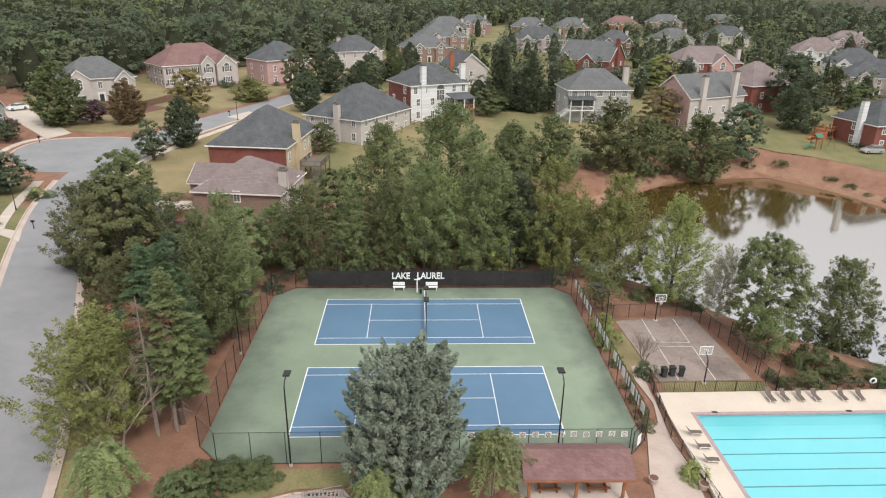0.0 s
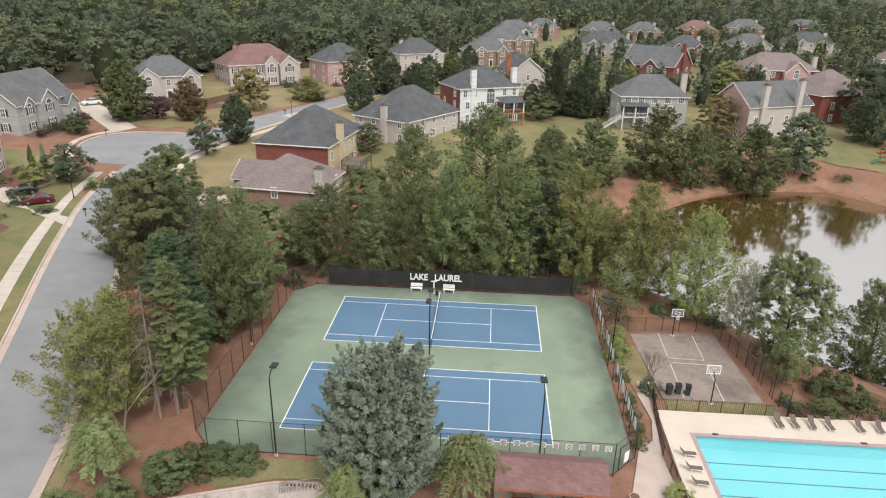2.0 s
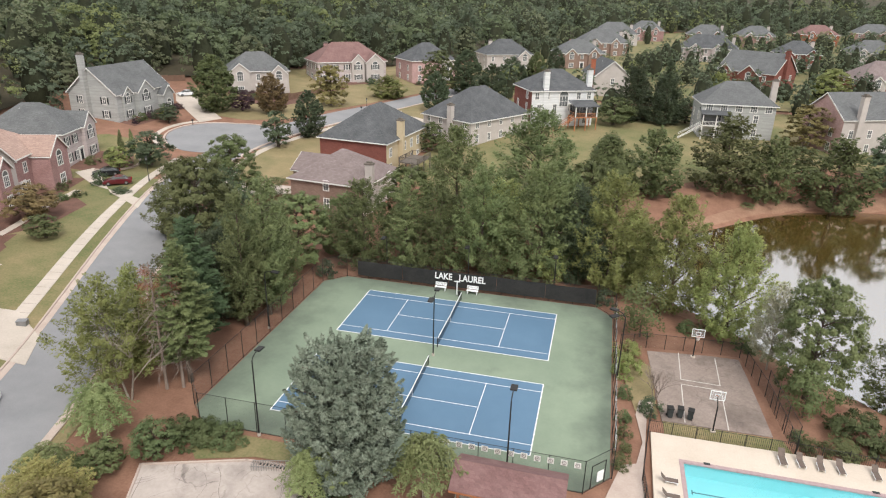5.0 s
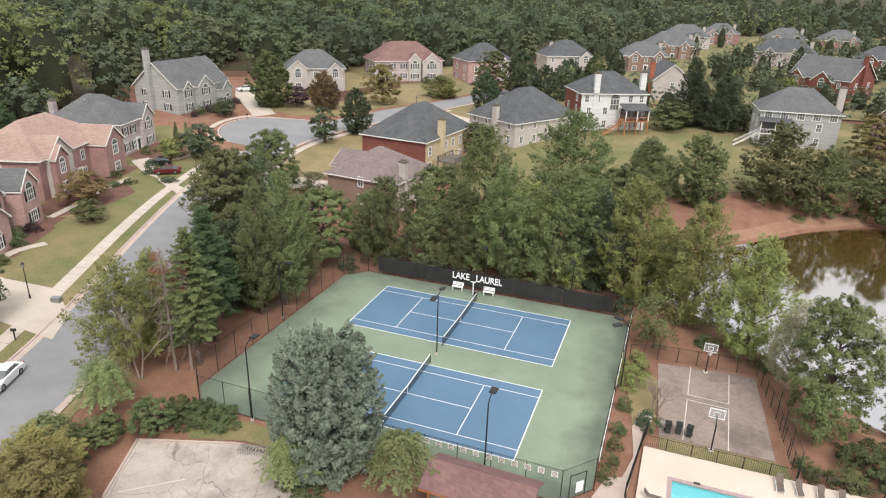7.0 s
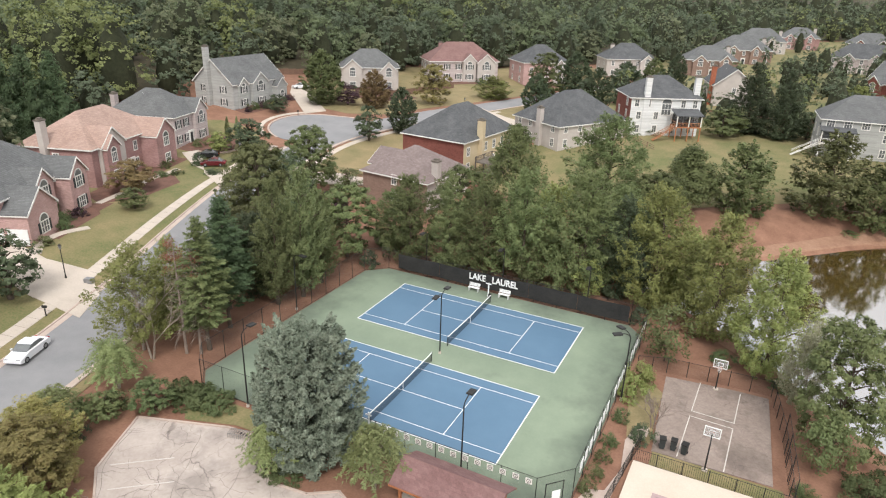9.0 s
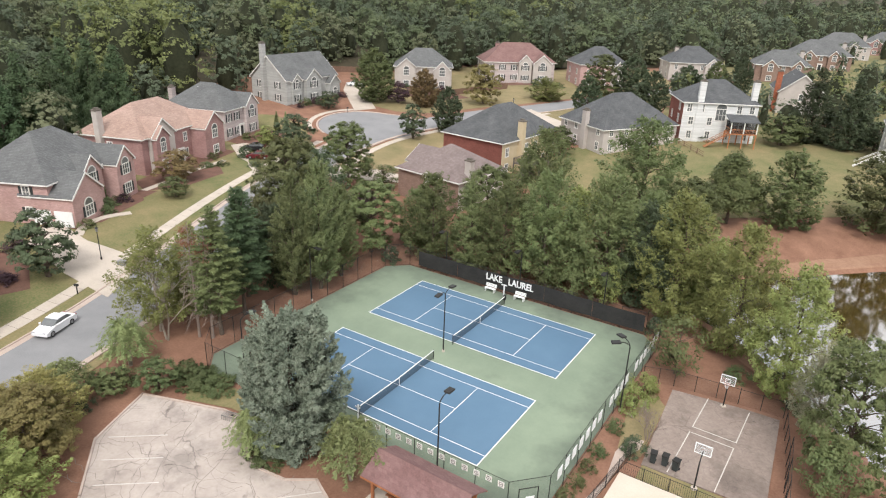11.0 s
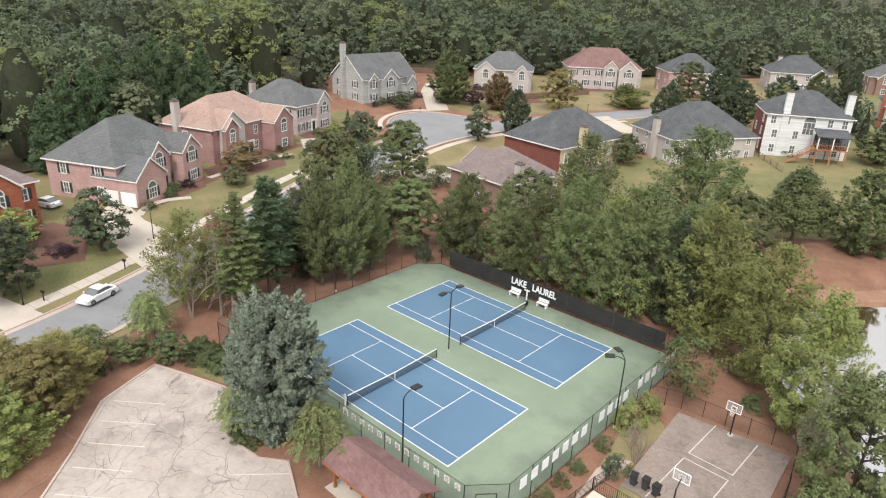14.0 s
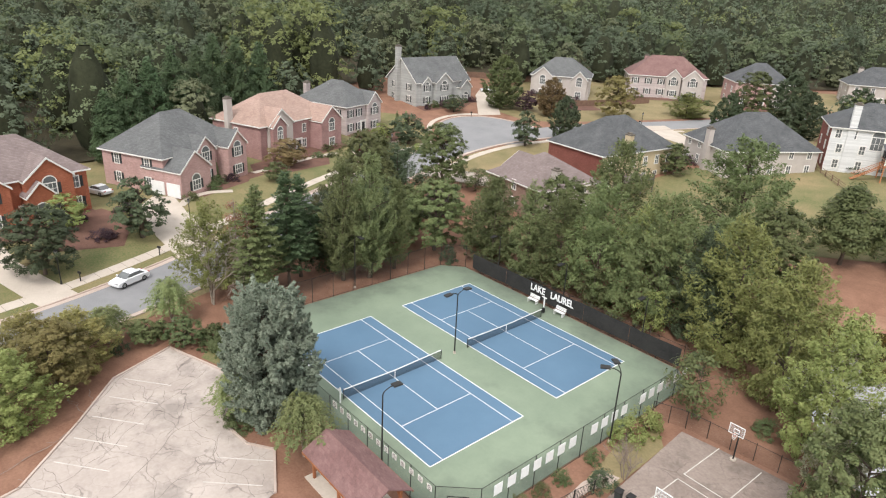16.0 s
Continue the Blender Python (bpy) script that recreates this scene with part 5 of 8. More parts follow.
# the west side of the street
house(-58.6, -19.2, 101, 17, 12, 6.4, "orange-red brick house with white trim and black shutters", "brick_orange", "roof_brown", gables=((3.0, 6.2, 1.2, 6.4, "brick_orange"), (1.4, 3.4, 1.9, 4.4, "brick_orange"), (-4.5, 5.0, 1.4, 6.0, "brick_orange")),
      shutters="shutter", corner=(1, -1), wins={"F": 5, "R": 2})
h2 = house(-59.5, -8.2, 115, 17.5, 13, 6.0, "pink brick house with a grey shingle roof and garage", "brick_pink", "roof_grey", gables=((-5.5, 6.4, 3.4, 4.3, "brick_pink"), (-0.4, 4.4, 0.9, 5.9, "brick_pink"), (5.6, 4.6, 2.4, 6.0, "brick_pink")),
           shutters="shutter", corner=(-1, -1), wins={"F": 6, "L": 2}, pitch=0.8)
for u in (-0.4, 2.8):
    bm = box(B(), 0, -0.06, 0.02, 2.7, 0.1, 2.2)
    for i in range(3):
        box(bm, 0, -0.115, 0.55 * (i + 1), 2.7, 0.02, 0.04)
    part("garage_door", bm, "white", h2, "white panelled garage door", m=on_face("L", 17.5, 13, u + 8.0 - 2.5, 0))
house(-71.5, 14.2, 108, 20.5, 13, 6.6, "mauve brick house with a tan shingle roof", "brick_mauve", "roof_tan", gables=((-5.4, 6.4, 0.7, 6.7, "stucco_cream"), (-6.6, 3.6, 1.5, 6.5, "brick_mauve"), (6.6, 6.2, 3.2, 6.2, "brick_mauve")),
      chimneys=((-10.6, 1.5, 10.9, "stucco_cream", "L", -1.5),), corner=(-1, -1), wins={"F": 6, "L": 1}, pitch=0.7)
house(-79.5, 38.6, 106, 11.5, 15, 6.4, "pale pink siding house with a grey hip roof", "siding_pale", "roof_grey", gables=((3.2, 4.6, 0.8, 6.6, "siding_pale"),), shutters="shutter",
      chimneys=((-2, 7.8, 9.6, "siding_pale", "B", 2),), corner=(-1, -1), wins={"F": 4, "L": 3})
house(-91.5, 68.0, 90, 18.5, 12.5, 6.4, "grey siding house with steep gables and a tall chimney", "siding_grey", "roof_grey", form="gable", pitch=0.85, axis="x", gables=((-6.0, 3.2, 0.5, 6.0, "siding_grey"), (-0.6, 5.4, 1.2, 6.2, "siding_grey"), (7.0, 3.8, 1.6, 4.6, "siding_grey")),
      shutters="shutter", chimneys=((-9.8, 1.0, 14.6, "siding_grey", "L", -1.0),), corner=(-1, -1), wins={"F": 6, "L": 2})
# beyond the turning circle
house(-85, 119, 34, 17, 12, 6.4, "pale stucco house with white gables and grey roof", "stucco_cream", "roof_grey", gables=((-5.0, 5.4, 1.2, 6.4, "stucco_cream"), (5.6, 4.6, 1.4, 5.8, "stucco_cream")), wins={"F": 5, "R": 2})
house(-70, 151, 40, 23, 14, 6.4, "pale brick house with a red-brown shingle roof", "siding_pale", "roof_red", gables=((1.5, 4.2, 1.2, 6.6, "stucco_cream"), (7.0, 6.0, 2.0, 6.2, "stucco_cream")), shutters="shutter", chimneys=((-6, 2, 11.4, "brick_mauve", "", 0),), wins={"F": 6, "L": 3, "R": 2})
house(-46, 163, 42, 16, 13, 7.2, "pink brick house with a grey hip roof", "brick_pink", "roof_dark", gables=((4.5, 4.2, 0.8, 6.0, "stucco_cream"),), wins={"F": 3, "L": 2, "R": 2})
house(-25, 200, 30, 18, 13, 6.2, "cream house with a dark roof behind trees", "stucco_cream", "roof_dark", gables=((5.5, 5.0, 1.2, 5.6, "stucco_cream"),), chimneys=((-5, 2, 10.5, "stucco_cream", "", 0),))
# inside the bend
house(-30.6, 68.8, -7, 14.5, 20, 6.8, "red brick and tan stucco house with a big charcoal roof", "brick_red", "roof_dark", pitch=0.72, faces={"R": "stucco_tan"}, door="",
      chimneys=((7.6, -4.2, 10.2, "stucco_tan", "R", -4.2),), wins={"R": 6, "F": 0, "L": 3, "B": 2})
h7 = house(-28.2, 45.8, -7, 13.8, 13, 5.4, "low brick house with a weathered brown hip roof", "brick_brown", "roof_brown", pitch=0.62, faces={"R": "stucco_cream"}, door="", chimneys=((6.6, -3.4, 8.4, "stucco_cream", "R", -3.4),), wins={"F": 1, "R": 2})
part("wing", box(B(), -6.4, 3.4, -0.3, 8.0, 7.4, 5.3), "brick_brown", h7)
gable_roof(h7, -6.4, 3.4, 8.0, 7.4, 5.0, 0.6, 0.35, "roof_brown", "brick_brown", "x")
house(-14.2, 93.0, -31, 15, 20, 5.4, "tan stucco house with a large dark shingle roof", "stucco_cream", "roof_dark", pitch=0.78, door="", chimneys=((1.6, -10.4, 8.4, "stucco_cream", "F", 1.6),), wins={"F": 4, "R": 5, "L": 3})
h9 = house(-2.4, 100.5, 27, 16, 12.5, 8.8, "white back of a tall house with brick side and porch", "siding_white", "roof_dark", pitch=0.66, faces={"L": "brick_red"}, door="", corner=(-1, -1), chimneys=((-4.5, -6.0, 13.2, "siding_white", "", 0), (7.0, -5.0, 13.4, "siding_white", "", 0)),
           wins={"F": 4, "R": 2, "L": 2})
for k in (0, 1, 4, 5):
    window(h9, on_face("F", 16, 12.5, -8 + 16 * (k + 0.5) / 6, 7.5), 1.05, 1.5)
window(h9, on_face("F", 16, 12.5, 0.2, 6.2), 2.2, 2.4, arched=True)
window(h9, on_face("L", 16.06, 12.5, 3.2, 7.5), 1.3, 1.8)
house(14, 158, 15, 11, 16, 6.2, "cream house with a brick chimney and arched window", "stucco_cream", "roof_dark", form="gable", axis="y", pitch=0.8, chimneys=((-5.8, -6, 11.0, "brick_orange", "", 0),), wins={"F": 1, "R": 3}, door="")
hk = house(44.0, 109, 4, 16, 11, 7.8, "pale grey siding house with a screened back porch", "siding_grey", "roof_grey", pitch=0.78, flat=0.0, door="", chimneys=((8.6, 1, 12.6, "stucco_cream", "R", 1),), wins={"F": 2, "L": 2})
for k in range(5):
    window(hk, on_face("F", 16, 11, -8 + 16 * (k + 0.5) / 5, 7.0), 1.5, 1.5)
house(63.2, 93.5, 24, 18, 12, 8.0, "pale back of a house with brick side and two chimneys", "stucco_cream", "roof_grey", form="gable", axis="x", pitch=0.75, faces={"L": "brick_pink"}, side_wall="brick_pink", door="", corner=(-1, -1),
      chimneys=((-5.5, -6.3, 12.6, "stucco_cream", "", 0), (4.5, -6.3, 13.4, "stucco_cream", "", 0)), wins={"F": 4, "L": 2, "R": 2})
house(93, 124, 22, 16, 14, 7.4, "dark red brick house with a brown hip roof", "brick_red", "roof_brown", door="", chimneys=((7.0, -2, 11.6, "stucco_cream", "", 0),), wins={"F": 2, "R": 2})
house(100, 178, 8, 24, 13, 6.2, "brick house with a tan roof and white gables", "brick_red", "roof_brown", gables=((4.0, 8.0, 1.5, 5.6, "brick_pink"), (-7.0, 5.0, 1.0, 5.2, "stucco_cream")), chimneys=((11.8, -4, 10.5, "stucco_cream", "", 0),), door="")
house(62, 182, -38, 19, 14, 6.6, "red brick house with steep gables", "brick_red", "roof_grey", form="gable", axis="x", pitch=0.8, gables=((-6.6, 4.6, 1.2, 6.2, "brick_red"), (2.0, 6.5, 2.0, 5.8, "brick_red")), chimneys=((9.9, -1.5, 13.4, "brick_red", "R", -1.5),), wins={"F": 3, "R": 2})
house(106, 86, 12, 17, 12, 5.8, "dark red brick house with white garage door and chimney", "brick_red", "roof_dark", chimneys=((-9.0, -2, 10.5, "siding_white", "", 0),), garage=(2.2,), wins={"F": 4, "L": 1})
for x, y, yaw, w, d, wall, roof, lab in ((32, 340, 5, 18, 12, "brick_mauve", "roof_grey", "far brick house with grey gables"), (62, 324, 0, 19, 12, "brick_red", "roof_grey", "far red brick house with a grey roof"), (86, 327, 8, 18, 12, "brick_mauve", "roof_grey", "far brick house with steep gables"),
                                        (121, 350, 5, 19, 12, "brick_orange", "roof_red", "far red brick house with a reddish roof"), (155, 372, 0, 20, 12, "brick_mauve", "roof_grey", "far brick house below the woods"), (193, 380, -5, 20, 12, "brick_red", "roof_grey", "far brick house below the woods"),
                                        (10, 262, 15, 22, 14, "brick_brown", "roof_grey", "brick house with several grey roofs"), (15, 310, 10, 22, 14, "stucco_cream", "roof_grey", "far pale house with grey roofs"), (55, 256, -10, 24, 13, "siding_pale", "roof_dark", "white house with a dark roof"),
                                        (88, 246, 0, 16, 12, "brick_red", "roof_dark", "far red brick house with white gables"), (120, 262, 0, 18, 12, "stucco_cream", "roof_grey", "far pale house among trees"), (155, 282, -5, 20, 12, "stucco_cream", "roof_dark", "far house with a dark roof"),
                                        (166, 219, -15, 19, 13, "siding_white", "roof_brown", "white house with a brown roof among trees"), (144, 148, -20, 19, 13, "stucco_cream", "roof_dark", "pale house with dark roof and chimneys"), (157, 180, -20, 18, 13, "siding_white", "roof_dark", "pale house with a dark roof"),
                                        (2, 216, 20, 18, 12, "brick_brown", "roof_grey", "brick house with a grey roof among trees"), (205, 262, -10, 18, 12, "brick_mauve", "roof_brown", "far brick house among trees")):
    house(x, y, yaw, w, d, 6.0, lab, wall, roof, gables=((-4.5, 5.0, 1.2, 5.6, wall), (4.5, 4.2, 1.0, 5.8, wall)), wins={"F": 5, "L": 2, "R": 2}, chimneys=((w / 2 - 2, 2, 10.3, "stucco_cream", "", 0),))

# back porches and decks
def deck(x, y, yaw, w, d, z, label, stain, roofed):
    k = thing("back_deck", pose(x, y, land(x, y), 0, 0, yaw), label, "deck", "back decks")
    part("floor", box(B(), 0, 0, z - 0.2, w, d, 0.2), stain, k)
    for i in (-1, 0, 1):
        for j in (-1, 1):
            part("post", box(B(), i * (w / 2 - 0.1), j * (d / 2 - 0.1), -0.5, 0.2, 0.2, z + 0.5 + (0 if roofed else 0.9)), stain, k)
            if roofed:
                part("upper_post", box(B(), i * (w / 2 - 0.1), j * (d / 2 - 0.1), z, 0.2, 0.2, 2.45), "trim", k, "white porch post")
    for j in (-1, 1):
        part("rail", box(B(), 0, j * (d / 2 - 0.1), z + 0.85, w, 0.08, 0.08), stain, k)
        for i in range(int(w / 0.3)):
            part("baluster", box(B(), -w / 2 + 0.15 + 0.3 * i, j * (d / 2 - 0.1), z, 0.05, 0.05, 0.85), stain, k)
    for s in (-1, 1):
        part("rail", box(B(), s * (w / 2 - 0.1), 0, z + 0.85, 0.08, d, 0.08), stain, k)
    if roofed:
        bm = B()
        slab(bm, (-w / 2 - 0.3, -d / 2 - 0.3, z + 2.4), (w / 2 + 0.3, -d / 2 - 0.3, z + 2.4), (w / 2 + 0.3, d / 2, z + 3.3), (-w / 2 - 0.3, d / 2, z + 3.3), 0.15)
        part("roof", bm, "roof_dark", k)
        part("screen", box(B(), 0, 0, z + 0.05, w - 0.3, d - 0.3, 2.2), "net", k, "dark insect screen")
    bm = B()
    n = max(3, int(z / 0.19))
    for i in range(n):
        box(bm, -w / 2 - 0.5 - 0.28 * i, -d / 2 + 0.6, z - 0.2 - (z / n) * i, 0.3, 1.1, 0.05)
    for s in (0.05, 1.15):
        tube(bm, (-w / 2, -d / 2 + s, z - 0.2), (-w / 2 - 0.28 * n - 0.3, -d / 2 + s, 0), 0.07, 0.07, 5)
        tube(bm, (-w / 2, -d / 2 + s, z + 0.75), (-w / 2 - 0.28 * n - 0.3, -d / 2 + s, 0.95), 0.05, 0.05, 5)
    part("stairs", bm, stain, k, "open timber stairs")


deck(9.8, 102.8, 27, 5.6, 4.0, 3.2, "screened porch on red timber posts with stairs", "wood_orange", True)
deck(-20.0, 61.5, 83, 6.5, 4.0, 3.0, "dark timber deck with stairs behind the house", "wood_grey", False)
deck(39.5, 102.8, 4, 6.0, 4.0, 3.2, "white screened porch with arched openings", "trim", True)
deck(95.5, 90, 12, 4.5, 3.5, 1.8, "red timber deck behind the brick house", "wood_red", False)


# ---- cars ----
def car(x, y, rz, paint, label, lift=0.09, suv=False):
    c = thing("car", pose(x, y, land(x, y) + lift, 0, 0, rz), label, "car", "parked cars")
    hgt = 1.0 if not suv else 1.15
    prof = [(-2.3, 0.35), (-2.35, 0.75), (-2.1, hgt - 0.06), (-1.0, hgt + 0.02), (1.0, hgt), (2.05, hgt - 0.22), (2.32, 0.68), (2.3, 0.35), (1.85, 0.22), (-1.85, 0.22)]
    def hull(profile, half, taper):
        bm = B()
        rows = []
        for k, s in ((-half, taper), (-half * 0.82, 1.0), (half * 0.82, 1.0), (half, taper)):
            rows.append([bm.verts.new((px_ * (1 if abs(k) < half else 0.97), k, zz if abs(k) < half else 0.22 + (zz - 0.22) * s)) for px_, zz in profile])
        n = len(profile)
        for a, b in zip(rows, rows[1:]):
            for i in range(n):
                bm.faces.new((a[i], b[i], b[(i + 1) % n], a[(i + 1) % n]))
        bm.faces.new(rows[0])
        bm.faces.new(rows[-1][::-1])
        bmesh.ops.recalc_face_normals(bm, faces=bm.faces[:])
        return bm
    part("body", hull(prof, 0.92, 0.9), paint, c, smooth=False)
    top = 1.46 if not suv else 1.72
    cab = [(-1.75 if not suv else -2.1, hgt - 0.05), (-1.05 if not suv else -1.75, top - 0.06), (-0.3, top), (0.35, top - 0.05), (1.15, hgt - 0.04)]
    part("cabin", hull(cab, 0.78, 0.97), "glass", c, "dark car windows")
    roof = [(-1.0 if not suv else -1.7, top - 0.03), (-0.3, top + 0.025), (0.33, top - 0.02), (0.3, top - 0.06), (-0.98, top - 0.08)]
    part("roof", hull(roof, 0.74, 1.0), paint, c)
    for px_ in (-1.4, 1.42):
        for s in (-1, 1):
            wl = part("wheel", tube(B(), (px_, s * 0.70, 0.32), (px_, s * 0.935, 0.32), 0.33, 0.33, 16), "rubber", c)
            part("rim", tube(B(), (px_, s * 0.93, 0.32), (px_, s * 0.945, 0.32), 0.21, 0.2, 10), "grey_metal", wl, "grey alloy rim")
    for s in (-1, 1):
        part("headlight", box(B(), 2.2, s * 0.62, 0.6, 0.18, 0.38, 0.14), "grey_metal", c, "clear headlight")
        part("tail_light", box(B(), -2.24, s * 0.66, 0.72, 0.16, 0.34, 0.16), "lamp_red", c, "red tail light")
        part("mirror", box(B(), 0.85, s * 0.98, hgt - 0.02, 0.2, 0.16, 0.13), paint, c)


car(-35.75, -21.3, -68, "car_white", "white sedan parked along the kerb")
car(-66.3, 35.2, 215, "car_red", "maroon sedan parked on a driveway", 0.14)
car(-71.5, 38.8, 220, "car_dark", "black sedan parked beside a house", 0.14)
car(-65.6, -16.4, 205, "car_white", "white car parked beside a house", 0.1)
car(98.5, 77.5, 180, "car_silver", "silver car parked on the lawn drive", 0.08, True)
car(-93, 96, 235, "car_white", "white car at the end of a driveway", 0.14)


# ---- plants ----
def leaf_mesh(name, c, axis, out, length, width, material):
    """Small pointed leaves: c centres, axis the long way, out the side that shows."""
    k = len(c)
    out = out / (np.linalg.norm(out, axis=1, keepdims=True) + 1e-9)
    axis = axis - out * (axis * out).sum(1, keepdims=True) * 0.8
    axis /= np.linalg.norm(axis, axis=1, keepdims=True) + 1e-9
    side = np.cross(axis, out)
    side /= np.linalg.norm(side, axis=1, keepdims=True) + 1e-9
    L, W = (length * axis.T).T if np.ndim(length) else axis * length, (width * side.T).T if np.ndim(width) else side * width
    v = np.empty((k, 3, 3))
    v[:, 0], v[:, 1], v[:, 2] = c - L * 0.42 - W * 0.5, c - L * 0.3 + W * 0.5, c + L * 0.58
    me = bpy.data.meshes.new(name)
    me.vertices.add(3 * k)
    me.vertices.foreach_set("co", v.reshape(-1))
    me.loops.add(3 * k)
    me.loops.foreach_set("vertex_index", np.arange(3 * k, dtype=np.int32))
    me.polygons.add(k)
    me.polygons.foreach_set("loop_start", np.arange(0, 3 * k, 3, dtype=np.int32))
    me.update(calc_edges=True)
    me.materials.append(M[material])
    return me


def crown_points(rs, shape, clumps, per, clump_r, shell=0.72):
    """Leaf centres gathered in clumps near the skin of a crown of height 1 and radius 1 at its widest. shape(t): radius at height t."""
    cs, outs = [], []
    i = 0
    lump = rs.uniform(0, 6.28, 6)
    while i < clumps:
        t = rs.rand()
        r = shape(t)
        if rs.rand() > r ** 1.1 + 0.12:
            continue
        a = rs.uniform(0, 2 * np.pi)
        wob = 1 + 0.16 * np.sin(3 * a + lump[0] + 5 * t) + 0.12 * np.sin(5 * a + lump[1] - 8 * t)
        q = (shell + (1 - shell) * rs.rand() ** 0.6) if rs.rand() > 0.22 else rs.uniform(0.15, shell)
        cs.append((r * wob * q * np.cos(a), r * wob * q * np.sin(a), t))
        i += 1
    cs = np.array(cs)
    return cs


def leafy(name, seed, height, radius, shape, clumps, per, clump_r, leaf, material, base=0.22, up=0.25, flatten=0.75, spray=0.0, ratio=0.6):
    """A crown mesh: clumps of leaves; returns mesh and clump centres."""
    rs = np.random.RandomState(seed)
    cs = crown_points(rs, shape, clumps, per, clump_r)
    z0 = base * height
    world_c = np.c_[cs[:, 0] * radius, cs[:, 1] * radius, z0 + cs[:, 2] * (height - z0)]
    size = rs.uniform(0.65, 1.3, clumps)
    p = np.repeat(world_c, per, 0)
    d = rs.normal(size=(clumps * per, 3))
    d /= np.linalg.norm(d, axis=1, keepdims=True)
    d *= (rs.rand(clumps * per, 1) ** 0.4)
    d[:, 2] *= flatten
    off = d * clump_r * np.repeat(size, per)[:, None]
    p = p + off
    mid = np.array([0, 0, z0 + 0.4 * (height - z0)])
    out = p - mid
    out /= np.linalg.norm(out, axis=1, keepdims=True)
    nrm = 0.55 * out + 0.8 * d + rs.normal(size=p.shape) * 0.28
    nrm[:, 2] += up + 0.3
    ax = rs.normal(size=p.shape) + spray * out
    ax[:, 2] -= 0.3
    k = len(p)
    L = leaf * rs.uniform(0.7, 1.4, k)
    return leaf_mesh(name, p, ax, nrm, L, L * ratio, material), world_c


def trunk_bm(seed, height, r, centres, limbs=9, base=0.22, lean=0.3):
    rs = random.Random(seed)
    bm = B()
    pts = [Vector((0, 0, -0.4))]
    n = 7
    for i in range(1, n + 1):
        pts.append(Vector((lean * noise.noise((i * 0.5, seed, 0)), lean * noise.noise((i * 0.5, seed, 9)), height * 0.85 * i / n)))
    for i in range(n):
        tube(bm, pts[i], pts[i + 1], r * (1 - 0.85 * i / n) * (1.35 if i == 0 else 1), r * (1 - 0.85 * (i + 1) / n), 7, False)
    picks = rs.sample(range(len(centres)), min(limbs, len(centres)))
    for k in picks:
        c = Vector(centres[k])
        z = max(base * height * 0.8, c.z - 0.55 * math.hypot(c.x, c.y))
        s = Vector((0, 0, min(z, height * 0.75)))
        mid = s.lerp(c, 0.5) + Vector((0, 0, 0.25))
        rr = r * 0.38
        tube(bm, s, mid, rr, rr * 0.6, 5, False)
        tube(bm, mid, c, rr * 0.6, rr * 0.2, 5, False)
    return bm


def oval(t):
    return math.sin(math.pi * min(1, max(0, t * 0.93 + 0.05))) ** 0.62


def egg(t):
    return (math.sin(math.pi * (0.06 + 0.94 * t ** 0.8))) ** 0.7 if 0 < t < 1 else 0.1


def spire(t):
    return max(0.04, (1 - t) ** 0.75 * min(1, 0.55 + t * 4))


def dome(t):
    return max(0.05, (1 - t ** 2.2) ** 0.5)


def tall_oval(t):
    return math.sin(math.pi * (0.12 + 0.86 * t)) ** 0.8


def cone_oval(t):
    return max(0.06, (1 - t) ** 0.55 * min(1.0, 0.5 + 1.9 * t))


KINDS = {}


def kind_of_tree(key, label, seed, height, radius, shape, clumps, per, clump_r, leaf, material, bark="bark", trunk=0.22, base=0.22, limbs=10, name="tree", **more):
    crown, centres = leafy("crown", seed, height, radius, shape, clumps, per, clump_r, leaf, material, base, **more)
    KINDS[key] = (data_of(trunk_bm(seed, height, trunk, centres, limbs, base), "trunk", bark, True), crown, height, radius, label, name)


kind_of_tree("oak", "broad leafy tree with a ragged green crown", 11, 12, 4.6, oval, 170, 96, 0.98, 0.35, "leaf_oak", trunk=0.24)
kind_of_tree("oak2", "broad leafy tree with a ragged green crown", 12, 12, 4.4, cone_oval, 170, 96, 0.98, 0.35, "leaf_oak", trunk=0.24)
kind_of_tree("oak3", "tall leafy tree with an open green crown", 13, 13, 4.2, cone_oval, 165, 96, 0.98, 0.35, "leaf_oak", trunk=0.22, base=0.16)
kind_of_tree("airy", "slender tree with thin light foliage", 14, 11, 3.6, tall_oval, 120, 84, 0.9, 0.27, "leaf_light", trunk=0.17, base=0.2, limbs=26)
kind_of_tree("pear", "dense egg-shaped street tree on grass", 15, 10, 3.2, egg, 220, 66, 0.72, 0.34, "leaf_dark", trunk=0.2, base=0.12)
kind_of_tree("round", "small dense round garden tree", 16, 6, 2.5, oval, 90, 60, 0.65, 0.26, "leaf_dark", trunk=0.14, base=0.25)
kind_of_tree("spire", "tall dense pointed evergreen", 17, 13, 3.3, spire, 250, 64, 0.8, 0.36, "leaf_conifer", trunk=0.2, base=0.04, spray=0.9, ratio=0.4)
kind_of_tree("pine", "tall feathery evergreen with layered boughs", 18, 15, 3.8, lambda t: max(0.06, (1 - t) ** 0.6 * (0.7 + 0.3 * math.sin(t * 30))), 180, 105, 0.78, 0.33, "leaf_conifer", trunk=0.22, base=0.12, spray=1.2, ratio=0.34, flatten=0.5)
kind_of_tree("shrub", "rounded evergreen shrub in mulch", 19, 1.5, 1.0, dome, 56, 34, 0.27, 0.13, "leaf_shrub", trunk=0.05, base=0.0, limbs=4, name="shrub")
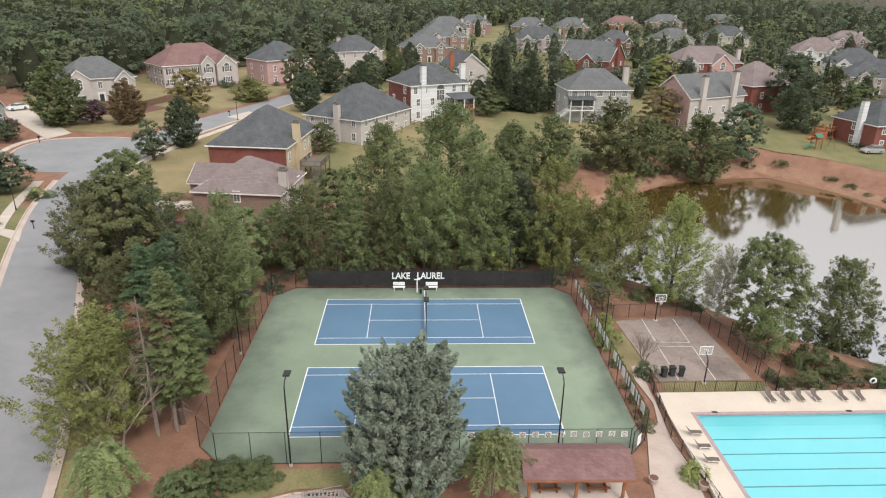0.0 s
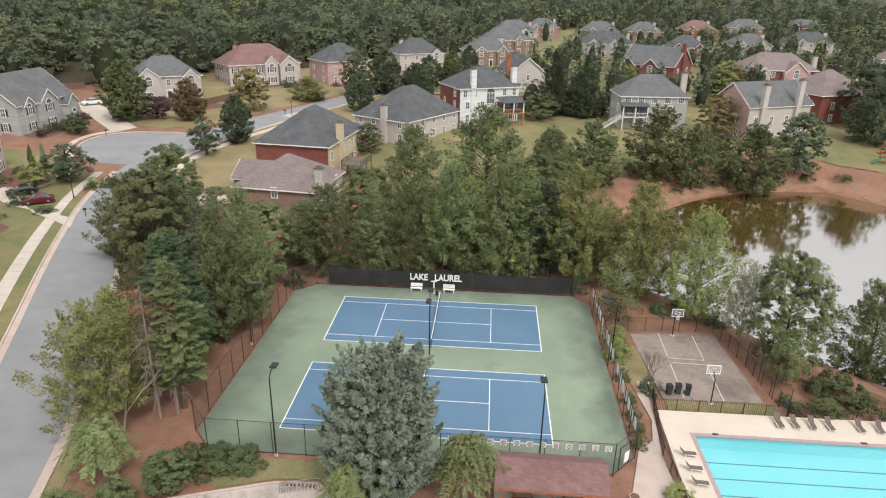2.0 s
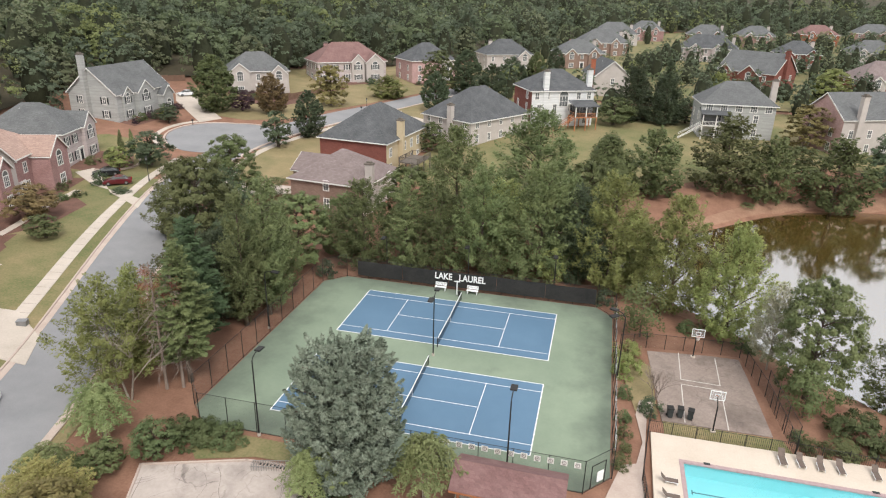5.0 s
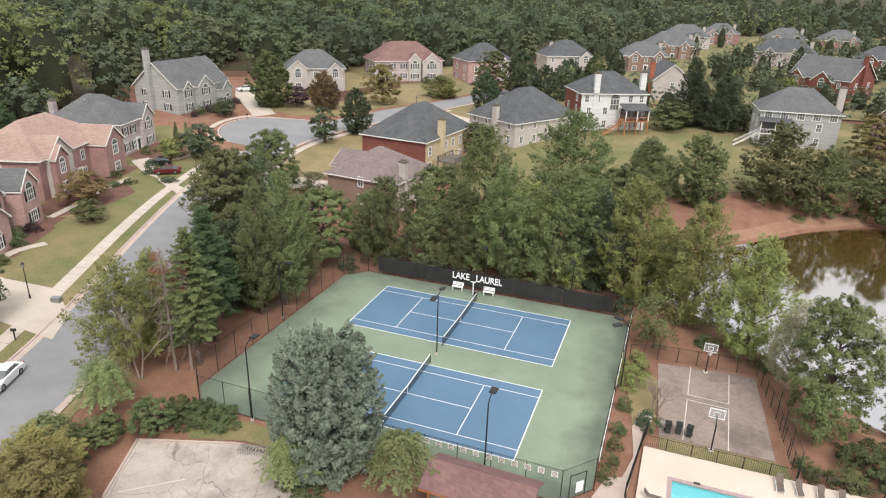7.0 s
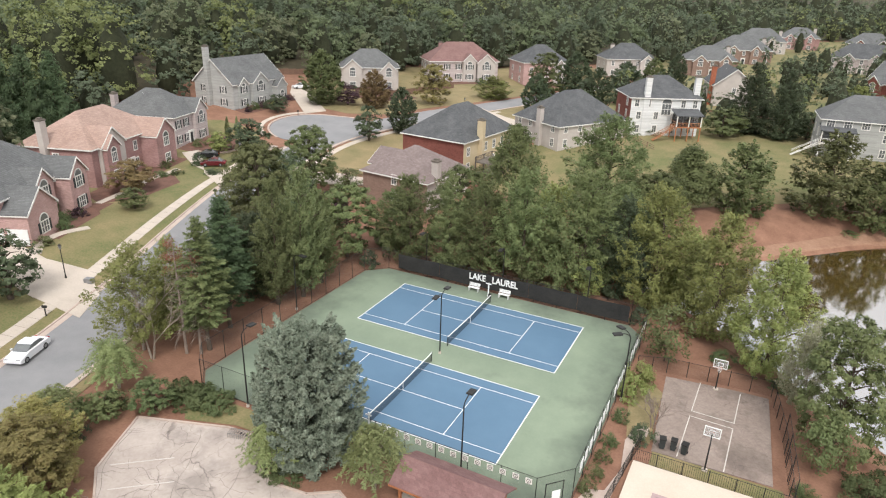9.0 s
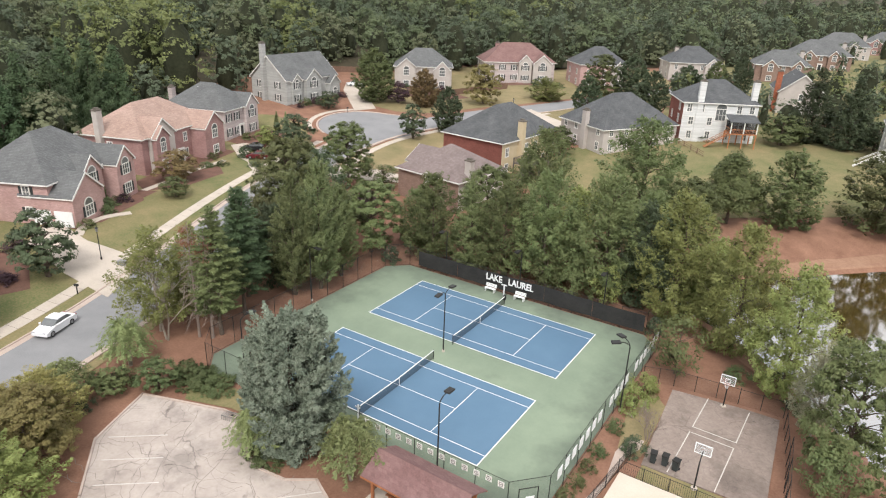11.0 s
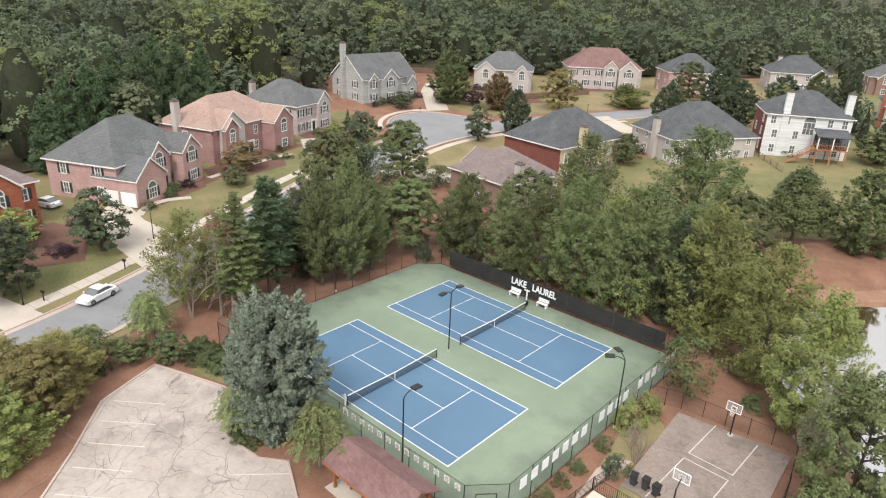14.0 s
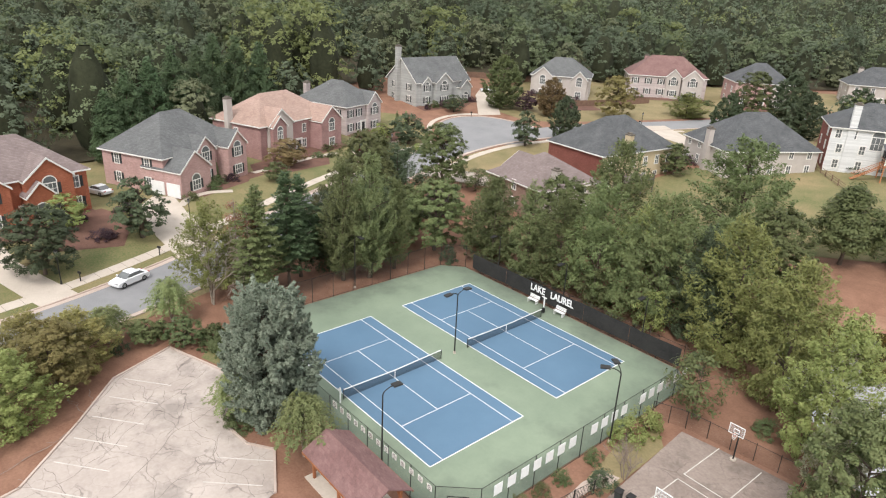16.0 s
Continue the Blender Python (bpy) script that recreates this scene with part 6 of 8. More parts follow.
kind_of_tree("hedge", "large clipped rounded evergreen shrub", 22, 2.2, 2.5, dome, 170, 50, 0.36, 0.17, "leaf_shrub", trunk=0.06, base=0.0, limbs=4, name="shrub")
kind_of_tree("crape", "crape myrtle with drooping feathery sprays", 20, 4.6, 3.0, dome, 130, 60, 0.55, 0.34, "leaf_crape", bark="bark_pale", trunk=0.09, base=0.3, limbs=22, spray=1.4, ratio=0.28, flatten=0.6)
kind_of_tree("sapling", "small thin tree with sparse leaves", 21, 5, 1.9, tall_oval, 60, 32, 0.6, 0.22, "leaf_oak", trunk=0.07, base=0.15, limbs=20)


def plumed(name, seed, height, radius, shape, tips, per, leaf, material, base, lift, reach, girth, flat=1.0, ratio=0.55, lobes=0.16):
    """A crown of many pointed sprays that sweep outwards and up (lift 1) or lie in tiers (lift 0), dark between them; returns mesh and spray tips."""
    rs = np.random.RandomState(seed)
    n = tips * 5
    t = rs.rand(n)
    g = np.array([shape(v) for v in t])
    keep = rs.rand(n) < g ** 1.1 + 0.08
    t, g = t[keep][:tips], g[keep][:tips]
    if flat < 0.8:  # tiers of boughs
        t = np.round(t * 15 + rs.uniform(-0.22, 0.22, len(t))) / 15 + rs.normal(size=len(t)) * 0.008
        t = np.clip(t, 0, 1)
    tips = len(t)
    a = rs.uniform(0, 2 * np.pi, tips)
    ph = rs.uniform(0, 6.28, 3)
    wob = 1 + lobes * np.sin(3 * a + ph[0] + 5 * t) + 0.75 * lobes * np.sin(5 * a + ph[1] - 9 * t) + 0.5 * lobes * np.sin(8 * a + ph[2] + 15 * t)
    q = np.where(rs.rand(tips) < 0.3, rs.uniform(0.3, 0.8, tips), rs.uniform(0.82, 1.06, tips))
    rad = g * wob * q * radius
    z0 = base * height
    tip = np.c_[rad * np.cos(a), rad * np.sin(a), z0 + t * (height - z0)]
    up = np.c_[np.cos(a), np.sin(a), lift * (0.5 + 0.9 * t) + 0.6 * np.maximum(0, t - 0.8) / 0.2]
    up += rs.normal(size=up.shape) * 0.22
    up /= np.linalg.norm(up, axis=1, keepdims=True)
    k = tips * per
    size = np.repeat(rs.uniform(0.65, 1.35, tips), per)[:, None]
    P, O = np.repeat(tip, per, 0), np.repeat(up, per, 0)
    u = rs.rand(k, 1) ** 0.75
    ring = rs.normal(size=(k, 3))
    ring -= O * (ring * O).sum(1, keepdims=True)
    ring /= np.linalg.norm(ring, axis=1, keepdims=True)
    off = ring * size * girth * (1.06 - u) ** 0.65 * rs.rand(k, 1) ** 0.45
    off[:, 2] *= flat
    p = P + O * (u - 0.75) * reach * size + off
    nr = 0.5 * ring + 0.55 * O + rs.normal(size=p.shape) * 0.24
    nr[:, 2] += 0.6 + (0.5 if flat < 0.8 else 0.0)
    ax = O + ring * 0.5 + rs.normal(size=p.shape) * 0.45
    L = leaf * rs.uniform(0.65, 1.4, k)
    return leaf_mesh(name, p, ax, nr, L, L * ratio, material), tip


def bough_leaves(seed, height, radius, shape, boughs, tips, per, leaf, base, size, spread=0.5, droop=0.25):
    """A broadleaf crown: rounded boughs set round the stem, each covered with leaf tufts, open and dark between. Returns places, axes, faces and lengths of the leaves, and the bough middles."""
    rs = np.random.RandomState(seed)
    z0 = base * height
    mids, rads = [], []
    turn = rs.uniform(0, 6.28)
    for i in range(boughs):
        t = ((i + rs.uniform(0.1, 0.9)) / boughs) ** 0.85
        a = turn + i * 2.39996 + rs.uniform(-0.35, 0.35)
        r_ = radius * size * rs.uniform(0.75, 1.2) * (1.0 - 0.35 * t)
        g = max(0.0, shape(t) * radius * rs.uniform(0.86, 1.08) - r_ * 0.8)
        mids.append((g * math.cos(a), g * math.sin(a), min(z0 + t * (height - z0), height - r_ * 0.8)))
        rads.append(r_)
    mids, rads = np.array(mids), np.array(rads)
    share = rads ** 2 / (rads ** 2).sum()
    pick = rs.choice(boughs, tips, p=share)
    d = rs.normal(size=(tips, 3))
    d /= np.linalg.norm(d, axis=1, keepdims=True)
    d[:, 2] = np.where(d[:, 2] < -droop, -d[:, 2], d[:, 2])
    out = mids[pick] * (1, 1, 0)
    d = d + 0.5 * out / (np.linalg.norm(out, axis=1, keepdims=True) + 0.5)
    d /= np.linalg.norm(d, axis=1, keepdims=True)
    tip = mids[pick] + d * rads[pick][:, None] * rs.uniform(0.72, 1.12, (tips, 1)) * (1, 1, 0.85)
    k = tips * per
    P, O = np.repeat(tip, per, 0), np.repeat(d, per, 0)
    wide = spread * np.repeat(rs.uniform(0.6, 1.35, tips), per)[:, None]
    off = rs.normal(size=(k, 3))
    off /= np.linalg.norm(off, axis=1, keepdims=True)
    off *= rs.rand(k, 1) ** 0.45
    p = P + off * wide * (1, 1, 0.7) + O * wide * 0.25
    mid = p - np.array([0, 0, z0 + 0.35 * (height - z0)])
    nr = 0.5 * O + 0.5 * off + 0.35 * mid / np.linalg.norm(mid, axis=1, keepdims=True) + rs.normal(size=p.shape) * 0.28
    nr[:, 2] += 0.35
    ax = O * 0.6 + rs.normal(size=p.shape) * 0.7
    ax[:, 2] -= 0.2
    L = leaf * rs.uniform(0.65, 1.4, k)
    return p, ax, nr, L, mids


def bough_kind(key, label, seed, height, radius, shape, boughs, tips, per, leaf, material, base, size, ratio=0.6, spread=0.5, trunk=0.22, bark="bark"):
    p, ax, nr, L, mids = bough_leaves(seed, height, radius, shape, boughs, tips, per, leaf, base, size, spread)
    crown = leaf_mesh("crown", p, ax, nr, L, L * ratio, material)
    KINDS[key] = (data_of(trunk_bm(seed, height, trunk, mids, boughs, base), "trunk", bark, True), crown, height, radius, label, "tree")


def plume_kind(key, label, seed, height, radius, shape, tips, per, leaf, material, base, lift, reach, girth, flat=1.0, ratio=0.55, lobes=0.16, trunk=0.22, limbs=16, bark="bark"):
    crown, tip = plumed("crown", seed, height, radius, shape, tips, per, leaf, material, base, lift, reach, girth, flat, ratio, lobes)
    KINDS[key] = (data_of(trunk_bm(seed, height, trunk, tip, limbs, base), "trunk", bark, True), crown, height, radius, label, "tree")


def feather(t):
    return max(0.05, (1 - t) ** 0.5 * min(1.0, 0.45 + 1.6 * t))


def tiers(t):
    return max(0.08, (1 - t) ** 0.7 * min(1.0, 0.6 + 1.5 * t))


def bulb(t):
    return max(0.12, math.sin(math.pi * (0.16 + 0.80 * t ** 0.9))) ** 0.62


def tall_bulb(t):
    return max(0.10, math.sin(math.pi * (0.20 + 0.77 * t ** 0.85))) ** 0.75


bough_kind("near_oak", KINDS["oak"][4], 41, 12, 4.5, bulb, 34, 470, 52, 0.27, "leaf_oak", 0.08, 0.56)
plume_kind("near_oak2", KINDS["oak2"][4], 42, 12, 4.2, tall_bulb, 340, 72, 0.25, "leaf_oak", 0.06, 0.7, 1.6, 0.72, lobes=0.16)
plume_kind("near_oak3", KINDS["oak3"][4], 43, 13, 4.0, tall_bulb, 340, 72, 0.25, "leaf_oak", 0.06, 0.8, 1.7, 0.70, lobes=0.2)
plume_kind("near_airy", KINDS["airy"][4], 44, 11, 3.6, tall_bulb, 250, 66, 0.22, "leaf_light", 0.16, 0.6, 1.6, 0.62, lobes=0.22, trunk=0.15, limbs=40, bark="bark_pale")
plume_kind("near_pine", "tall feathery light green evergreen", 45, 15, 3.6, feather, 340, 76, 0.25, "leaf_conifer", 0.10, 1.3, 2.0, 0.5, ratio=0.38, lobes=0.2)
plume_kind("near_spire", KINDS["spire"][4], 46, 13, 3.3, spire, 320, 80, 0.23, "leaf_conifer", 0.03, 0.9, 1.5, 0.48, ratio=0.42, lobes=0.12)
plume_kind("near_fir", "dark evergreen with boughs in flat tiers", 47, 15, 3.4, tiers, 330, 84, 0.25, "leaf_leyland", 0.22, 0.12, 1.5, 0.62, flat=0.38, ratio=0.5, lobes=0.2)
KINDS["fir"] = KINDS["near_fir"]
bough_kind("far_oak", KINDS["oak"][4], 51, 12, 4.5, bulb, 30, 270, 34, 0.39, "leaf_oak", 0.05, 0.58, 0.75, 0.6)
plume_kind("far_oak2", KINDS["oak2"][4], 52, 12, 4.2, tall_bulb, 250, 36, 0.38, "leaf_oak", 0.04, 0.7, 1.6, 0.74, ratio=0.75)
bough_kind("far_round", KINDS["round"][4], 55, 6, 2.5, bulb, 20, 170, 28, 0.27, "leaf_dark", 0.04, 0.55, 0.75, 0.4)
KINDS["near_round"] = KINDS["round"] = KINDS["far_round"]
plume_kind("far_pear", KINDS["pear"][4], 53, 10, 3.2, egg, 330, 36, 0.33, "leaf_dark", 0.02, 0.9, 1.1, 0.46, ratio=0.8, lobes=0.07)
plume_kind("far_spire", KINDS["spire"][4], 54, 13, 3.3, spire, 330, 44, 0.32, "leaf_dark", 0.02, 1.2, 1.5, 0.46, ratio=0.5, lobes=0.1)


def plant(key, x, y, height, radius, material=None, label=None, turn=None, z=None, group=""):
    tr, cr, h0, r0, lab, nm = KINDS[key]
    base = land(x, y) if z is None else z
    turn = (x * 37 + y * 71) % 360 if turn is None else turn
    t = thing(nm, pose(x, y, base, 0, 0, turn) @ Matrix.Diagonal((radius / r0, radius / r0, height / h0, 1)), label or lab, nm, group or ("trees" if nm == "tree" else "shrubs"))
    part("trunk", tr, None, t)
    c = part("crown", cr, None, t)
    if material:
        c.material_slots[0].link = 'OBJECT'
        c.material_slots[0].material = M[material]
    return t


# the great blue cypress in front of the courts
def cypress():
    """Three leaders grown into one dense mass of upswept plumes, dark between."""
    rs = np.random.RandomState(3)
    tips, ups = [], []
    for cx, cy, H, R_, n in ((-1.3, 0.3, 12.8, 3.3, 270), (1.15, 0.45, 13.0, 3.35, 270), (0.25, -0.45, 12.2, 3.3, 270)):
        t = rs.rand(n * 3)
        g = np.sin(np.pi * (0.22 + 0.70 * t ** 1.15)) ** 0.6
        keep = rs.rand(n * 3) < g + 0.1
        t, g = t[keep][:n], g[keep][:n]
        n = len(t)
        a = rs.uniform(0, 2 * np.pi, n)
        lobes = 1 + 0.07 * np.sin(4 * a + 7 * t + cx) + 0.05 * np.sin(9 * a - 13 * t)
        q = np.where(rs.rand(n) < 0.2, rs.uniform(0.5, 0.8, n), rs.uniform(0.84, 1.03, n))
        rad = np.maximum(0.1, g) * lobes * q * R_
        p = np.c_[cx + rad * np.cos(a), cy + rad * np.sin(a), 0.3 + t * (H - 0.5)]
        out = p - np.array([cx * 0.4, cy * 0.4, 0])
        out[:, 2] = np.hypot(out[:, 0], out[:, 1]) * (0.55 + 0.6 * t) + 0.35
        out /= np.linalg.norm(out, axis=1, keepdims=True)
        tips.append(p)
        ups.append(out + rs.normal(size=p.shape) * 0.16)
    tip, up = np.concatenate(tips), np.concatenate(ups)
    up /= np.linalg.norm(up, axis=1, keepdims=True)
    n, per = len(tip), 122
    size = np.repeat(rs.uniform(0.75, 1.35, n), per)[:, None]
    P, O = np.repeat(tip, per, 0), np.repeat(up, per, 0)
    u = rs.rand(n * per, 1) ** 0.8
    ring = rs.normal(size=(n * per, 3))
    ring -= O * (ring * O).sum(1, keepdims=True)
    ring /= np.linalg.norm(ring, axis=1, keepdims=True)
    p = P + O * (u - 0.8) * 1.35 * size + ring * size * 0.48 * (1.05 - u) ** 0.8 * rs.rand(n * per, 1) ** 0.4
    ax = O * 0.8 + ring * 0.6 + rs.normal(size=p.shape) * 0.25
    nr = ring * 0.7 + 0.6 * O + rs.normal(size=p.shape) * 0.2
    nr[:, 2] += 0.3
    L = 0.25 * rs.uniform(0.7, 1.35, len(p))
    c = thing("cypress_tree", pose(-1.75, -20.1, 0), "great silvery grey-green cypress with dense tufted foliage", "tree", "trees")
    part("trunk", trunk_bm(3, 12.5, 0.38, tip[:60], 24, 0.05), "bark", c, smooth=True)
    part("crown", leaf_mesh("crown", p, ax, nr, L, L * 0.62, "leaf_blue"), None, c)


cypress()


def weeping_mesh(seed, height, radius, fronds, per):
    """Arching fronds from a few stems, leaflets along each; returns crown mesh and stems."""
    rs = np.random.RandomState(seed)
    stems = B()
    base = [Vector((0.35 * math.cos(k * 1.26), 0.35 * math.sin(k * 1.26), height * 0.62)) for k in range(5)]
    for e in base:
        tube(stems, (e.x * 0.3, e.y * 0.3, -0.2), e, 0.06, 0.035, 6, False)
    ps, ax, nr = [], [], []
    for i in range(fronds):
        a = rs.uniform(0, 2 * np.pi)
        d = np.array([np.cos(a), np.sin(a), 0])
        reach, rise = radius * rs.uniform(0.35, 1.05), height * rs.uniform(0.18, 0.48)
        drop = height * rs.uniform(0.0, 0.24)
        s0 = np.array(base[i % 5]) * np.array([1, 1, rs.uniform(0.8, 1.08)])
        u = rs.rand(per, 1) ** 0.7
        c = s0 + d * reach * u + np.array([0, 0, 1.0]) * (rise * np.sin(np.pi * np.minimum(u * 1.2, 1.0)) - drop * u ** 2.2)
        side = np.cross(d, [0, 0, 1.0]) * rs.choice([-1, 1], (per, 1))
        c = c + side * rs.uniform(0, 0.16, (per, 1)) + rs.normal(size=c.shape) * 0.03
        ps.append(c)
        ax.append(side * 1.0 + d * 0.7 + np.array([0, 0, -0.35]) + rs.normal(size=c.shape) * 0.2)
        nr.append(np.tile([0, 0, 1.0], (per, 1)) + d * u * 0.5 + rs.normal(size=c.shape) * 0.25)
        if i % 3 == 0:
            m_ = s0 + d * reach * 0.5 + np.array([0, 0, rise * 0.9 - drop * 0.2])
            tube(stems, Vector(s0), Vector(m_), 0.022, 0.01, 4, False)
    p = np.concatenate(ps)
    L = 0.25 * rs.uniform(0.7, 1.3, len(p))
    return data_of(stems, "trunk", "bark_pale", True), leaf_mesh("crown", p, np.concatenate(ax), np.concatenate(nr), L, L * 0.4, "leaf_crape")


KINDS["crape"] = (*weeping_mesh(20, 4.6, 3.0, 150, 66), 4.6, 3.0, "crape myrtle with arching feathery sprays", "tree")
plant("crape", 4.7, -20.4, 5.4, 3.0, turn=20)
plant("crape", -3.4, -22.4, 4.2, 2.6, turn=80)

T = [  # kind, x, y, height, radius, leaves
    # the row behind the back fence
    ("oak2", -15.5, 21.0, 12.6, 3.6, None), ("spire", -9.6, 21.5, 13.4, 3.4, None), ("oak2", -5.0, 22.5, 12.8, 3.4, None), ("oak3", 0.6, 23.0, 15.2, 4.2, "leaf_back"), ("oak2", 8.4, 24.4, 16.2, 4.4, "leaf_back"),
    ("oak3", 13.4, 25.0, 13.2, 3.6, "leaf_dark"), ("oak3", 17.6, 23.4, 15.8, 4.4, "leaf_light"), ("oak2", 25.2, 19.4, 15.2, 4.0, "leaf_light"), ("oak2", 31.0, 14.0, 13.8, 3.6, "leaf_light"),
    ("oak", -23.4, 17.0, 10.4, 4.2, "leaf_back"), ("oak2", -20.0, 24.5, 9.0, 3.4, None), ("oak2", -5.8, 35.6, 17.6, 4.8, "leaf_back"), ("oak2", 5.0, 49.5, 17.6, 6.4, "leaf_oak"), ("oak", -12.5, 31.0, 11.5, 4.0, None), ("oak3", 2.0, 32.0, 11.0, 4.2, "leaf_light"),
    ("oak", 13.8, 42.0, 11.8, 4.4, None), ("oak2", 24.6, 62.5, 12.0, 5.2, None), ("oak2", 16.7, 58.0, 11.5, 5.0, None), ("oak3", 11.0, 33.0, 12.5, 4.2, "leaf_back"), ("oak2", 37.6, 67.5, 14.0, 6.0, "leaf_olive"), ("oak2", 45.6, 69.0, 12.0, 4.6, "leaf_back"), ("oak", 51.5, 77.0, 6.0, 3.6, None),
    ("oak2", 57.5, 71.5, 13.5, 6.2, None), ("oak", 68.5, 77.5, 12.0, 5.0, "leaf_dark"), ("oak2", 20.5, 29.5, 11.0, 3.8, "leaf_light"), ("oak", 36.6, 2.4, 12.4, 3.6, "leaf_back"),
    ("oak2", 46.0, 3.4, 11.4, 3.5, "leaf_back"), ("oak", 51.5, -3.0, 10.0, 3.8, None), ("airy", 34.2, 7.4, 9.8, 2.2, "flower"),
    # pines and mixed trees west of the courts
    ("pine", -22.1, 0.6, 15.8, 3.4, None), ("pine", -20.9, 3.8, 16.6, 3.5, None), ("pine", -21.4, 8.2, 12.6, 2.9, "leaf_back"), ("fir", -22.9, -6.6, 15.0, 3.3, None), ("fir", -21.4, -11.2, 14.4, 3.2, "leaf_back"), ("fir", -26.2, -3.2, 13.4, 3.3, None),
    ("oak2", -30.6, 3.6, 10.2, 3.8, "leaf_olive"), ("oak2", -26.0, 1.5, 11.0, 3.4, "leaf_dark"), ("airy", -27.2, -14.6, 12.0, 3.7, "leaf_light"), ("oak3", -28.0, -9.4, 10.6, 3.0, "leaf_light"), ("oak", -27.4, 8.6, 10.2, 3.4, "leaf_dark"),
    ("oak", -35.6, 13.2, 15.0, 4.6, "leaf_olive"), ("oak2", -36.5, 20.0, 12.5, 4.2, "leaf_dark"), ("oak", -44.6, 36.6, 11.4, 4.4, None), ("oak", -33.5, 27.0, 5.0, 3.0, "leaf_purple"), ("sapling", -40.0, 41.0, 4.2, 2.8, None), ("oak", -30.5, 16.5, 8.0, 3.6, None),
    # conifer screen behind the brick houses
    ("spire", -88, -4, 16, 4.2, "leaf_leyland"), ("spire", -91, 1.5, 17.5, 4.3, "leaf_leyland"), ("spire", -94, 7, 19, 4.4, "leaf_leyland"), ("spire", -95, 12.5, 18.5, 4.3, "leaf_leyland"), ("spire", -99, 17.5, 20, 4.5, "leaf_leyland"), ("spire", -100, 23, 19, 4.4, "leaf_leyland"), ("spire", -84, -9, 13, 3.8, "leaf_leyland"), ("spire", -101, 29, 17, 4.2, "leaf_leyland"),
    # street trees and gardens
    ("pear", -79.5, 88.0, 13.8, 5.2, "leaf_oak"), ("pear", -67.0, 93.5, 10.0, 3.8, "leaf_orange"), ("round", -52.2, 67.8, 7.4, 3.0, "leaf_dark"), ("pear", -49.5, 77.5, 10.4, 3.4, "leaf_dark"), ("oak", -57.0, 107.5, 10.2, 5.0, "leaf_yellow"),
    ("oak2", -47.0, 126.0, 6.4, 5.0, "leaf_light"), ("pear", -29.5, 113.5, 10.4, 3.8, "leaf_dark"), ("oak", -35.0, 138.0, 12.5, 5.0, "leaf_oak"), ("pear", -27.2, 141.5, 13.2, 5.0, "leaf_dark"), ("pear", -16.5, 126.0, 11.4, 4.0, "leaf_dark"), ("pear", -15.5, 157.5, 9.8, 4.6, "leaf_dark"),
    ("pear", -8.2, 162.0, 11.0, 3.6, "leaf_oak"), ("pear", -3.2, 174.5, 11.5, 3.4, "leaf_dark"), ("spire", 22.0, 119.0, 16.5, 6.2, "leaf_dark"), ("spire", 29.5, 116.0, 16.0, 5.4, "leaf_dark"), ("round", 17.2, 110.5, 6.4, 4.6, "leaf_oak"), ("round", 35.0, 118.0, 6.0, 3.2, None),
    ("oak", 57.5, 97.0, 9.5, 4.6, "leaf_yellow"), ("oak2", 46.0, 150.0, 9.0, 5.0, "leaf_light"), ("oak", 76.0, 150.0, 11.0, 5.5, "leaf_light"), ("spire", 86.0, 152.0, 10.0, 4.0, None), ("oak", 98.0, 112.0, 15.5, 6.0, "leaf_dark"), ("oak2", 92.0, 96.0, 14.0, 5.5, "leaf_dark"),
    ("oak", 112.0, 104.0, 9.0, 5.0, None), ("oak2", 120.0, 130.0, 11.0, 5.0, None), ("oak", 130.0, 100.0, 12.0, 6.0, "leaf_dark"), ("round", -69.0, 47.8, 6.4, 4.0, "leaf_dark"), ("round", -83.0, 74.0, 4.2, 2.6, "leaf_dark"), ("round", -74.5, 92.0, 5.0, 3.0, "leaf_purple"),
    ("round", -72.0, 43.0, 4.2, 2.2, "leaf_light"), ("oak", -42.0, -29.0, 8.6, 4.0, "leaf_dark"), ("round", -46.5, -16.0, 8.0, 3.6, "leaf_dark"), ("round", -66.0, 16.5, 5.0, 3.6, "leaf_orange"), ("round", -53.0, -24.0, 4.6, 2.6, "leaf_light"), ("oak2", -42.6, 20.5, 12.0, 4.2, "leaf_olive"),
    ("round", -58.0, 10.5, 3.2, 2.2, "leaf_oak"), ("oak", -20.5, 76.0, 6.0, 3.0, "leaf_oak"),
    # fore of the car park and beside the road
    ("crape", -23.5, -20.6, 4.9, 2.7, None), ("crape", -22.8, -27.4, 3.8, 2.6, None), ("oak2", -19.4, -31.0, 6.4, 3.0, "leaf_yellow"), ("oak", -16.4, -33.6, 7.0, 3.2, "leaf_yellow"), ("oak3", -13.0, -37.6, 7.0, 3.2, "leaf_light"), ("oak2", -22.0, -34.5, 6.0, 3.0, "leaf_yellow"),
    ("round", -17.9, -21.4, 3.0, 1.7, "leaf_shrub"), ("round", -20.4, -24.3, 2.6, 1.4, "leaf_oak"), ("sapling", 21.4, 10.4, 6.4, 2.4, None), ("sapling", 6.2, 19.6, 5.0, 1.6, None), ("sapling", 10.4, 20.4, 5.6, 1.7, "leaf_light"), ("sapling", 35.6, -1.2, 5.4, 1.8, "leaf_oak"), ("sapling", 2.6, 19.8, 5.4, 1.8, None),
]
for key, x, y, hgt, rad, lf in T:
    size = "near_" if -46 < x < 55 and y < 58 else "far_" if y > 62 else ""
    plant(size + key if size + key in KINDS else key, x, y, hgt, rad * (1.08 if size == "near_" and key != "airy" else 1.0), lf or ("leaf_light" if key == "airy" else None))

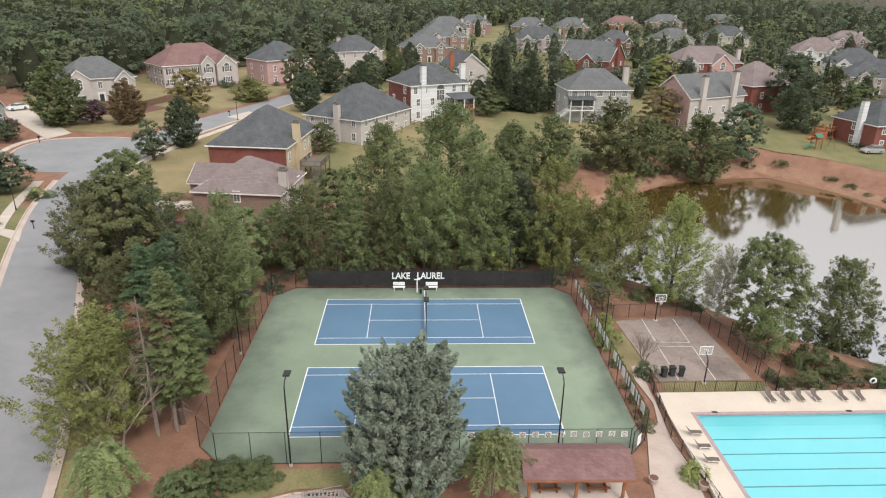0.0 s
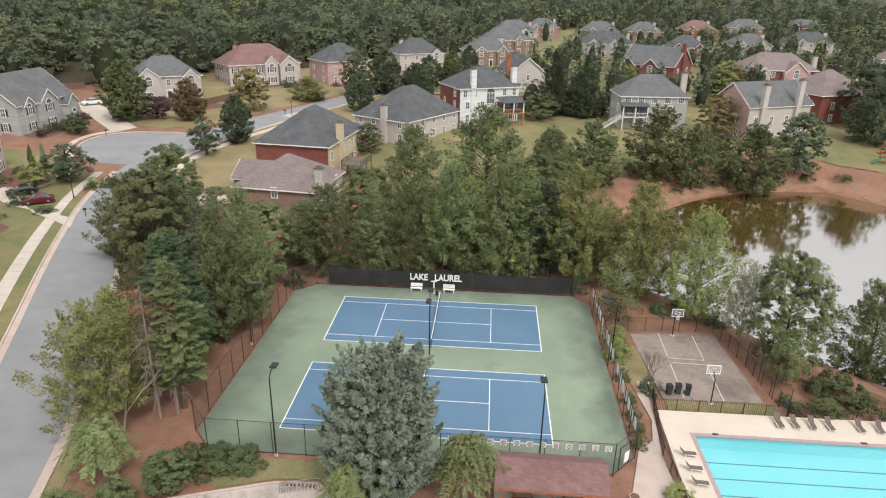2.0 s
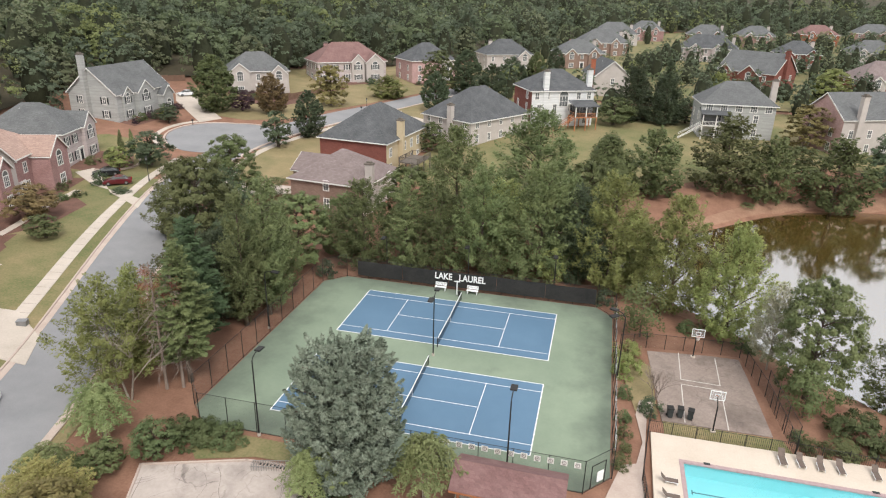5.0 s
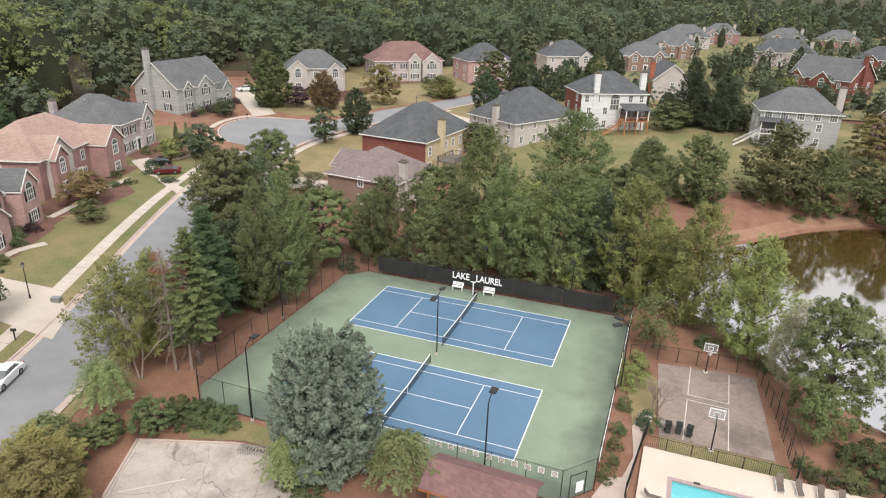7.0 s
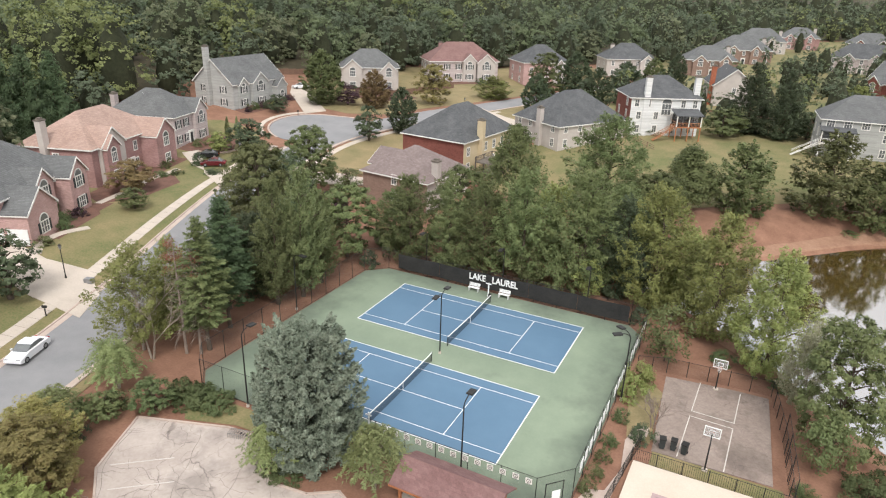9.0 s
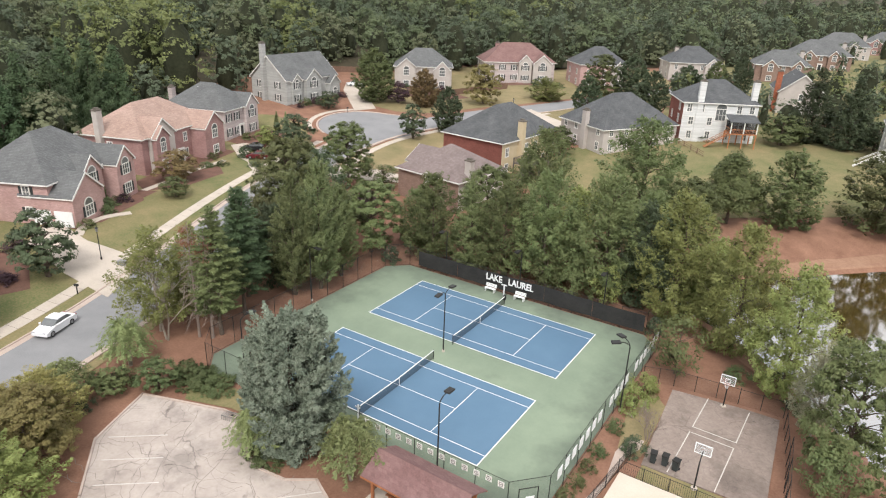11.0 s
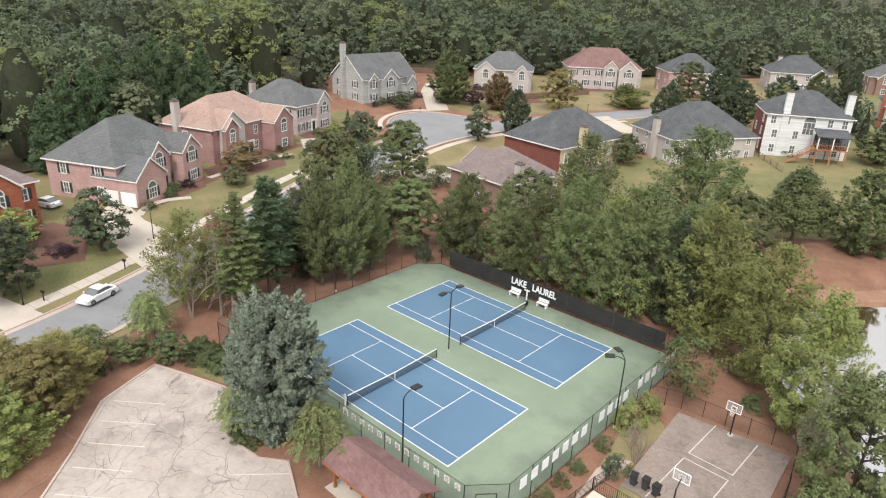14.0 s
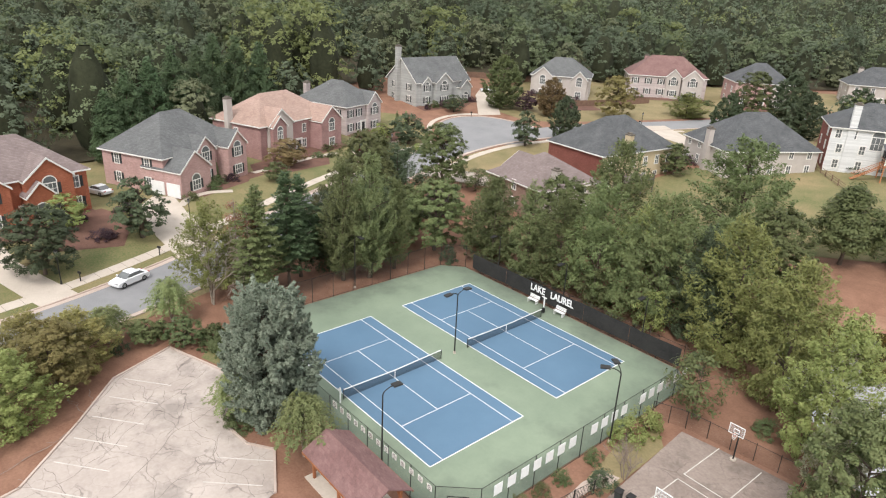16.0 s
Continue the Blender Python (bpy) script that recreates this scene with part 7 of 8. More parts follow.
S = [  # shrubs: x, y, height, radius, leaves
    (19.9, 4.8, 2.3, 1.5, "leaf_light"), (19.8, 1.9, 2.2, 1.5, "leaf_light"), (19.6, -2.2, 1.2, 0.8, None), (19.5, -8.6, 1.05, 0.72, "leaf_olive"), (19.4, -10.7, 1.05, 0.75, "leaf_olive"), (19.3, -12.7, 1.05, 0.75, "leaf_olive"), (19.5, -6.2, 1.1, 0.75, None),
    (21.9, -4.2, 1.5, 1.1, "leaf_dark"), (20.9, -19.0, 1.5, 1.1, "leaf_light"), (-19.0, 15.8, 2.3, 1.3, "leaf_dark"), (17.3, 17.6, 2.0, 1.2, "leaf_dark"), (-21.3, -22.8, 1.7, 1.2, None), (-23.3, -24.4, 1.3, 0.9, None),
    (-20.3, -27.0, 1.3, 0.9, "leaf_dark"), (41.5, -5.6, 1.5, 1.4, "leaf_olive"), (37.6, -6.0, 1.4, 1.6, "leaf_olive"), (45.5, -5.6, 1.6, 2.0, None), (35.2, -6.2, 1.0, 1.0, "leaf_olive"), (34.4, -5.0, 1.0, 0.8, None), (27.0, 13.5, 1.2, 1.4, None), (30.5, 16.0, 1.0, 1.6, "leaf_dark"), (33.0, 11.5, 1.0, 1.5, None),
    (-69.0, 34.2, 2.4, 1.4, "leaf_dark"), (-62.6, 31.3, 1.0, 1.6, "leaf_dark"), (-67.5, 27.5, 1.0, 1.2, None), (-68.8, 25.0, 1.1, 1.4, None), (-72.5, 21.5, 1.4, 1.5, None), (-61.8, 1.0, 1.3, 1.6, None), (-60.4, -2.0, 1.3, 1.8, None), (-63.5, 4.2, 1.3, 1.4, None),
    (-62.5, 43.5, 1.4, 1.2, None), (-60.8, 45.0, 1.2, 1.1, None), (-63.6, 46.4, 1.3, 1.2, "leaf_light"), (-76.0, 46.5, 1.2, 1.2, None), (-55.0, -15.5, 1.6, 1.8, "leaf_purple"), (-48.5, -20.5, 1.2, 1.8, "leaf_purple"), (-52.0, -27.0, 1.2, 1.2, "leaf_flower"),
    (-87.0, 78.0, 2.0, 1.4, "leaf_light"), (-89.0, 72.0, 1.8, 1.6, None), (-88.5, 75.0, 1.5, 1.4, "leaf_purple"), (-74.0, 103.0, 1.6, 1.6, None), (-71.0, 106.0, 1.6, 1.6, "leaf_purple"), (-78.0, 105.0, 1.6, 1.6, None), (-57.5, 143.0, 1.6, 2.0, "leaf_dark"), (-52.0, 147.0, 1.5, 2.0, None),
    (-36.5, 30.0, 2.0, 1.6, "leaf_purple"), (-22.0, 84.0, 1.8, 1.5, "leaf_purple"), (-24.5, 88.5, 1.8, 1.6, "leaf_dark"), (-26.0, 85.0, 2.0, 1.6, "leaf_purple"), (2.5, 105.6, 1.6, 3.0, "leaf_dark"), (99.0, 82.0, 1.6, 2.4, "leaf_dark"),
]
for x, y, hgt, rad, lf in S:
    plant("shrub", x, y, hgt, rad, None if lf == "leaf_flower" else lf)
plant("hedge", 39.6, -3.6, 2.4, 2.7)
for x, y in ((-64.2, 1.9), (-64.9, 3.6), (-78.8, 52.2), (-77.5, 53.8)):
    plant("spire", x, y, 4.4, 0.75, "leaf_conifer", "slim clipped evergreen beside a front door", group="clipped evergreens")
# clipped shrubs in mulch along the fronts of the houses
fr = random.Random(14)
for hx, hy, yaw, w, d, door in FRONTS[:9]:
    r = pose(hx, hy, 0, 0, 0, yaw)
    for i in range(int(w / 2.6)):
        u = -w / 2 + 1.3 + 2.6 * i + fr.uniform(-0.5, 0.5)
        if abs(u) < 1.6 or fr.random() < 0.2:
            continue
        q = r @ Vector((u, -d / 2 - fr.uniform(2.6, 4.6), 0))
        plant("shrub", q.x, q.y, fr.uniform(0.9, 1.7), fr.uniform(0.9, 1.5), fr.choice((None, "leaf_dark", "leaf_purple", "leaf_olive")))
    o = [r @ Vector((u, v, 0)) for u, v in ((-w / 2, -d / 2 + 0.2), (-w / 2 - 0.5, -d / 2 - 4.2), (-w / 6, -d / 2 - 5.2), (w / 5, -d / 2 - 4.6), (w / 2 + 0.6, -d / 2 - 5.0), (w / 2, -d / 2 + 0.2))]
    drape("flower_bed", [(p.x, p.y) for p in o], "mulch", "mulched bed with shrubs in front of a house", 0.07, 0.0, "flower bed")
# rough growth along the far shore of the pond
for i, p in enumerate(dense(POND[12:19], 3.1)):
    if fr.random() < 0.72:
        out = Vector((p.x - 62, p.y - 34, 0)).normalized() * fr.uniform(1.2, 3.6)
        plant("shrub", p.x + out.x, p.y + out.y, fr.uniform(0.5, 1.1), fr.uniform(0.9, 2.0), fr.choice(("leaf_olive", "leaf_shrub", "leaf_oak")), "low rough growth on the pond bank")
# low hedge bank by the fence and at the cypress foot
for x, y, hgt, rx in ((-15.6, -18.6, 1.3, 1.9), (-13.6, -18.3, 1.2, 1.9), (-17.2, -18.6, 1.4, 1.7), (-2.6, -22.3, 0.9, 1.8), (-4.2, -21.6, 0.8, 1.2)):
    plant("hedge", x, y, hgt * 1.15, rx, "leaf_shrub", "low spreading juniper hedge")


def bare_tree(x, y, height, spread, seed, material, label, stems=3):
    """Leafless stems that fork into fine twigs."""
    rs = random.Random(seed)
    t = thing("bare_tree", pose(x, y, land(x, y)), label, "tree", "trees")
    bm = B()
    def grow(p, d, ln, r, depth):
        q = p + d * ln
        tube(bm, p, q, r, r * 0.65, 5 if depth < 2 else 3, False)
        if depth >= 4:
            return
        for _ in range(3 if depth else 3):
            e = (d + Vector((rs.uniform(-1, 1), rs.uniform(-1, 1), rs.uniform(-0.1, 0.7))) * spread).normalized()
            grow(p.lerp(q, rs.uniform(0.6, 1.0)), e, ln * rs.uniform(0.55, 0.8), r * 0.6, depth + 1)
    for i in range(stems):
        a = 2 * math.pi * i / stems
        grow(Vector((0.12 * math.cos(a), 0.12 * math.sin(a), -0.2)), Vector((0.22 * math.cos(a), 0.22 * math.sin(a), 1)).normalized(), height * 0.36, height * 0.012, 0)
    part("trunk", bm, material, t)


def dead_pine(x, y, height, seed):
    """A dying pine: straight stems, drooping bare side twigs, some rust needles near the top."""
    rs = random.Random(seed)
    k = thing("dead_pine", pose(x, y, land(x, y)), "dying grey-pink pine with bare twigs and rust needles", "tree", "trees")
    bm, tips = B(), []
    for sx, sy, hh in ((0, 0, 1.0), (1.3, 0.7, 0.93)):
        h_ = height * hh
        tube(bm, (sx, sy, -0.3), (sx * 1.1, sy * 1.1, h_), 0.17, 0.03, 6, False)
        for i in range(120):
            z = h_ * rs.uniform(0.16, 0.97)
            a, ln = rs.uniform(0, 6.283), (0.5 + 2.3 * (1 - z / h_)) * rs.uniform(0.6, 1.1)
            d = Vector((math.cos(a), math.sin(a), 0))
            p = Vector((sx, sy, z))
            m_, e = p + d * ln * 0.55 + Vector((0, 0, 0.12)), p + d * ln + Vector((0, 0, -0.25 * ln))
            tube(bm, p, m_, 0.020, 0.014, 3, False)
            tube(bm, m_, e, 0.014, 0.005, 3, False)
            for _ in range(3):
                tube(bm, m_, m_.lerp(e, 0.6) + Vector((rs.uniform(-0.4, 0.4), rs.uniform(-0.4, 0.4), rs.uniform(-0.3, 0.15))), 0.009, 0.004, 3, False)
            if z > 0.74 * h_ and rs.random() < 0.55:
                tips.append(e)
    part("trunk", bm, "twig", k)
    g = np.random.RandomState(seed)
    p = np.repeat(np.array([tuple(t) for t in tips]), 40, 0) + g.normal(size=(40 * len(tips), 3)) * (0.26, 0.26, 0.16)
    part("crown", leaf_mesh("crown", p, g.normal(size=p.shape), g.normal(size=p.shape) + np.array((0, 0, 1.0)), 0.2, 0.08, "leaf_rust"), None, k, "rust-brown dead needles")


dead_pine(-22.8, -13.0, 13.2, 1)
bare_tree(-25.0, -15.4, 10.0, 0.5, 2, "bark_pale", "pale leaning trunk with bare limbs", 2)
bare_tree(22.4, -2.0, 4.2, 0.75, 3, "twig", "leafless grey shrub beside the basketball court", 5)
bare_tree(-42.0, 44.0, 4.0, 0.75, 4, "twig", "leafless garden tree on the dry lawn", 4)
bare_tree(23.5, -26.0, 3.6, 0.8, 6, "twig", "leafless shrub beside the pool fence", 5)


# ---- the woods behind ----
def woods(name, seed, spots, leaf, tufts, per, label):
    """A wood: for every spot (x, y, height, radius) a crown of rounded leafy boughs over a plain trunk, joined tone by tone."""
    rs = np.random.RandomState(seed)
    tones = ("leaf_wood_a", "leaf_wood_b", "leaf_wood_c", "leaf_wood_d")
    heap = {t: ([], [], [], []) for t in tones}
    forms = [bough_leaves(seed * 10 + k, 12, 4.5, bulb, 18 + 2 * k, tufts, per, leaf, 0.02, 0.5 - 0.02 * k, leaf * 0.95) for k in range(6)]
    mass = ([], [])  # dark hulls added inside the crowns to block see-through and stand for shade
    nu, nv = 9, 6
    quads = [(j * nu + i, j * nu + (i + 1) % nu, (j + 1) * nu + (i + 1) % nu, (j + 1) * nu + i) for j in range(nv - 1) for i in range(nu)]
    trunks = B()
    for x, y, h, r in spots:
        g = land(x, y)
        pointed = rs.rand() < 0.12
        patch = 1.2 * noise.noise((x * 0.022, y * 0.022, 4.0)) + rs.uniform(-0.5, 0.5) - (0.14 if y > 110 else 0.0)
        lime = min(math.hypot(x + 120, y - 46) / 17, math.hypot(x + 130, y + 6) / 14, math.hypot(x + 150, y - 62) / 16)
        tone = tones[2] if lime < 1 else tones[0] if pointed or patch < -0.12 else tones[1] if patch < 0.22 else tones[3] if patch < 0.5 else tones[2]
        P0, A0, N0, L0, _ = forms[rs.randint(6)]
        turn = rs.uniform(0, 2 * np.pi)
        spin = np.array([[np.cos(turn), np.sin(turn), 0], [-np.sin(turn), np.cos(turn), 0], [0, 0, 1]])
        wide = r / 4.5 * (0.72 if pointed else 1.06)
        p = (P0 @ spin) * (wide, wide, h / 12) + (x, y, g)
        for k, v in zip(heap[tone], (p, A0 @ spin, N0 @ spin, L0)):
            k.append(v)
        tube(trunks, (x, y, g - 0.3), (x, y, g + h * 0.7), 0.22, 0.1, 4, False)
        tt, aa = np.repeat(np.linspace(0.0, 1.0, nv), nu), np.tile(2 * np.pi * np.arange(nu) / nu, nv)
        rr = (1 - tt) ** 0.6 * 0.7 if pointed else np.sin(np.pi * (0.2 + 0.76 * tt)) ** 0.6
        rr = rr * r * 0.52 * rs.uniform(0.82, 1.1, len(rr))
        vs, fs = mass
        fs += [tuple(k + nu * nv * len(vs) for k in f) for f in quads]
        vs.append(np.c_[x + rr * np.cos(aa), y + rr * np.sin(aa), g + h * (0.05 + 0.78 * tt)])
    w = tagged(new(name), label, "woods", "", "stuff")
    for tone, (P, A, N, L) in heap.items():
        if P:
            L = np.concatenate(L)
            tagged(part("crowns", leaf_mesh("crowns", np.concatenate(P), np.concatenate(A), np.concatenate(N), L, L * 0.8, tone), None, w), kind="stuff")
    # the added inner hulls, dark in place of the shade between leaves
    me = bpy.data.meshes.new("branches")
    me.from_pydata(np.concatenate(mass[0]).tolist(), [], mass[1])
    tagged(part("branches", me, "inner_shade", w, smooth=True), kind="stuff")
    tagged(part("trunks", trunks, "bark", w), kind="stuff")


HOUSES = [o for o in scene.objects if o.get("category") == "house"]
KEEP = [(o.location.x, o.location.y, 15.0) for o in HOUSES] + [(t_[1], t_[2], 7.0) for t_ in T if t_[5] == "leaf_leyland"]
road_pts = dense(ROAD, 4)


def clear(x, y, m=0):
    return all(math.hypot(x - a, y - b) > r + m for a, b, r in KEEP) and all((x - p.x) ** 2 + (y - p.y) ** 2 > (9 + m) ** 2 for p in road_pts)


wr = random.Random(8)


def wood_edge(x):
    """Where the woods begin, seen from the courts, along x."""
    pts = [(-400, -60), (-90, -60), (-89.5, 10), (-98, 22), (-113, 50), (-118, 75), (-105, 120), (-88, 165), (-55, 195), (-30, 235), (-8, 330), (40, 400), (140, 430), (150, 431), (190, 300), (215, 180), (420, 120)]
    for (a, b), (c, d) in zip(pts, pts[1:]):
        if a <= x <= c:
            return b + (d - b) * (x - a) / (c - a)
    return 480


near, far = [], []
for i in range(40000):
    x, y = wr.uniform(-330, 330), wr.uniform(-60, 560)
    ok = x < -118 or y > wood_edge(x) or (x < -84 and y < 12) or (x < -98 and y < 40)
    if not ok or (x > -107 and 40 < y < 112) or abs(math.degrees(math.atan2(x - 10, y + 60)) + 14) > 72:
        continue
    dist = math.hypot(x - 15, y + 55)
    gap = 9.6 if dist < 310 else 11.0 if dist < 420 else 12.0
    bucket = near if dist < 310 else far
    if len(near) + len(far) > 2400:
        break
    if any(abs(x - s[0]) < gap and abs(y - s[1]) < gap and math.hypot(x - s[0], y - s[1]) < gap for s in bucket) or not clear(x, y, -1):
        continue
    big = wr.random() ** 1.4
    bucket.append((x, y, (11 + 9.5 * big + wr.uniform(-1.5, 1.5)) * (1.12 if x < -90 and y < 60 else 1.0), (4.8 + 3.2 * big) * (1 if dist < 420 else 1.15)))
inner = []
for i in range(1500):
    x, y = wr.uniform(-30, 240), wr.uniform(122, 420)
    if y > wood_edge(x) or not clear(x, y, 2) or any(math.hypot(x - s[0], y - s[1]) < 8 for s in inner):
        continue
    inner.append((x, y, wr.uniform(6, 12), wr.uniform(3, 4.8)))
inner = inner[:290]
print("woods", len(near), len(far), len(inner))
east = []
for i in range(500):
    x, y = wr.uniform(128, 330), wr.uniform(-20, 150)
    if not clear(x, y, 1) or any(math.hypot(x - s[0], y - s[1]) < 8 for s in east):
        continue
    east.append((x, y, wr.uniform(9, 16), wr.uniform(3.6, 5.2)))
woods("woods_near", 31, near, 0.60, 190, 11, "dense mixed green woods behind the houses")
woods("woods_far", 32, far, 1.05, 50, 6, "dense mixed green woods on the far rise")
woods("garden_trees", 33, inner, 0.55, 80, 7, "leafy garden trees between the far houses")
woods("woods_east", 34, east[:110], 0.65, 90, 7, "leafy trees beyond the pond")


# ---- street furniture and garden things ----
def street_lamp(x, y):
    p = thing("street_lamp", pose(x, y, land(x, y)), "black post lamp with a lantern beside the sidewalk", "street lamp", "street lamps")
    part("pole", tube(B(), (0, 0, 0), (0, 0, 3.9), 0.07, 0.05), "black_metal", p)
    part("base", tube(B(), (0, 0, 0), (0, 0, 0.5), 0.14, 0.09), "black_metal", p)
    part("lantern", tube(B(), (0, 0, 3.9), (0, 0, 4.35), 0.12, 0.2, 6), "grey_metal", p, "frosted lantern")
    part("cap", tube(B(), (0, 0, 4.35), (0, 0, 4.6), 0.24, 0.03, 6), "black_metal", p)


for x, y in ((-46.3, -9.5), (-38.9, -28.0), (-62.5, 38.5), (-44.0, 100.0)):
    street_lamp(x, y)


def mailbox(x, y, rz):
    p = thing("mailbox", pose(x, y, land(x, y) + 0.05, 0, 0, rz), "dark mailbox on a post at the kerb", "mailbox", "mailboxes")
    part("post", box(B(), 0, 0, 0, 0.1, 0.1, 1.05), "black_metal", p)
    bm = box(B(), 0, 0, 1.05, 0.5, 0.22, 0.18)
    tube(bm, (-0.25, 0, 1.23), (0.25, 0, 1.23), 0.11, 0.11, 10)
    part("box", bm, "black_metal", p)


for x, y, r in ((-40.8, -15.9, 20), (-55.6, 30.5, 20), (-38.6, -26.0, 10), (-52.0, 46.0, 10), (-77.6, 75.0, 60), (-47.0, 104.0, 20)):
    mailbox(x, y, r)
ub = thing("utility_box", pose(-43.6, -8.4, land(-43.6, -8.4) + 0.05, 0, 0, 20), "grey utility box on the grass", "utility box")
part("box", box(B(), 0, 0, 0, 1.0, 0.7, 0.55), "grey_metal", ub)
part("lid", box(B(), 0, 0, 0.55, 1.06, 0.76, 0.06), "grey_metal", ub)

# play set beyond the pond
ps = thing("play_set", pose(87.5, 80.5, land(87.5, 80.5), 0, 0, 15), "timber play set with a green slide on the lawn", "play set")
for x in (-0.8, 0.8):
    for y in (-0.8, 0.8):
        part("post", box(B(), x, y, 0, 0.12, 0.12, 2.6), "wood_red", ps)
part("platform", box(B(), 0, 0, 1.3, 1.7, 1.7, 0.1), "wood_red", ps)
bm = B()
slab(bm, (-1, -1, 2.6), (1, -1, 2.6), (1, 0, 3.3), (-1, 0, 3.3), 0.06)
slab(bm, (-1, 1, 2.6), (1, 1, 2.6), (1, 0, 3.3), (-1, 0, 3.3), 0.06)
part("roof", bm, "green_plastic", ps, "green plastic roof")
bm = B()
slab(bm, (-0.8, -0.3, 1.35), (-0.8, 0.3, 1.35), (-3.2, 0.3, 0.2), (-3.2, -0.3, 0.2), 0.08)
part("slide", bm, "green_plastic", ps, "green plastic slide")
part("beam", tube(B(), (0.8, 0, 2.4), (4.2, 0, 2.4), 0.07, 0.07), "wood_red", ps)
for s in (-1, 1):
    part("brace", tube(B(), (4.2, 0, 2.4), (4.5, s * 1.1, 0), 0.06, 0.06), "wood_red", ps)
for x in (1.7, 3.0):
    part("swing", box(B(), x, 0, 0.5, 0.5, 0.2, 0.04), "green_plastic", ps)
bs = thing("bounce_slide", pose(93, 88, land(93, 88), 0, 0, 10), "orange plastic climbing frame beside the deck", "play set")
part("tower", box(B(), 0, 0, 0, 1.6, 1.6, 1.6), "orange", bs)
bm = B()
slab(bm, (-0.8, -0.5, 1.4), (-0.8, 0.5, 1.4), (-3.4, 0.5, 0.15), (-3.4, -0.5, 0.15), 0.12)
part("slide", bm, "orange", bs)

# garden fences and retaining wall
def board_fence(line, label):
    f = thing("board_fence", pose(line[0][0], line[0][1], land(*line[0])), label, "fence", "fences")
    x0, y0 = line[0]
    z0 = land(x0, y0)
    for (ax, ay), (bx, by) in zip(line, line[1:]):
        run = math.hypot(bx - ax, by - ay)
        k = max(1, int(run / 2.4))
        for i in range(k):
            p, q = [(ax + (bx - ax) * t, ay + (by - ay) * t) for t in (i / k, (i + 1) / k)]
            m = pose((p[0] + q[0]) / 2 - x0, (p[1] + q[1]) / 2 - y0, land((p[0] + q[0]) / 2, (p[1] + q[1]) / 2) - z0, 0, 0, math.degrees(math.atan2(q[1] - p[1], q[0] - p[0])))
            for j in range(8):
                part("board", box(B(), -run / k / 2 + run / k * (j + 0.5) / 8, 0, -0.2, run / k / 8 - 0.02, 0.03, 1.9 + 0.04 * ((i + j) % 2)), "wood_brown", f, m=m)


board_fence([(-68.5, -19), (-76, -21)], "reddish timber board fence between two houses")
board_fence([(-72, 108), (-63, 133)], "reddish timber board fence behind the yard")
board_fence([(-104, 88), (-110, 100), (-104, 112)], "reddish timber board fence behind the grey house")
def rail_fence(line, label):
    """Posts with three rails, following the ground."""
    x0, y0 = line[0]
    z0 = land(x0, y0)
    f = thing("rail_fence", pose(x0, y0, z0), label, "fence", "fences")
    pts = dense(line, 2.4)
    for p, q in zip(pts, pts[1:]):
        a, b = (Vector((v.x - x0, v.y - y0, land(v.x, v.y) - z0)) for v in (p, q))
        part("post", box(B(), a.x, a.y, a.z - 0.3, 0.14, 0.14, 1.6), "wood_brown", f)
        for h_ in (0.35, 0.75, 1.15):
            part("rail", tube(B(), a + Vector((0, 0, h_)), b + Vector((0, 0, h_)), 0.055, 0.055, 4), "wood_brown", f)


rail_fence([(-14.0, 112.0), (-6.6, 103.5), (0, 96.2), (5.6, 90.0)], "brown timber rail fence between two lawns")
wl = thing("garden_wall", pose(-71.5, 44.5, land(-71.5, 44.5)), "low pale stone wall round a mulched bed", "garden wall")
rs = random.Random(4)
for i in range(16):
    a = radians(-75 + i * 9)
    x, y = -4.8 + 5.4 * math.cos(a), 1.0 + 5.4 * math.sin(a)
    part("stone", box(B(), 0, 0, -0.2, 0.82, 0.34, 0.55 + rs.uniform(-0.04, 0.05), pose(x, y, land(x - 71.5, y + 44.5) - land(-71.5, 44.5), 0, 0, math.degrees(a) + 90)), "gutter", wl)

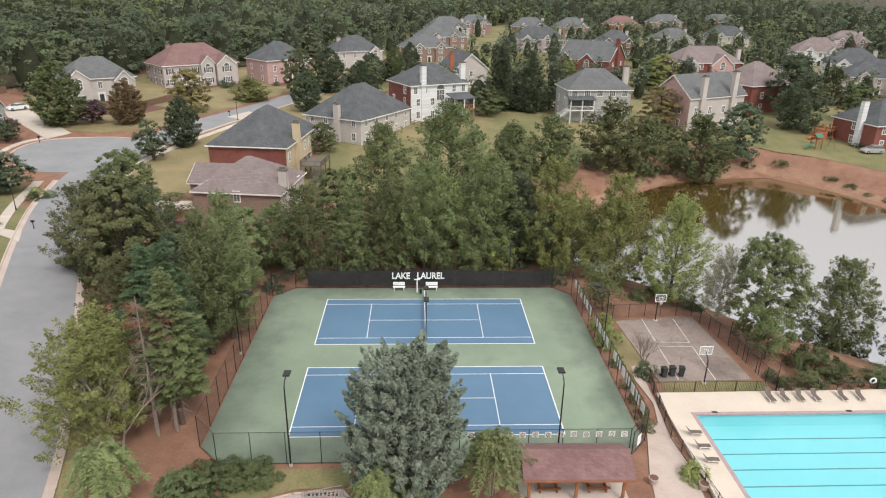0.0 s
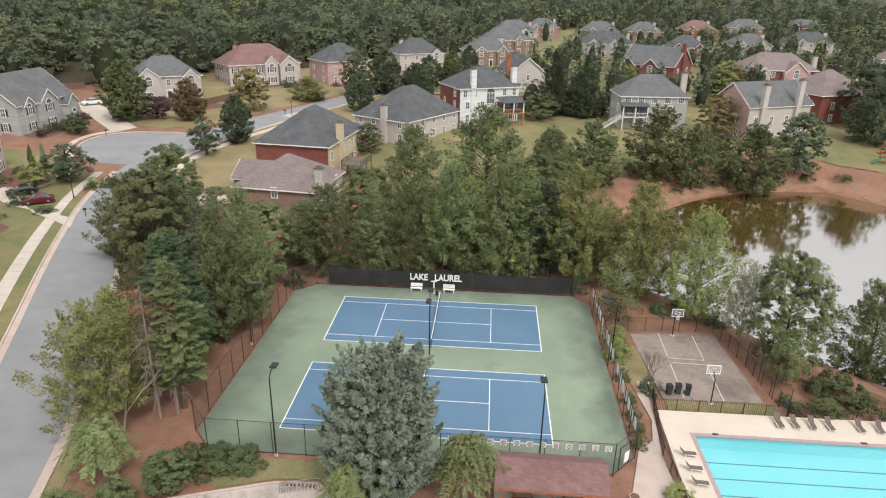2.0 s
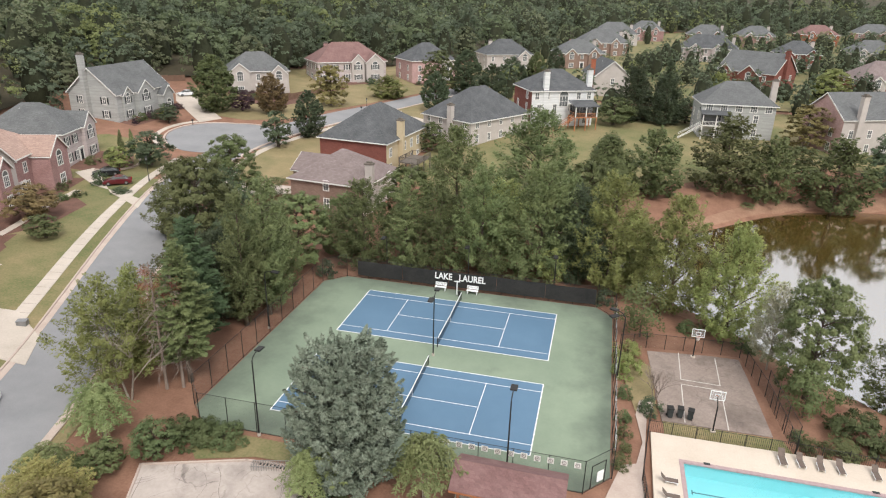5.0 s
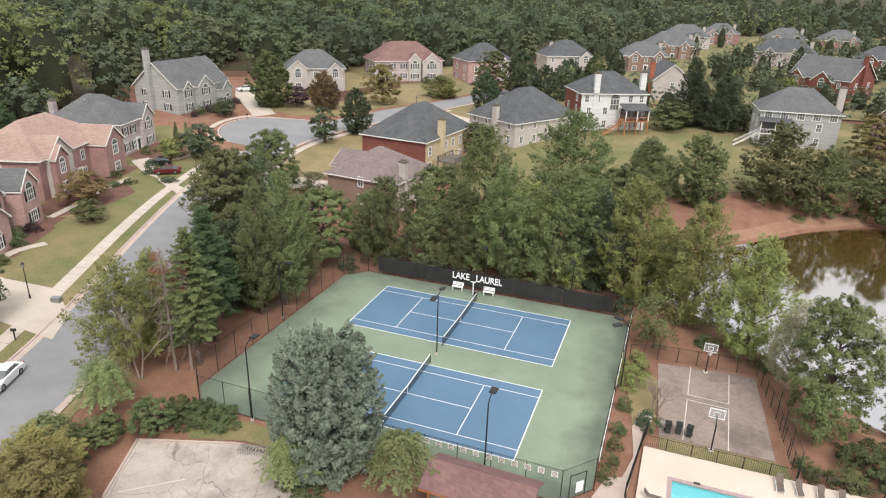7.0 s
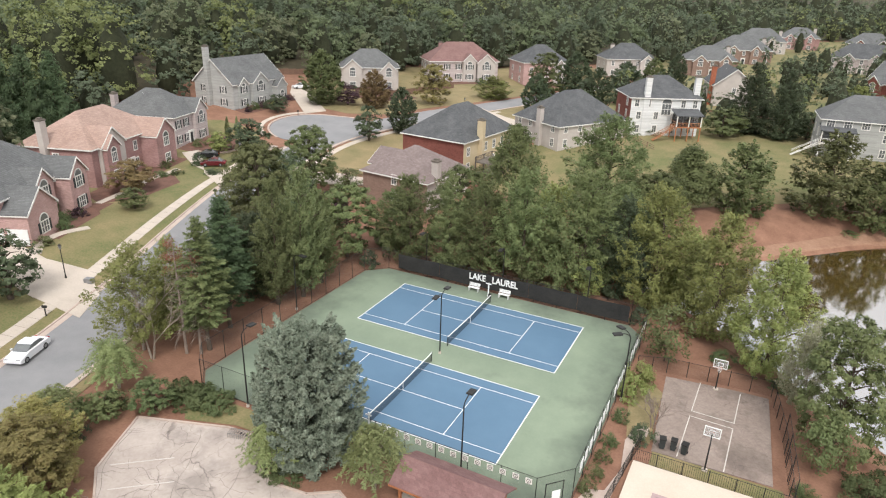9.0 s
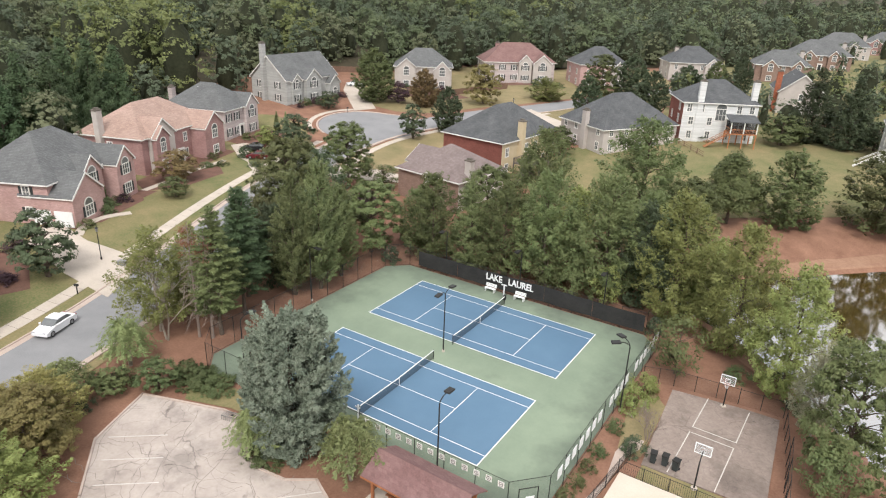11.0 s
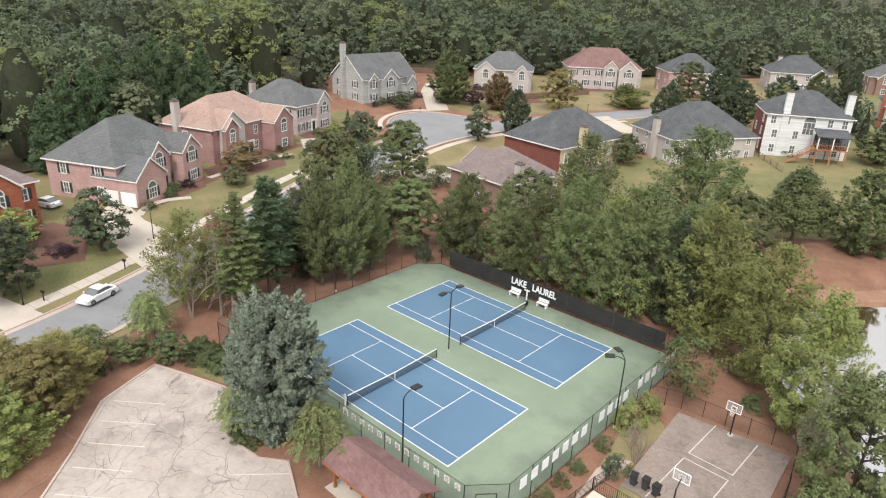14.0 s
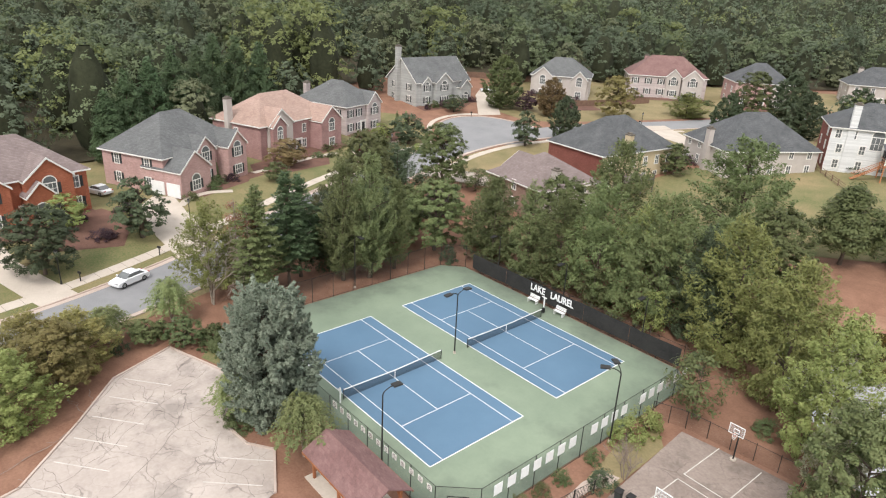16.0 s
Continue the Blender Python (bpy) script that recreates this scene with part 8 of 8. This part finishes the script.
# joints across the sidewalk
bm = B()
pts = dense(ROAD[:10], 1.8)
for i in range(1, len(pts) - 1):
    d = (pts[i + 1] - pts[i - 1]).normalized()
    r = Vector((d.y, -d.x, 0))
    q = [pts[i] + r * s + d * e for s, e in ((-7.9, -0.03), (-6.3, -0.03), (-6.3, 0.03), (-7.9, 0.03))]
    f = bm.faces.new([bm.verts.new((p.x, p.y, land(p.x, p.y) + 0.106)) for p in q])
    if f.normal.z < 0:
        f.normal_flip()
struct("sidewalk_joints", bm, "crack", "dark joints across the sidewalk", "joint")

# roof fittings
for h in HOUSES[:17]:
    roofs = [o for o in h.children if o.name.startswith(("roof", "roof_slope"))]
    zs = max((v.co.z for o in roofs[:1] for v in o.data.vertices), default=0)
    for k in range(2):
        part("vent_pipe", tube(B(), (0.9 * k - 1.2, 1.6 + k * 0.5, zs - 2.6), (0.9 * k - 1.2, 1.6 + k * 0.5, zs - 0.9), 0.09, 0.09, 8), "white", h, "white vent pipe")
dish = thing("satellite_dish", HOUSES[1].matrix_world @ pose(-8.6, 6.3, 6.2, 60, 0, 40), "small grey satellite dish on the eaves", "satellite dish")
bm = B()
bmesh.ops.create_uvsphere(bm, u_segments=14, v_segments=8, radius=0.5)
bmesh.ops.delete(bm, geom=[v for v in bm.verts if v.co.z > -0.25], context='VERTS')
part("dish", bm, "grey_metal", dish)
part("arm", tube(B(), (0, 0, -0.5), (0, 0.2, -0.9), 0.03, 0.03, 6), "black_metal", dish)

# rack at the edge of the car park
rk = thing("bicycle_rack", pose(-8.0, -20.5, land(-8.0, -20.5) + 0.09, 0, 0, 14), "low grey metal bicycle rack on the concrete", "bicycle rack")
for yy in (-0.35, 0.35):
    part("rail", tube(B(), (-1.5, yy, 0.45), (1.5, yy, 0.45), 0.03, 0.03, 6), "steel_grey", rk)
for i in range(16):
    bm = B()
    x = -1.5 + 0.2 * i
    for a, b in (((x, -0.35, 0), (x, -0.35, 0.45)), ((x, -0.35, 0.45), (x, 0.35, 0.45)), ((x, 0.35, 0.45), (x, 0.35, 0))):
        tube(bm, a, b, 0.02, 0.02, 5)
    part("loop", bm, "steel_grey", rk)
